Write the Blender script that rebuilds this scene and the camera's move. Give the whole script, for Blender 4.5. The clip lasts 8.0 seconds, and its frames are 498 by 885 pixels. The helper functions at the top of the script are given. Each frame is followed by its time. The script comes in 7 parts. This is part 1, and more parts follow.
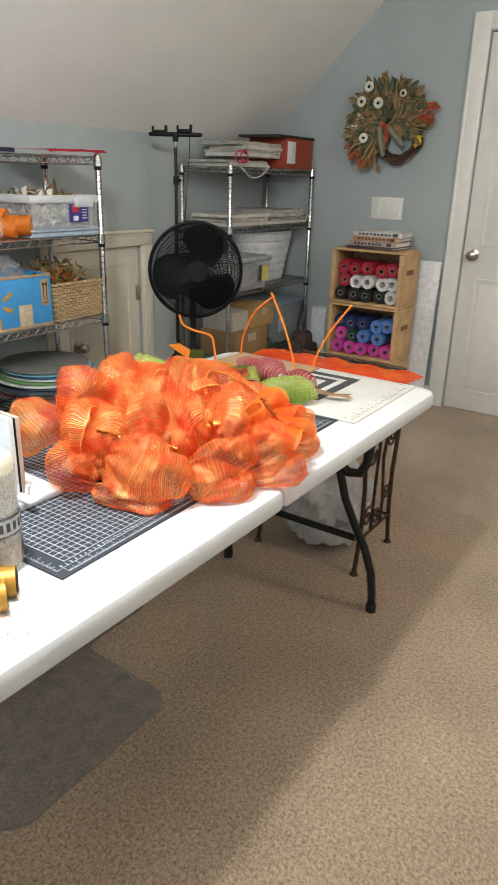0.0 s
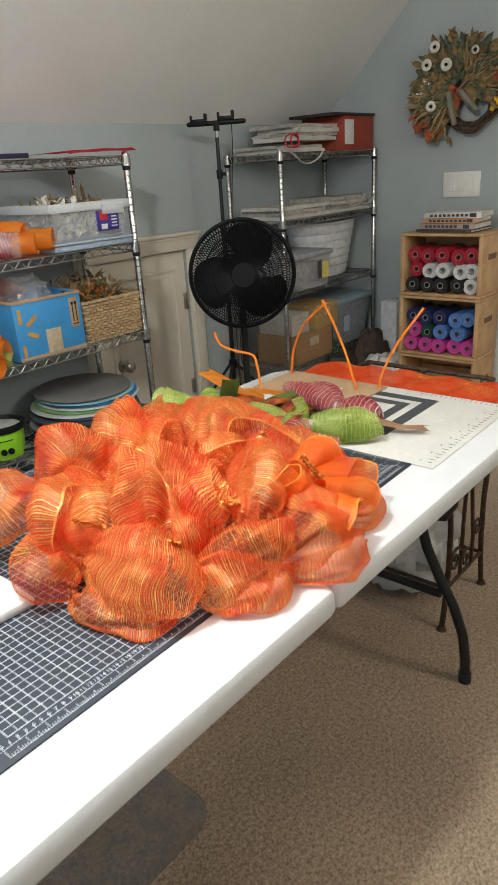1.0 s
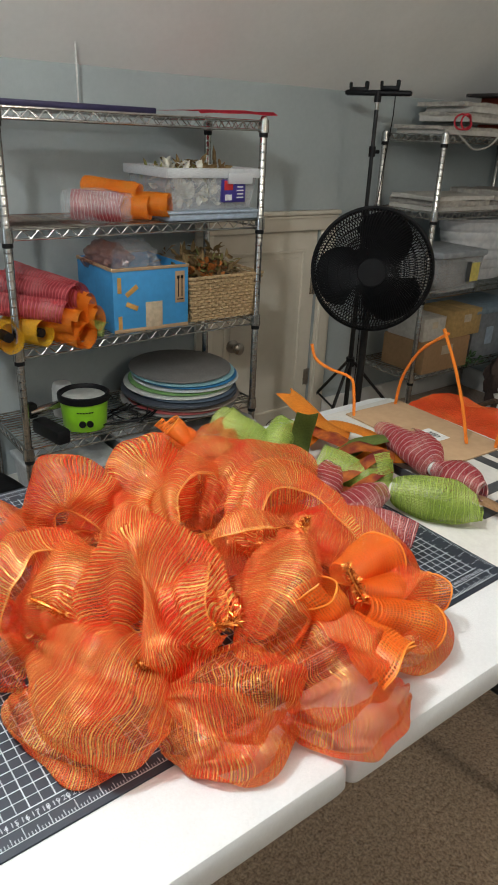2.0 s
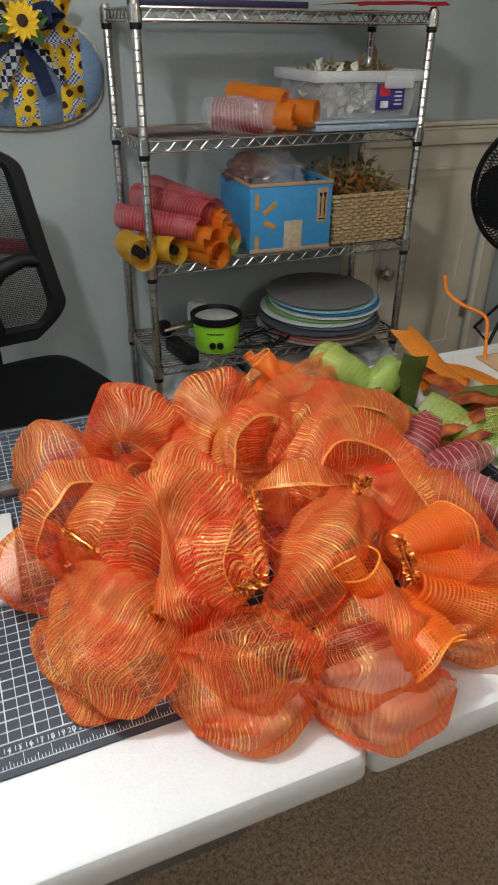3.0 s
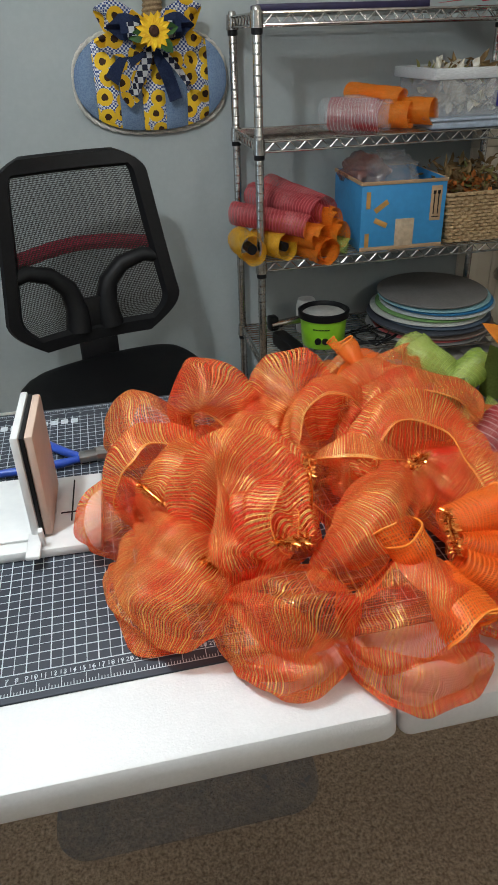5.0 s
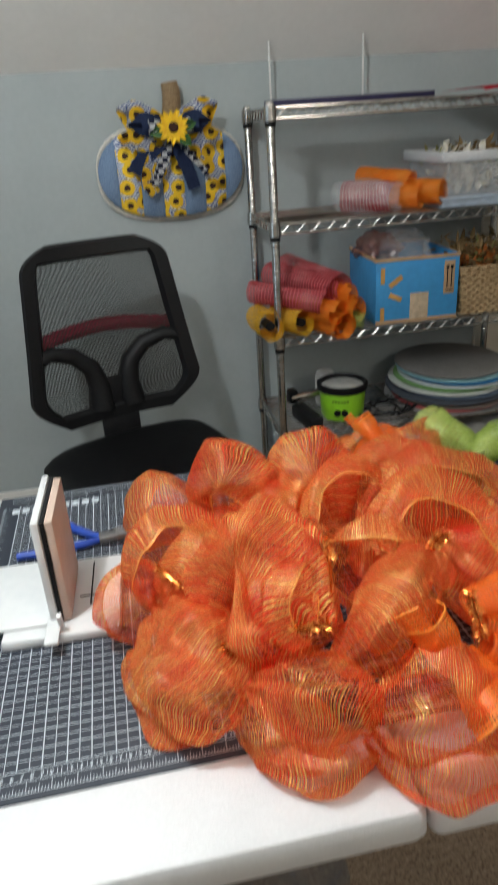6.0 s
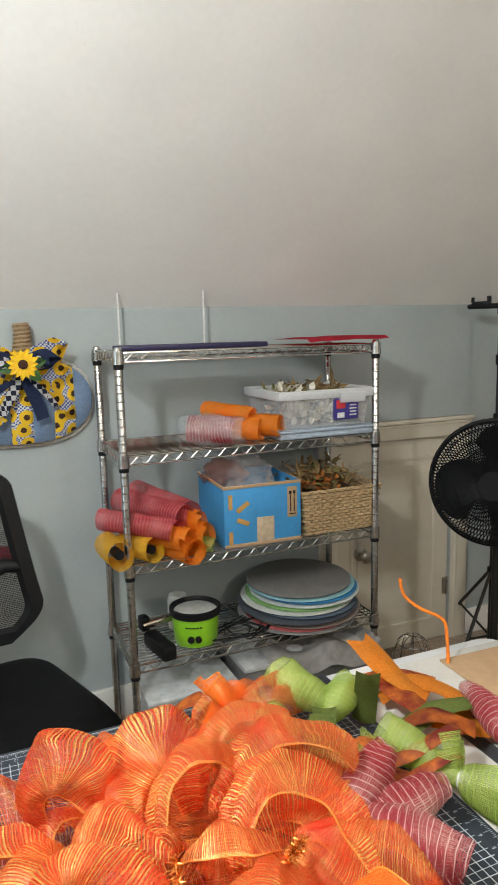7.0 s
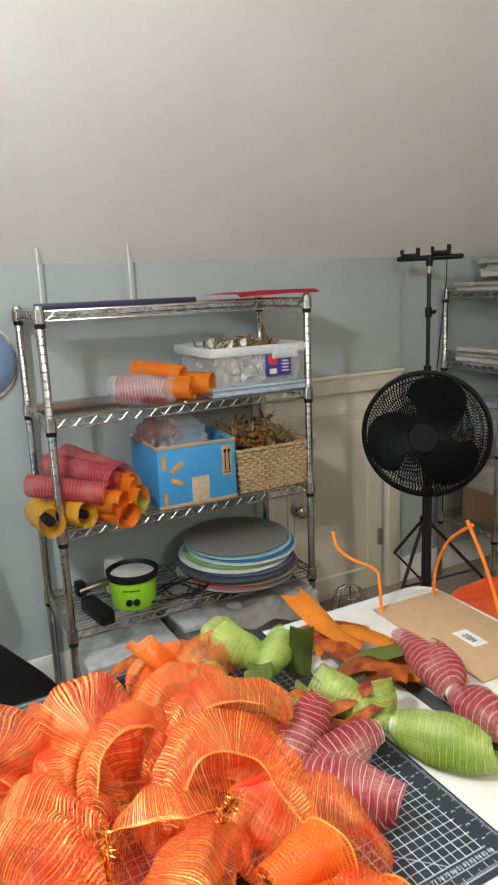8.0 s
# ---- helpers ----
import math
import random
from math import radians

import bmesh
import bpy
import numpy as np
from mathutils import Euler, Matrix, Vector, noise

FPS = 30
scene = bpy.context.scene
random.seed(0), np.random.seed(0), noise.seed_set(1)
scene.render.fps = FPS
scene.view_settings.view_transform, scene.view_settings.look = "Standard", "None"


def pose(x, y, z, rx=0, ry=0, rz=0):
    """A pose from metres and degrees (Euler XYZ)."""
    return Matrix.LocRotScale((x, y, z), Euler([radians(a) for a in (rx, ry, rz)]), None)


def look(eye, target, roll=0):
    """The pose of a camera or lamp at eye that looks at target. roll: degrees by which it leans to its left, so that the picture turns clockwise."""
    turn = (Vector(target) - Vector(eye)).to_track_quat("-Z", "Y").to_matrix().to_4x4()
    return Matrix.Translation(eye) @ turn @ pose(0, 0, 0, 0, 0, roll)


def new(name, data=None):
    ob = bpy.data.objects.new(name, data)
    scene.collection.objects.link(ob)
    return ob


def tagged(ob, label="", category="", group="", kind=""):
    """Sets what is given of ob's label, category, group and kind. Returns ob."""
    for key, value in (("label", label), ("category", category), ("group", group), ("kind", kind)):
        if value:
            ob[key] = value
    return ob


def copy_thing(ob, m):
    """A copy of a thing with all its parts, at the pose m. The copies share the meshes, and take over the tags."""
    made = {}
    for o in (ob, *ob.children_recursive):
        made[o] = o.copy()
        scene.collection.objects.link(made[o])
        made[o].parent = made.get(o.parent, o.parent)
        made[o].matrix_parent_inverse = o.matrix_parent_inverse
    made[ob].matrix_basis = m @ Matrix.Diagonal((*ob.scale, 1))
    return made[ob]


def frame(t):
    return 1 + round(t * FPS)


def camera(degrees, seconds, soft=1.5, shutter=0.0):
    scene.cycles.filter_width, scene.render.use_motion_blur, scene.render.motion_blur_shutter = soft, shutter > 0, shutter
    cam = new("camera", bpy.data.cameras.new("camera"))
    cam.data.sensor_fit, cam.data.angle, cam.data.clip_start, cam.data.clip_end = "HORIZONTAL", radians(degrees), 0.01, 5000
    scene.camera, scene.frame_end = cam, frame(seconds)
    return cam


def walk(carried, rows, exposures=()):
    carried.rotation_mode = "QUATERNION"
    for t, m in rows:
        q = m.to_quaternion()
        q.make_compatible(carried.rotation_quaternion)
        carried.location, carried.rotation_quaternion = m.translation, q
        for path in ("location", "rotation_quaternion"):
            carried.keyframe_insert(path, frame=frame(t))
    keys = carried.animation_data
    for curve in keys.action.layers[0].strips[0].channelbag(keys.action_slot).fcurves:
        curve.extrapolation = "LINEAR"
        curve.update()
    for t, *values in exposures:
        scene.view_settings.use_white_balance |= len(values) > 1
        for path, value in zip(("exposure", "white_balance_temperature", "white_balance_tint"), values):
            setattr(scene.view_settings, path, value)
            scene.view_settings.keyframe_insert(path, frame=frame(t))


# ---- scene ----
cam = camera(40.1, 8.0, soft=1.1, shutter=0.25)
PATH = [
    (0, (1.914, 1.68, 1.314), (3.464, 2.716, 0.59), 1.6),
    (0.5, (2.109, 1.743, 1.285), (3.555, 2.922, 0.565), -2.1),
    (1, (2.275, 1.844, 1.297), (3.68, 3.061, 0.558), -3.7),
    (1.2, (2.329, 1.891, 1.271), (3.683, 3.18, 0.559), -1.1),
    (2.3, (2.614, 1.989, 1.345), (3.638, 3.45, 0.44), 1.7),
    (2.5, (2.638, 2.005, 1.335), (3.571, 3.49, 0.373), 1.4),
    (3, (2.7, 1.972, 1.324), (3.365, 3.551, 0.292), 0.6),
    (3.5, (2.735, 1.918, 1.319), (3.337, 3.489, 0.237), 1.7),
    (4, (2.749, 1.892, 1.316), (3.273, 3.487, 0.23), -0.8),
    (4.5, (2.746, 1.892, 1.32), (3.127, 3.551, 0.269), -2.6),
    (4.7, (2.744, 1.893, 1.317), (3.098, 3.569, 0.285), -2.3),
    (5.8, (2.735, 1.883, 1.318), (3.047, 3.617, 0.371), -2.5),
    (6, (2.749, 1.895, 1.332), (3.046, 3.686, 0.493), -3.8),
    (6.3, (2.775, 1.909, 1.363), (3.199, 3.798, 0.863), -5.1),
    (6.5, (2.783, 1.927, 1.407), (3.358, 3.794, 0.98), -2.5),
    (7, (2.778, 1.928, 1.431), (3.539, 3.749, 1.107), -1.4),
    (7.5, (2.783, 1.929, 1.440), (3.648, 3.706, 1.119), -1.1),
    (8, (2.808, 1.946, 1.42), (3.716, 3.671, 0.975), -2.3),
]
walk(cam, [(t, look(eye, target, roll)) for t, eye, target, roll in PATH],
     exposures=[(0, -0.02, 6400, 10), (0.5, -0.1, 6400, 10), (1.0, -0.26, 6400, 10), (1.2, -0.33, 6400, 10), (2.5, -0.71, 6400, 10), (3.5, -0.83, 6300, 10), (4.5, -0.83, 6200, 10),
                (5.8, -0.86, 6200, 10), (6.0, -0.82, 6300, 10), (6.5, -0.41, 6500, 10), (7.0, -0.19, 6500, 10), (7.5, -0.22, 6450, 10), (8.0, -0.07, 6450, 10)])

# ---- light ----
world = bpy.data.worlds.new("world")
scene.world = world
world.use_nodes = True
wnt = world.node_tree
sky = wnt.nodes.new("ShaderNodeTexSky")
sky.sky_type, sky.sun_disc, sky.sun_elevation, sky.sun_rotation = "NISHITA", False, radians(35), radians(120)
wnt.links.new(sky.outputs[0], wnt.nodes["Background"].inputs[0])
wnt.nodes["Background"].inputs[1].default_value = 0.1


def lamp(name, m, power, size, color, shape="DISK", size_y=None):
    data = bpy.data.lights.new(name, "AREA")
    data.shape, data.size, data.energy, data.color = shape, size, power, color
    if size_y:
        data.size_y = size_y
    ob = new(name, data)
    ob.matrix_world = m
    return ob


CEIL_Z, KNEE_Y, KNEE_Z, EAST_X, WEST_X, SOUTH_Y = 2.44, 4.34, 1.520, 6.0, -1.0, -0.75
# ceiling fixture over the near end of the table, and daylight in the west window
bulb = bpy.data.lights.new("ceiling_lamp_light", "POINT")
bulb.energy, bulb.shadow_soft_size, bulb.color = 108, 0.06, (0.92, 0.96, 0.945)
new("ceiling_lamp_light", bulb).matrix_world = pose(2.30, 2.40, 2.17)
# a second, warmer lamp, unseen and assumed, added to brighten the room's other end
fill_bulb = bpy.data.lights.new("second_ceiling_lamp_light", "POINT")
fill_bulb.energy, fill_bulb.shadow_soft_size, fill_bulb.color = 44, 0.12, (1.0, 0.92, 0.80)
new("second_ceiling_lamp_light", fill_bulb).matrix_world = pose(4.0, 1.05, 2.04)
lamp("window_daylight", pose(WEST_X + 0.02, 2.0, 1.45, 0, -90, 0), 20, 1.1, (0.66, 0.84, 1.0), "RECTANGLE", 1.1)

# ---- materials ----
MATS = {}


def mat(name, color, rough=0.5, metal=0.0, color2=None, scale=30.0, bump=0.0, bump_scale=None, stain=0.12, spec=0.5,
        trans=0.0, coat=0.0, random_hue=0.0, detail=4.0):
    """Principled surface with variation at two scales and fine relief."""
    if name in MATS:
        return MATS[name]
    m = bpy.data.materials.new(name)
    m.use_nodes = True
    nt, p = m.node_tree, m.node_tree.nodes["Principled BSDF"]
    co = nt.nodes.new("ShaderNodeTexCoord")
    fine, broad = nt.nodes.new("ShaderNodeTexNoise"), nt.nodes.new("ShaderNodeTexNoise")
    fine.inputs["Scale"].default_value, fine.inputs["Detail"].default_value = scale, detail
    broad.inputs["Scale"].default_value, broad.inputs["Detail"].default_value = max(scale * 0.07, 1.6), 3.0
    nt.links.new(co.outputs["Object"], fine.inputs["Vector"])
    nt.links.new(co.outputs["Object"], broad.inputs["Vector"])
    c2 = color2 or tuple(c * 0.78 for c in color)
    mix = nt.nodes.new("ShaderNodeMix")
    mix.data_type = "RGBA"
    mix.inputs[6].default_value, mix.inputs[7].default_value = (*color, 1), (*c2, 1)
    ramp = nt.nodes.new("ShaderNodeMapRange")
    ramp.inputs[1].default_value, ramp.inputs[2].default_value = 0.36, 0.64
    nt.links.new(fine.outputs["Fac"], ramp.inputs[0])
    nt.links.new(ramp.outputs[0], mix.inputs[0])
    hsv = nt.nodes.new("ShaderNodeHueSaturation")
    val = nt.nodes.new("ShaderNodeMapRange")
    val.inputs[1].default_value, val.inputs[2].default_value = 0.3, 0.7
    val.inputs[3].default_value, val.inputs[4].default_value = 1 - stain, 1 + stain * 0.5
    nt.links.new(broad.outputs["Fac"], val.inputs[0])
    nt.links.new(val.outputs[0], hsv.inputs["Value"])
    nt.links.new(mix.outputs[2], hsv.inputs["Color"])
    if random_hue:
        info = nt.nodes.new("ShaderNodeObjectInfo")
        hr = nt.nodes.new("ShaderNodeMapRange")
        hr.inputs[3].default_value, hr.inputs[4].default_value = 0.5 - random_hue, 0.5 + random_hue
        nt.links.new(info.outputs["Random"], hr.inputs[0])
        nt.links.new(hr.outputs[0], hsv.inputs["Hue"])
    nt.links.new(hsv.outputs[0], p.inputs["Base Color"])
    rr = nt.nodes.new("ShaderNodeMapRange")
    rr.inputs[3].default_value, rr.inputs[4].default_value = max(rough - 0.08, 0.02), min(rough + 0.08, 1)
    nt.links.new(broad.outputs["Fac"], rr.inputs[0])
    nt.links.new(rr.outputs[0], p.inputs["Roughness"])
    p.inputs["Metallic"].default_value = metal
    p.inputs["Specular IOR Level"].default_value = spec
    p.inputs["Transmission Weight"].default_value = trans
    p.inputs["Coat Weight"].default_value = coat
    if bump:
        tex = fine
        if bump_scale:
            tex = nt.nodes.new("ShaderNodeTexNoise")
            tex.inputs["Scale"].default_value, tex.inputs["Detail"].default_value = bump_scale, 3
            nt.links.new(co.outputs["Object"], tex.inputs["Vector"])
        b = nt.nodes.new("ShaderNodeBump")
        b.inputs["Strength"].default_value, b.inputs["Distance"].default_value = bump, 0.004
        nt.links.new(tex.outputs["Fac"], b.inputs["Height"])
        nt.links.new(b.outputs[0], p.inputs["Normal"])
    MATS[name] = m
    return m


def film_mat(name, color, alpha=0.35, rough=0.1):
    """Thin clear plastic: mostly see-through, with gloss."""
    if name in MATS:
        return MATS[name]
    m = bpy.data.materials.new(name)
    m.use_nodes = True
    nt = m.node_tree
    p, out = nt.nodes["Principled BSDF"], nt.nodes["Material Output"]
    p.inputs["Base Color"].default_value, p.inputs["Roughness"].default_value = (*color, 1), rough
    tr, mx = nt.nodes.new("ShaderNodeBsdfTransparent"), nt.nodes.new("ShaderNodeMixShader")
    n = nt.nodes.new("ShaderNodeTexNoise")
    n.inputs["Scale"].default_value = 25
    r = nt.nodes.new("ShaderNodeMapRange")
    r.inputs[3].default_value, r.inputs[4].default_value = alpha * 0.5, min(alpha * 1.5, 1)
    nt.links.new(n.outputs["Fac"], r.inputs[0])
    nt.links.new(r.outputs[0], mx.inputs[0])
    nt.links.new(tr.outputs[0], mx.inputs[1])
    nt.links.new(p.outputs[0], mx.inputs[2])
    nt.links.new(mx.outputs[0], out.inputs[0])
    MATS[name] = m
    return m


WALL = mat("wall_paint", (0.395, 0.435, 0.435), 0.75, scale=60, bump=0.08, bump_scale=180, stain=0.05, color2=(0.38, 0.42, 0.42))
CEIL = mat("ceiling_paint", (0.82, 0.815, 0.785), 0.85, scale=50, bump=0.1, bump_scale=140, stain=0.04, color2=(0.80, 0.795, 0.765))
TRIM = mat("white_trim_paint", (0.80, 0.78, 0.73), 0.45, scale=20, bump=0.04, stain=0.06, color2=(0.76, 0.74, 0.69))
CREAM = mat("cream_door_paint", (0.72, 0.66, 0.55), 0.5, scale=18, bump=0.04, stain=0.08, color2=(0.69, 0.63, 0.52))
TABLE = mat("white_plastic_tabletop", (0.70, 0.705, 0.71), 0.42, scale=260, bump=0.12, bump_scale=420, stain=0.04, color2=(0.67, 0.675, 0.68))
BLACK = mat("black_plastic", (0.008, 0.008, 0.009), 0.5, scale=80, stain=0.2, spec=0.25)
BLACKM = mat("black_painted_steel", (0.02, 0.019, 0.018), 0.38, 0.3, scale=60, stain=0.2, bump=0.05)
RUBBER = mat("black_rubber", (0.02, 0.02, 0.02), 0.8, scale=90)
IRON = mat("wrought_iron", (0.045, 0.028, 0.018), 0.5, 0.5, scale=70, bump=0.2, color2=(0.09, 0.05, 0.03))
CHROME = mat("chrome_wire", (0.62, 0.60, 0.57), 0.22, 1.0, scale=45, stain=0.25, color2=(0.45, 0.43, 0.40))
NICKEL = mat("satin_nickel", (0.55, 0.50, 0.44), 0.28, 1.0, scale=40, stain=0.1)
PINE = mat("pine_wood", (0.62, 0.40, 0.20), 0.6, scale=14, bump=0.12, stain=0.18, color2=(0.50, 0.30, 0.14))


def carpet_mat():
    m = bpy.data.materials.new("beige_carpet")
    m.use_nodes = True
    nt, p = m.node_tree, m.node_tree.nodes["Principled BSDF"]
    co = nt.nodes.new("ShaderNodeTexCoord")
    cols = []
    for sc, de in ((190, 4.0), (100, 3.0), (2.2, 4.0)):
        n = nt.nodes.new("ShaderNodeTexNoise")
        n.inputs["Scale"].default_value, n.inputs["Detail"].default_value = sc, de
        nt.links.new(co.outputs["Object"], n.inputs["Vector"])
        cols.append(n)
    ramp = nt.nodes.new("ShaderNodeValToRGB")
    ramp.color_ramp.elements[0].position, ramp.color_ramp.elements[1].position = 0.35, 0.65
    ramp.color_ramp.elements[0].color, ramp.color_ramp.elements[1].color = (0.17, 0.110, 0.066, 1), (0.54, 0.405, 0.28, 1)
    avg = nt.nodes.new("ShaderNodeMath")
    avg.operation = "MULTIPLY_ADD"
    avg.inputs[1].default_value = 0.55
    mul = nt.nodes.new("ShaderNodeMath")
    mul.operation = "MULTIPLY"
    mul.inputs[1].default_value = 0.45
    nt.links.new(cols[1].outputs["Fac"], mul.inputs[0])
    nt.links.new(cols[0].outputs["Fac"], avg.inputs[0])
    nt.links.new(mul.outputs[0], avg.inputs[2])
    nt.links.new(avg.outputs[0], ramp.inputs[0])
    hsv = nt.nodes.new("ShaderNodeHueSaturation")
    r = nt.nodes.new("ShaderNodeMapRange")
    r.inputs[1].default_value, r.inputs[2].default_value = 0.3, 0.7
    r.inputs[3].default_value, r.inputs[4].default_value = 0.8, 1.12
    nt.links.new(cols[2].outputs["Fac"], r.inputs[0])
    nt.links.new(r.outputs[0], hsv.inputs["Value"])
    nt.links.new(ramp.outputs[0], hsv.inputs["Color"])
    nt.links.new(hsv.outputs[0], p.inputs["Base Color"])
    p.inputs["Roughness"].default_value, p.inputs["Specular IOR Level"].default_value = 0.95, 0.1
    p.inputs["Sheen Weight"].default_value = 0.25
    b = nt.nodes.new("ShaderNodeBump")
    b.inputs["Strength"].default_value, b.inputs["Distance"].default_value = 0.9, 0.012
    nt.links.new(avg.outputs[0], b.inputs["Height"])
    nt.links.new(b.outputs[0], p.inputs["Normal"])
    return m


CARPET = carpet_mat()


# ---- mesh helpers ----
def box(bm, c, s, bevel=0.0, m=None, seg=2):
    """A box with centre c and size s, its edges rounded."""
    made = bmesh.ops.create_cube(bm, size=1.0)["verts"]
    t = Matrix.Translation(c) @ Matrix.Diagonal((*s, 1))
    if m is not None:
        t = m @ t
    bmesh.ops.transform(bm, matrix=t, verts=made)
    if bevel:
        edges = list({e for v in made for e in v.link_edges})
        bmesh.ops.bevel(bm, geom=edges, offset=bevel, segments=seg, affect="EDGES", profile=0.5)
    return bm


def tube(bm, pts, r, seg=8, closed=False, caps=True):
    """A round bar along points; r is one radius or one for each point."""
    pts = [Vector(p) for p in pts]
    n = len(pts)
    radii = r if isinstance(r, (list, tuple)) else [r] * n
    rings, ref = [], None
    for i, p in enumerate(pts):
        a = pts[i - 1] if (i or closed) else pts[0]
        b = pts[(i + 1) % n] if (i < n - 1 or closed) else pts[-1]
        d = (b - a).normalized()
        if ref is None:
            ref = d.orthogonal().normalized()
        ref = (ref - d * ref.dot(d)).normalized()
        side = d.cross(ref)
        rings.append([bm.verts.new(p + (ref * math.cos(k * math.tau / seg) + side * math.sin(k * math.tau / seg)) * radii[i]) for k in range(seg)])
    for i in range(n if closed else n - 1):
        A, B = rings[i], rings[(i + 1) % n]
        for k in range(seg):
            bm.faces.new((A[k], A[(k + 1) % seg], B[(k + 1) % seg], B[k]))
    if caps and not closed:
        bm.faces.new(rings[0][::-1])
        bm.faces.new(rings[-1])
    return bm


def lathe(bm, prof, seg=32, m=None):
    """A turned body from a profile of (radius, height)."""
    m = m or Matrix.Identity(4)
    rings = []
    for r, z in prof:
        if r < 1e-5:
            rings.append([bm.verts.new(m @ Vector((0, 0, z)))])
        else:
            rings.append([bm.verts.new(m @ Vector((r * math.cos(k * math.tau / seg), r * math.sin(k * math.tau / seg), z))) for k in range(seg)])
    for A, B in zip(rings, rings[1:]):
        for k in range(seg):
            q = [A[k % len(A)], A[(k + 1) % len(A)], B[(k + 1) % len(B)], B[k % len(B)]]
            q = list(dict.fromkeys(q))
            if len(q) > 2:
                bm.faces.new(q)
    return bm


def sheet(bm, fn, nu, nv, su=1.0, sv=1.0, wrap_u=False):
    """A surface fn(u, v) with texture coordinates in metres (su by sv)."""
    uv = bm.loops.layers.uv.verify()
    g = [[bm.verts.new(fn(i / nu, j / nv)) for j in range(nv + 1)] for i in range(nu if wrap_u else nu + 1)]
    for i in range(nu):
        for j in range(nv):
            ids = ((i, j), (i + 1, j), (i + 1, j + 1), (i, j + 1))
            f = bm.faces.new([g[a % len(g)][b] for a, b in ids])
            for lp, (a, b) in zip(f.loops, ids):
                lp[uv].uv = (a / nu * su, b / nv * sv)
    return bm


def part(name, bm, material, parent, label="", smooth=True, angle=40):
    me = bpy.data.meshes.new(name)
    bm.normal_update()
    bm.to_mesh(me)
    bm.free()
    me.materials.append(material)
    if smooth:
        me.shade_smooth()
        me.set_sharp_from_angle(angle=radians(angle))
    ob = new(name, me)
    ob.parent = parent
    if label:
        ob["label"] = label
    return ob


def again(ob, m, parent=None):
    """One more part on the same mesh, at the pose m."""
    o = new(ob.name.split(".")[0], ob.data)
    o.parent = parent or ob.parent
    o.matrix_basis = m
    if "label" in ob:
        o["label"] = ob["label"]
    return o


def thing(name, at=(0, 0, 0), rz=0.0, label="", category="", group="", kind=""):
    ob = new(name)
    ob.empty_display_size = 0.05
    ob.matrix_world = pose(*at, 0, 0, rz)
    return tagged(ob, label, category, group, kind)


def solo(name, bm, material, label, category="", kind="", group="", m=None):
    """A thing that is one mesh."""
    ob = part(name, bm, material, None)
    if m is not None:
        ob.matrix_world = m
    return tagged(ob, label, category, group, kind)


BM = bmesh.new

# ---- structure ----
solo("floor", box(BM(), ((WEST_X + EAST_X) / 2, 1.8, -0.05), (7.3, 5.4, 0.1)), CARPET, "beige cut-pile carpet over the whole room", "carpet", "structure")

DX0, DX1, DZ1 = 4.17, 4.765, 0.955      # access door opening in the knee wall
bm = BM()
box(bm, ((WEST_X + DX0) / 2, KNEE_Y + 0.06, KNEE_Z / 2 + 0.06), (DX0 - WEST_X, 0.12, KNEE_Z + 0.12))
box(bm, ((DX1 + EAST_X) / 2, KNEE_Y + 0.06, KNEE_Z / 2 + 0.06), (EAST_X - DX1, 0.12, KNEE_Z + 0.12))
box(bm, ((DX0 + DX1) / 2, KNEE_Y + 0.06, (DZ1 + KNEE_Z + 0.12) / 2), (DX1 - DX0, 0.12, KNEE_Z + 0.12 - DZ1))
solo("wall_north", bm, WALL, "low grey-blue painted knee wall", "wall", "structure")
DY0, DY1, DH = 2.145, 2.957, 2.06        # room door in the east wall
bm = BM()
box(bm, (EAST_X + 0.06, (DY1 + 4.46) / 2, 1.3), (0.12, 4.46 - DY1, 2.6))
box(bm, (EAST_X + 0.06, (SOUTH_Y - 0.12 + DY0) / 2, 1.3), (0.12, DY0 - SOUTH_Y + 0.12, 2.6))
box(bm, (EAST_X + 0.06, (DY0 + DY1) / 2, (DH + 2.6) / 2), (0.12, DY1 - DY0, 2.6 - DH))
solo("wall_east", bm, WALL, "grey-blue painted gable wall", "wall", "structure")
bm = BM()
WY0, WY1, WZ0, WZ1 = 1.4, 2.6, 0.9, 2.0
box(bm, (WEST_X - 0.06, (SOUTH_Y - 0.12 + WY0) / 2, 1.3), (0.12, WY0 - SOUTH_Y + 0.12, 2.6))
box(bm, (WEST_X - 0.06, (4.46 + WY1) / 2, 1.3), (0.12, 4.46 - WY1, 2.6))
box(bm, (WEST_X - 0.06, 2.0, WZ0 / 2), (0.12, 1.2, WZ0))
box(bm, (WEST_X - 0.06, 2.0, (WZ1 + 2.6) / 2), (0.12, 1.2, 2.6 - WZ1))
solo("wall_west", bm, WALL, "grey-blue painted gable wall with a window", "wall", "structure")
solo("wall_south", box(BM(), ((WEST_X + EAST_X) / 2, SOUTH_Y - 0.06, KNEE_Z / 2 + 0.06), (EAST_X - WEST_X, 0.12, KNEE_Z + 0.12)), WALL, "low grey-blue painted knee wall", "wall", "structure")


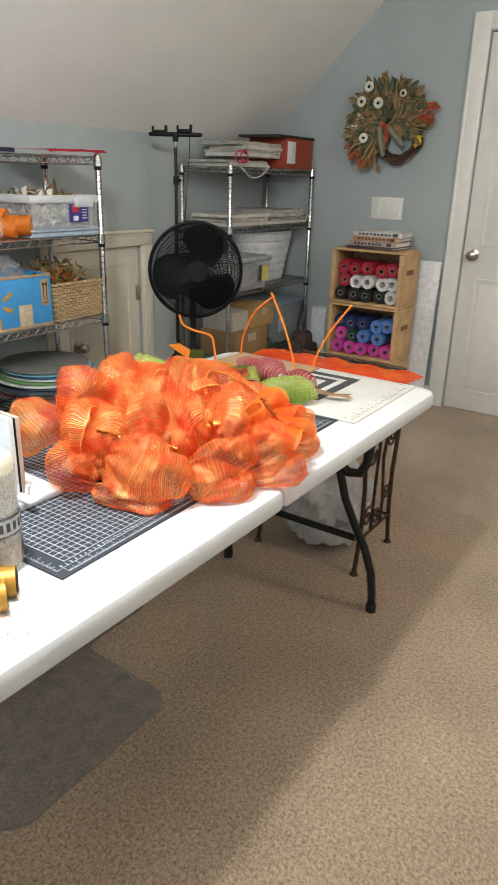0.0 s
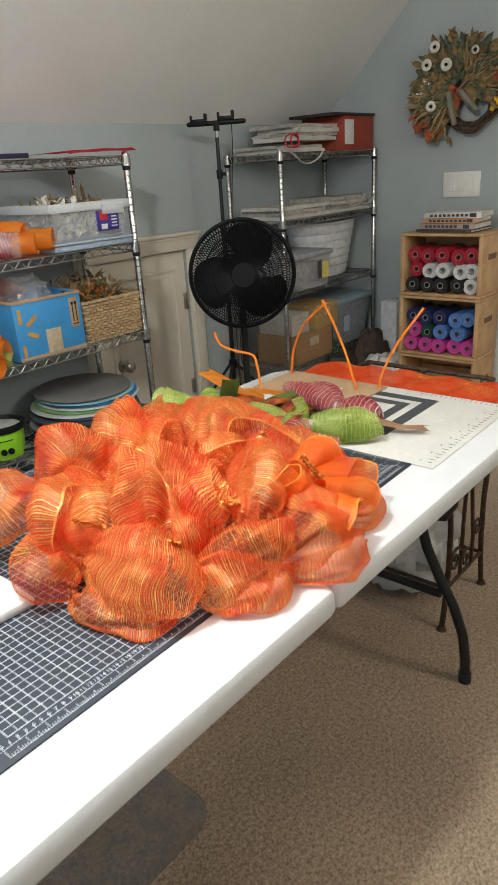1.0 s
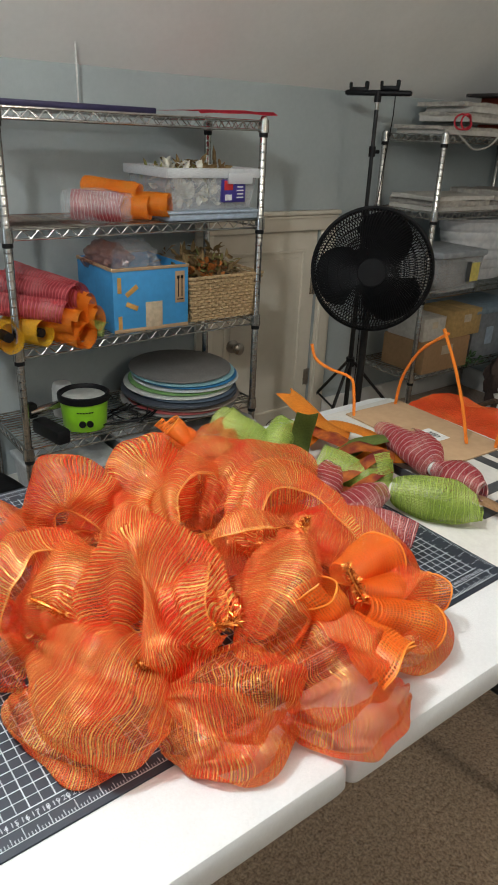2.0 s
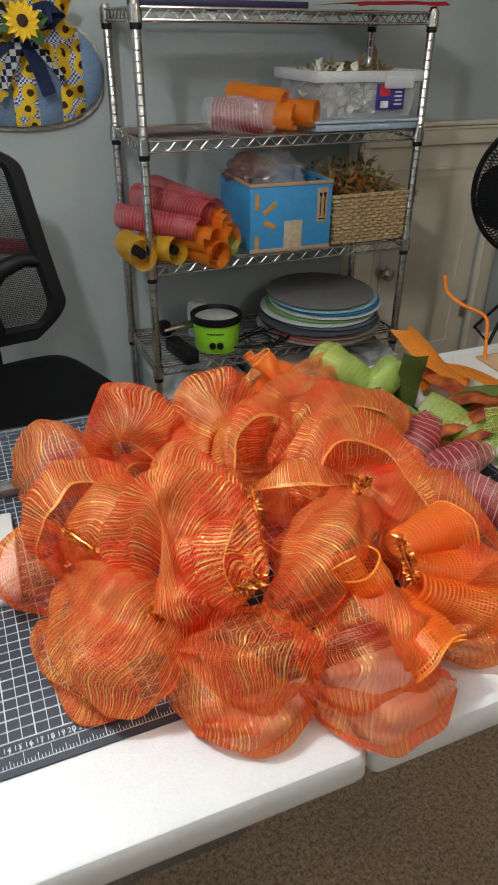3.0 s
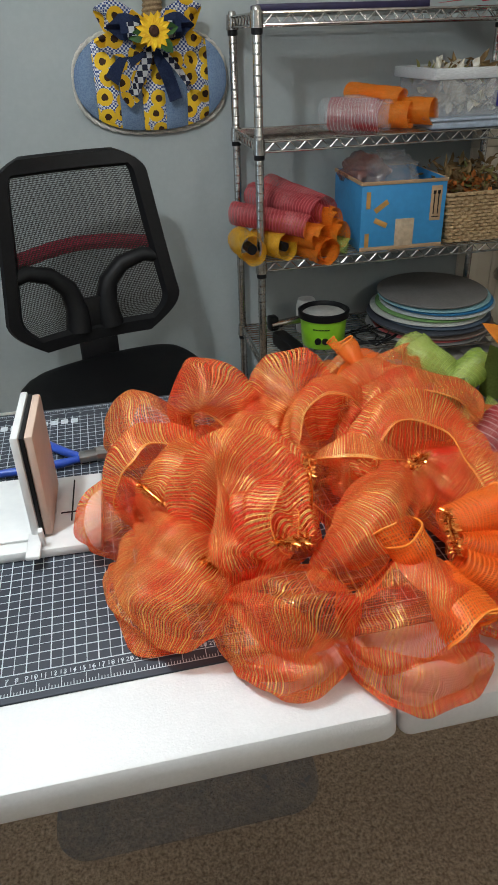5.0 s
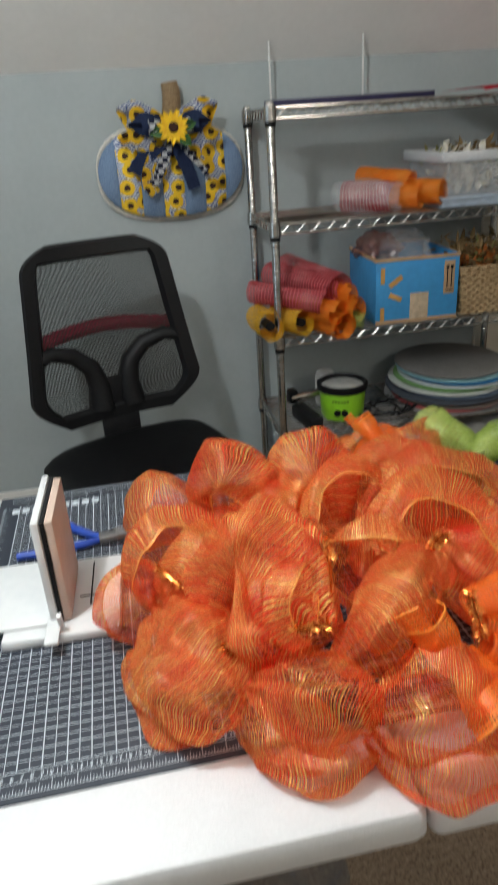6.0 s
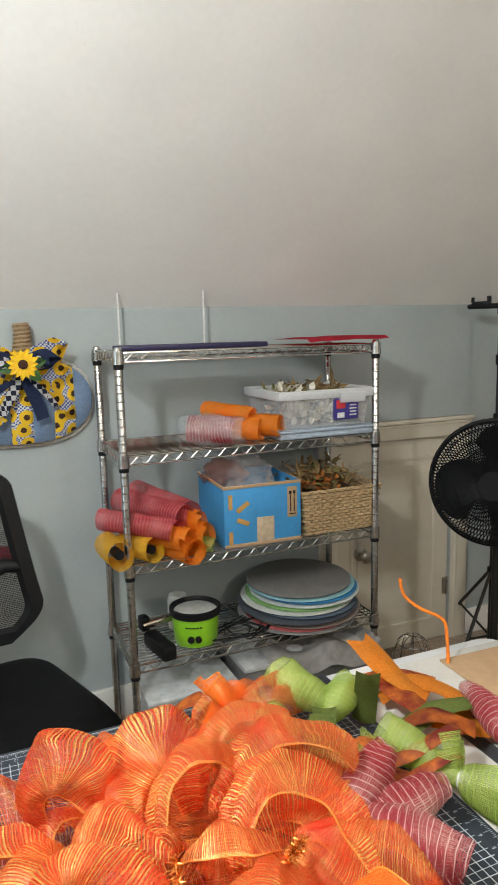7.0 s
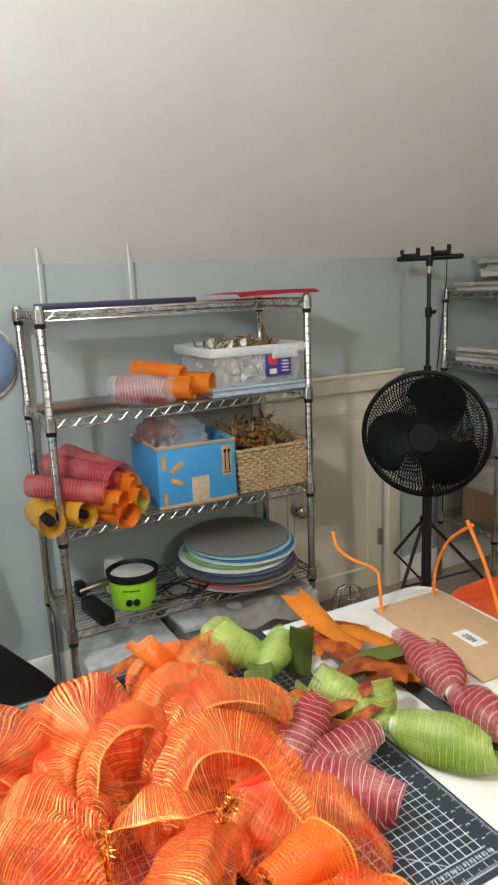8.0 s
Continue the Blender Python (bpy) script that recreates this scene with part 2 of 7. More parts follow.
def slope(y0, z0, y1, z1):
    """A ceiling panel 0.1 m thick between two eave heights."""
    bm = BM()
    x0, x1 = WEST_X - 0.12, EAST_X
    pts = [(y0, z0), (y1, z1), (y1, z1 + 0.14), (y0, z0 + 0.14)]
    a = [bm.verts.new((x0, y, z)) for y, z in pts]
    b = [bm.verts.new((x1, y, z)) for y, z in pts]
    bm.faces.new(a[::-1]), bm.faces.new(b)
    for k in range(4):
        bm.faces.new((a[k], a[(k + 1) % 4], b[(k + 1) % 4], b[k]))
    return bm


RUN = (CEIL_Z - KNEE_Z) / 0.97
solo("ceiling_slope_north", slope(KNEE_Y, KNEE_Z, KNEE_Y - RUN, CEIL_Z), CEIL, "white sloping attic ceiling", "ceiling", "structure")
solo("ceiling_slope_south", slope(SOUTH_Y, KNEE_Z, SOUTH_Y + RUN, CEIL_Z), CEIL, "white sloping attic ceiling", "ceiling", "structure")
solo("ceiling", slope(SOUTH_Y + RUN, CEIL_Z, KNEE_Y - RUN, CEIL_Z), CEIL, "flat white ceiling", "ceiling", "structure")


def baseboard(name, c, s):
    bm = box(BM(), c, s, 0.004)
    solo(name, bm, TRIM, "white painted baseboard", "baseboard", "structure")


baseboard("baseboard_north_a", ((WEST_X + DX0 - 0.09) / 2, KNEE_Y - 0.007, 0.06), (DX0 - 0.09 - WEST_X, 0.014, 0.12))
baseboard("baseboard_north_b", ((DX1 + 0.09 + EAST_X) / 2, KNEE_Y - 0.007, 0.06), (EAST_X - DX1 - 0.09, 0.014, 0.12))
baseboard("baseboard_east", (EAST_X - 0.007, (DY1 + 0.095 + KNEE_Y - 0.016) / 2, 0.06), (0.014, KNEE_Y - 0.016 - DY1 - 0.095, 0.12))


# ---- doors and wall fittings ----
def panel_door(name, w, h, panels, material, knob_at, knob_r, label):
    """A door leaf in the plane x-z, front towards -y, hinged frame left out; panels are (x0, z0, x1, z1) fields."""
    d = thing(name, label=label, category="door", kind="structure")
    bm = box(BM(), (w / 2, 0.0175, h / 2), (w - 0.006, 0.035, h - 0.008), 0.002)
    part("leaf", bm, material, d)
    for x0, z0, x1, z1 in panels:
        bm = BM()
        cx, cz, sx, sz = (x0 + x1) / 2, (z0 + z1) / 2, x1 - x0, z1 - z0
        t = 0.014
        for c, s in (((cx, -0.002, z0 + t / 2), (sx, 0.008, t)), ((cx, -0.002, z1 - t / 2), (sx, 0.008, t)),
                     ((x0 + t / 2, -0.002, cz), (t, 0.008, sz - 2 * t)), ((x1 - t / 2, -0.002, cz), (t, 0.008, sz - 2 * t))):
            box(bm, c, s, 0.0025)
        box(bm, (cx, -0.001, cz), (sx - 0.07, 0.008, sz - 0.07), 0.003)
        part("panel", bm, material, d)
    bm = lathe(BM(), [(0, 0), (knob_r * 1.15, 0), (knob_r * 1.15, 0.006), (knob_r * 0.45, 0.012), (knob_r * 0.4, 0.03),
                      (knob_r * 0.8, 0.036), (knob_r, 0.048), (knob_r * 0.95, 0.06), (knob_r * 0.6, 0.067), (0, 0.069)], 24, pose(*knob_at, 90, 0, 0))
    part("knob", bm, NICKEL, d, "satin nickel round knob")
    return d


access = panel_door("door_1", DX1 - DX0, DZ1, [(0.075, 0.1, 0.52, 0.87)], CREAM, (0.125, 0.0, 0.47), 0.027, "small cream panelled access door, shut, in the knee wall")
access.matrix_world = pose(DX0, KNEE_Y + 0.012, 0)
for z in (0.25, 0.70):
    bm = tube(BM(), [(DX1 - DX0 - 0.004, 0.0, z - 0.042), (DX1 - DX0 - 0.004, 0.0, z + 0.042)], 0.008, 10)
    box(bm, (DX1 - DX0 - 0.018, 0.001, z), (0.022, 0.006, 0.08), 0.001)
    part("hinge", bm, NICKEL, access, "tarnished metal hinge")
bm = BM()
cw = 0.085
box(bm, (DX0 - cw / 2, KNEE_Y - 0.009, DZ1 / 2), (cw, 0.018, DZ1), 0.004)
box(bm, (DX1 + cw / 2, KNEE_Y - 0.009, DZ1 / 2), (cw, 0.018, DZ1), 0.004)
box(bm, ((DX0 + DX1) / 2, KNEE_Y - 0.009, DZ1 + cw / 2), (DX1 - DX0 + 2 * cw, 0.018, cw), 0.004)
box(bm, ((DX0 + DX1) / 2, KNEE_Y - 0.016, DZ1 + cw - 0.009), (DX1 - DX0 + 2 * cw + 0.02, 0.032, 0.018), 0.005)
box(bm, ((DX0 + DX1) / 2, KNEE_Y - 0.013, DZ1 + cw - 0.026), (DX1 - DX0 + 2 * cw + 0.008, 0.024, 0.012), 0.004)
box(bm, (DX1 + 0.018, KNEE_Y - 0.012, DZ1 / 2), (0.014, 0.024, DZ1), 0.004)
solo("trim_access_door", bm, CREAM, "cream moulded casing round the access door", "trim", "structure")

room_door = panel_door("door_2", DY1 - DY0, DH, [(0.09, 0.12, 0.37, 0.80), (0.44, 0.12, 0.72, 0.80), (0.09, 0.98, 0.37, 1.52), (0.44, 0.98, 0.72, 1.52),
                                                (0.09, 1.60, 0.37, 1.94), (0.44, 1.60, 0.72, 1.94)], TRIM, (0.062, 0.0, 0.93), 0.028, "white six-panel interior door, shut")
room_door.matrix_world = pose(EAST_X + 0.012, DY1, 0, 0, 0, -90)
bm = BM()
box(bm, (EAST_X - 0.009, DY1 + 0.048, (DH + 0.09) / 2), (0.018, 0.09, DH + 0.09), 0.004)
box(bm, (EAST_X - 0.009, DY0 - 0.048, (DH + 0.09) / 2), (0.018, 0.09, DH + 0.09), 0.004)
box(bm, (EAST_X - 0.009, (DY0 + DY1) / 2, DH + 0.047), (0.018, DY1 - DY0 + 0.006, 0.086), 0.004)
box(bm, (EAST_X - 0.012, DY1 + 0.085, (DH + 0.09) / 2), (0.024, 0.016, DH + 0.09), 0.004)
solo("trim_room_door", bm, TRIM, "white moulded casing round the room door", "trim", "structure")

plate = thing("switch_plate", (EAST_X, 3.452, 1.161), label="white three-gang light switch plate on the grey wall", category="light switch")
bm = box(BM(), (-0.004, 0, 0), (0.008, 0.205, 0.128), 0.003)
part("plate", bm, TRIM, plate)
for k in (-0.052, 0, 0.052):
    part("rocker", box(BM(), (-0.009, k, 0), (0.006, 0.034, 0.068), 0.002), TRIM, plate)

window = thing("window_1", (WEST_X - 0.06, 2.0, 1.45), label="white framed window in the gable wall", category="window", kind="structure")
bm = BM()
for c, s in (((0, -0.58, 0), (0.06, 0.04, 1.1)), ((0, 0.58, 0), (0.06, 0.04, 1.1)), ((0, 0, 0.53), (0.06, 1.12, 0.04)), ((0, 0, -0.53), (0.06, 1.12, 0.04)), ((0, 0, 0), (0.05, 1.12, 0.03))):
    box(bm, c, s, 0.003)
part("window_frame", bm, TRIM, window)

fixture = thing("ceiling_light", (2.30, 2.40, CEIL_Z), label="white pendant ceiling light over the table", category="ceiling light")
part("canopy", lathe(BM(), [(0, 0), (0.15, 0), (0.15, -0.03), (0.135, -0.05), (0.06, -0.08), (0.012, -0.09), (0.012, -0.13), (0.03, -0.135), (0.03, -0.18), (0, -0.18)], 40), TRIM, fixture)
# unseen pendant, made up to carry the added second lamp
fill_fixture = thing("ceiling_light", (4.0, 1.05, CEIL_Z), label="unseen white pendant added to go with the east fill light", category="ceiling light")
part("canopy", lathe(BM(), [(0, 0), (0.15, 0), (0.15, -0.03), (0.135, -0.05), (0.06, -0.08), (0.012, -0.09), (0.012, -0.24), (0.03, -0.245), (0.03, -0.28), (0, -0.28)], 40), TRIM, fill_fixture)

# ---- folding table ----
TX0, TX1, TY0, TY1, TZ, SEAM = 2.035, 3.835, 2.293, 3.055, 0.745, 2.966


def table_half(x0, x1, y0, y1, r):
    """Half of a fold-in-half tabletop: rounded outer corners, a lip all round, hollow underneath."""
    bm = BM()
    left = x0 < SEAM - 0.1
    ring = []
    n = 6
    rs = [(r if left else 0.012), (0.012 if left else r)]

    def corner(cx, cy, rad, a0):
        return [(cx + rad * math.cos(a0 + k * math.pi / 2 / n), cy + rad * math.sin(a0 + k * math.pi / 2 / n)) for k in range(n + 1)]
    ra, rb = rs
    ring += corner(x0 + ra, y0 + ra, ra, math.pi)
    ring += corner(x1 - rb, y0 + rb, rb, -math.pi / 2)
    ring += corner(x1 - rb, y1 - rb, rb, 0)
    ring += corner(x0 + ra, y1 - ra, ra, math.pi / 2)
    cx, cy = (x0 + x1) / 2, (y0 + y1) / 2

    def inset(d, z):
        out = []
        for x, y in ring:
            sx, sy = (x1 - x0) / 2, (y1 - y0) / 2
            out.append(bm.verts.new((cx + (x - cx) * (1 - d / sx), cy + (y - cy) * (1 - d / sy), z)))
        return out
    prof = [(0.030, -0.012), (0.016, -0.040), (0.010, -0.045), (0.003, -0.042), (0.0, -0.034), (0.001, -0.010), (0.004, -0.003), (0.010, 0.0)]
    loops = [inset(d, TZ + z) for d, z in prof]
    for A, B in zip(loops, loops[1:]):
        for k in range(len(A)):
            bm.faces.new((A[k], A[(k + 1) % len(A)], B[(k + 1) % len(B)], B[k]))
    bm.faces.new(loops[-1])
    bm.faces.new(loops[0][::-1])
    return bm


table = thing("folding_table", (0, 0, 0), label="white plastic fold-in-half table with black steel legs", category="table")
part("tabletop_half", table_half(TX0, SEAM - 0.001, TY0, TY1, 0.055), TABLE, table, angle=30)
part("tabletop_half", table_half(SEAM + 0.001, TX1, TY0, TY1, 0.055), TABLE, table, angle=30)
for x, sgn in ((3.715, 1), (2.155, -1)):
    ym = (TY0 + TY1) / 2
    for sy in (-1, 1):
        pts = []
        for dy, z in ((0.125, 0.69), (0.125, 0.56), (0.135, 0.47), (0.165, 0.37), (0.205, 0.29), (0.245, 0.22), (0.275, 0.14), (0.285, 0.07), (0.288, 0.012)):
            pts.append((x, ym + sy * dy * 1.0, z))
        leg = part("leg", tube(BM(), pts, 0.0135, 10), BLACKM, table)
        part("foot", tube(BM(), [(x, ym + sy * 0.288, 0.0), (x, ym + sy * 0.287, 0.03)], 0.0165, 12), RUBBER, leg)
    part("crossbar", tube(BM(), [(x, ym - 0.21, 0.245), (x, ym + 0.21, 0.245)], 0.012, 10), BLACKM, table)
    part("crossbar", tube(BM(), [(x, ym - 0.125, 0.50), (x, ym + 0.125, 0.50)], 0.011, 10), BLACKM, table)
    pts = [(x, ym - 0.128, 0.49), (x + sgn * 0.005, ym - 0.165, 0.462), (x + sgn * 0.012, ym - 0.20, 0.465), (x + sgn * 0.02, ym - 0.218, 0.50), (x + sgn * 0.025, ym - 0.222, 0.56), (x + sgn * 0.025, ym - 0.222, 0.715)]
    part("brace", tube(BM(), pts, 0.0155, 10), BLACKM, table)


# ---- wire shelving ----
def zigzag(p0, p1, n, h):
    p0, p1 = Vector(p0), Vector(p1)
    return [p0.lerp(p1, k / n) + Vector((0, 0, h if k % 2 else 0)) for k in range(n + 1)]


def wire_shelf(at, levels, height, w=0.88, d=0.335, label="", feet=True):
    """Four-post chrome shelf; origin at the front left post's foot, w along x and d along y."""
    s = thing("wire_shelf", at, label=label, category="shelf", group="chrome wire shelving units")
    post = BM()
    tube(post, [(0, 0, 0.02), (0, 0, height - 0.006), (0, 0, height)], [0.0125, 0.0125, 0.009], 12)
    z = 0.06
    while z < height - 0.03:
        tube(post, [(0, 0, z), (0, 0, z + 0.004)], 0.0133, 12)
        z += 0.0254
    tube(post, [(0, 0, 0), (0, 0, 0.022)], 0.017, 12)
    first = part("post", post, CHROME, s)
    for x, y in ((w, 0), (0, d), (w, d)):
        again(first, pose(x, y, 0))
    rod = None
    for zl in levels:
        bm = BM()
        for z in (zl, zl - 0.027):
            for a, b in (((0.013, -0.004), (w - 0.013, -0.004)), ((0.013, d + 0.004), (w - 0.013, d + 0.004)),
                         ((-0.004, 0.013), (-0.004, d - 0.013)), ((w + 0.004, 0.013), (w + 0.004, d - 0.013))):
                tube(bm, [(*a, z), (*b, z)], 0.0034, 7)
        tube(bm, zigzag((0.02, -0.004, zl - 0.025), (w - 0.02, -0.004, zl - 0.025), 36, 0.023), 0.002, 5)
        tube(bm, zigzag((0.02, d + 0.004, zl - 0.025), (w - 0.02, d + 0.004, zl - 0.025), 36, 0.023), 0.002, 5)
        tube(bm, zigzag((-0.004, 0.02, zl - 0.025), (-0.004, d - 0.02, zl - 0.025), 14, 0.023), 0.002, 5)
        tube(bm, zigzag((w + 0.004, 0.02, zl - 0.025), (w + 0.004, d - 0.02, zl - 0.025), 14, 0.023), 0.002, 5)
        for x in (w * 0.25, w * 0.5, w * 0.75):
            tube(bm, [(x, 0, zl - 0.006), (x, d, zl - 0.006)], 0.0032, 6)
        for x, y in ((0, 0), (w, 0), (0, d), (w, d)):
            tube(bm, [(x, y, zl - 0.034), (x, y, zl + 0.006)], [0.019, 0.0165], 14)
        tier = part("tier", bm, CHROME, s)
        for x, y in ((0, 0), (w, 0), (0, d), (w, d)):
            part("sleeve", tube(BM(), [(x, y, zl - 0.048), (x, y, zl - 0.034)], 0.0155, 12), BLACK, tier, "black plastic sleeve")
        for k in range(15):
            y = 0.018 + k * (d - 0.036) / 14
            if rod is None:
                rod = part("wire", tube(BM(), [(0, 0, 0), (w - 0.006, 0, 0)], 0.0021, 6), CHROME, tier)
                rod.matrix_basis = pose(0.003, y, zl)
            else:
                again(rod, pose(0.003, y, zl), tier)
    return s


TIERS = (1.375, 1.064, 0.720, 0.390)
SA = (3.208, 3.942)
shelf_a = wire_shelf((*SA, 0), TIERS, 1.391, w=0.893, label="chrome wire shelving unit packed with mesh rolls, boxes and craft supplies")
TIERS_B = (1.365, 1.055, 0.705, 0.315)
SB = (5.075, 3.96)
shelf_b = wire_shelf((*SB, 0), TIERS_B, 1.378, label="chrome wire shelving unit in the corner holding cartons and plastic bins")


# ---- deco mesh ----
def mesh_mat(name, c1, c2, metal_col, foil=0.5, period=0.0016, hole=0.05, stripe=None, stripe_col=(0.9, 0.85, 0.8), cover=0.25, stripe_w=0.2, veil=(1, 1, 1), fine=1.3):
    """Open plastic weave with foil threads, woven on the strip's own coordinates in metres."""
    m = bpy.data.materials.new(name)
    m.use_nodes = True
    nt = m.node_tree
    nt.nodes.remove(nt.nodes["Principled BSDF"])
    out = nt.nodes["Material Output"]
    L, N = nt.links.new, nt.nodes.new

    def mth(op, a, b=None, c=None):
        n = N("ShaderNodeMath")
        n.operation = op
        for i, v in enumerate((a, b, c)):
            if v is None:
                continue
            if isinstance(v, (int, float)):
                n.inputs[i].default_value = v
            else:
                L(v, n.inputs[i])
        return n.outputs[0]
    co = N("ShaderNodeTexCoord")
    sep = N("ShaderNodeSeparateXYZ")
    L(co.outputs["UV"], sep.inputs[0])

    def thread(x, per, w):
        d = mth("ABSOLUTE", mth("SUBTRACT", mth("FRACT", mth("DIVIDE", x, per)), 0.5))
        r = N("ShaderNodeMapRange")
        r.inputs[1].default_value, r.inputs[2].default_value = w * 0.5 - 0.05, w * 0.5 + 0.05
        r.inputs[3].default_value, r.inputs[4].default_value = 1, 0
        L(d, r.inputs[0])
        return r.outputs[0]
    tu = thread(sep.outputs[0], period, cover * 1.15)
    tv = thread(sep.outputs[1], period * fine, cover)
    cov = mth("MAXIMUM", tu, tv)
    # foil threads come in runs, which also paint streaks of highlight
    n1 = N("ShaderNodeTexNoise")
    n1.inputs["Scale"].default_value, n1.inputs["Detail"].default_value = 16, 2
    L(co.outputs["Object"], n1.inputs["Vector"])
    run = N("ShaderNodeMapRange")
    run.inputs[1].default_value, run.inputs[2].default_value = 0.52 - foil * 0.25, 0.80 - foil * 0.25
    L(n1.outputs["Fac"], run.inputs[0])
    n3 = N("ShaderNodeTexNoise")
    n3.inputs["Scale"].default_value, n3.inputs["Detail"].default_value = 420, 1
    L(co.outputs["Object"], n3.inputs["Vector"])
    glint = N("ShaderNodeMapRange")
    glint.inputs[1].default_value, glint.inputs[2].default_value = 0.50, 0.58
    L(n3.outputs["Fac"], glint.inputs[0])
    # each strand has its own share of foil
    white = N("ShaderNodeTexWhiteNoise")
    white.noise_dimensions = "1D"
    L(mth("FLOOR", mth("DIVIDE", sep.outputs[0], period * 1.5)), white.inputs["W"])
    strand = mth("MULTIPLY_ADD", white.outputs["Value"], 0.85, 0.3)
    gold = mth("MULTIPLY", mth("MULTIPLY", thread(sep.outputs[0], period * 1.5, foil * 0.5), strand), mth("MULTIPLY", run.outputs[0], mth("MULTIPLY_ADD", glint.outputs[0], 0.55, 0.45)))
    n2 = N("ShaderNodeTexNoise")
    n2.inputs["Scale"].default_value, n2.inputs["Detail"].default_value = 13, 3
    L(co.outputs["Object"], n2.inputs["Vector"])
    r2 = N("ShaderNodeMapRange")
    r2.inputs[1].default_value, r2.inputs[2].default_value = 0.38, 0.62
    L(n2.outputs["Fac"], r2.inputs[0])
    mix = N("ShaderNodeMix")
    mix.data_type = "RGBA"
    mix.inputs[6].default_value, mix.inputs[7].default_value = (*c1, 1), (*c2, 1)
    oi = N("ShaderNodeObjectInfo")
    L(mth("MULTIPLY_ADD", r2.outputs[0], 0.55, mth("MULTIPLY", oi.outputs["Random"], 0.45)), mix.inputs[0])
    col = mix.outputs[2]
    # flat gold colour of the foil threads, part of their sheen painted in
    fy = N("ShaderNodeMix")
    fy.data_type = "RGBA"
    fy.inputs[7].default_value = (*[min(1, c * 0.95) for c in metal_col], 1)
    fm = mth("MULTIPLY", mth("MULTIPLY", thread(sep.outputs[0], period * 1.5, 0.56), mth("MULTIPLY", run.outputs[0], strand)), 0.95)
    L(fm, fy.inputs[0])
    L(col, fy.inputs[6])
    col = fy.outputs[2]
    if stripe:
        s = thread(mth("ADD", sep.outputs[1], mth("MULTIPLY", n2.outputs["Fac"], 0.012)), stripe, stripe_w)
        mx = N("ShaderNodeMix")
        mx.data_type = "RGBA"
        mx.inputs[7].default_value = (*stripe_col, 1)
        L(s, mx.inputs[0])
        L(col, mx.inputs[6])
        col = mx.outputs[2]
        cov = mth("MAXIMUM", cov, s)
    dif, trl, mixd = N("ShaderNodeBsdfDiffuse"), N("ShaderNodeBsdfTranslucent"), N("ShaderNodeMixShader")
    mixd.inputs[0].default_value = 0.40
    L(col, dif.inputs[0]), L(col, trl.inputs[0])
    L(dif.outputs[0], mixd.inputs[1]), L(trl.outputs[0], mixd.inputs[2])
    sheen, ms = N("ShaderNodeBsdfGlossy"), N("ShaderNodeMixShader")
    sheen.inputs["Roughness"].default_value, ms.inputs[0].default_value = 0.45, 0.035
    sheen.inputs[0].default_value = (1, 0.9, 0.8, 1)
    L(mixd.outputs[0], ms.inputs[1]), L(sheen.outputs[0], ms.inputs[2])
    gl, mg = N("ShaderNodeBsdfGlossy"), N("ShaderNodeMixShader")
    gl.inputs[0].default_value = (*metal_col, 1)
    spark = N("ShaderNodeMapRange")
    spark.inputs[1].default_value, spark.inputs[2].default_value = 0.58, 0.66
    spark.inputs[3].default_value, spark.inputs[4].default_value = 0.38, 0.14
    L(n3.outputs["Fac"], spark.inputs[0]), L(spark.outputs[0], gl.inputs["Roughness"])
    tangent = N("ShaderNodeTangent")
    tangent.direction_type = "UV_MAP"
    gl.inputs["Anisotropy"].default_value = 0.75
    L(tangent.outputs[0], gl.inputs["Tangent"])
    tilt = N("ShaderNodeBump")
    tilt.inputs["Strength"].default_value, tilt.inputs["Distance"].default_value = 0.7, 0.002
    L(n3.outputs["Fac"], tilt.inputs["Height"]), L(tilt.outputs[0], gl.inputs["Normal"])
    L(mth("MULTIPLY", gold, 0.88), mg.inputs[0]), L(ms.outputs[0], mg.inputs[1]), L(gl.outputs[0], mg.inputs[2])
    tr, ma = N("ShaderNodeBsdfTransparent"), N("ShaderNodeMixShader")
    tr.inputs[0].default_value = (*veil, 1)
    a = mth("MULTIPLY_ADD", mth("MAXIMUM", cov, gold), 1 - hole, hole)
    L(a, ma.inputs[0]), L(tr.outputs[0], ma.inputs[1]), L(mg.outputs[0], ma.inputs[2])
    L(ma.outputs[0], out.inputs[0])
    return m


ORANGE_MESH = mesh_mat("orange_gold_deco_mesh", (0.90, 0.098, 0.020), (0.82, 0.030, 0.022), (1.0, 0.64, 0.18), foil=0.95, period=0.0027, hole=0.015, cover=0.22, veil=(1.0, 0.80, 0.74), fine=0.8)
GOLD_MESH = mesh_mat("gold_foil_selvage", (0.92, 0.42, 0.06), (0.90, 0.30, 0.05), (1.0, 0.70, 0.25), foil=0.95, period=0.0017, hole=0.05, cover=0.30, fine=0.6)
PLAIN_ORANGE = mesh_mat("plain_orange_deco_mesh", (0.95, 0.22, 0.02), (0.92, 0.15, 0.012), (1.0, 0.55, 0.1), foil=0.2, period=0.0030, hole=0.08, cover=0.36)
GREEN_MESH = mesh_mat("lime_deco_mesh", (0.36, 0.49, 0.09), (0.27, 0.40, 0.06), (0.9, 1.0, 0.40), foil=0.5, period=0.0019, hole=0.15, cover=0.30, stripe=0.009, stripe_col=(0.52, 0.66, 0.15), stripe_w=0.11)
MAROON_MESH = mesh_mat("maroon_striped_deco_mesh", (0.40, 0.035, 0.055), (0.50, 0.06, 0.075), (0.9, 0.7, 0.6), foil=0.25, period=0.0022, hole=0.14, stripe=0.0105, cover=0.36, stripe_w=0.10, stripe_col=(0.85, 0.66, 0.62))
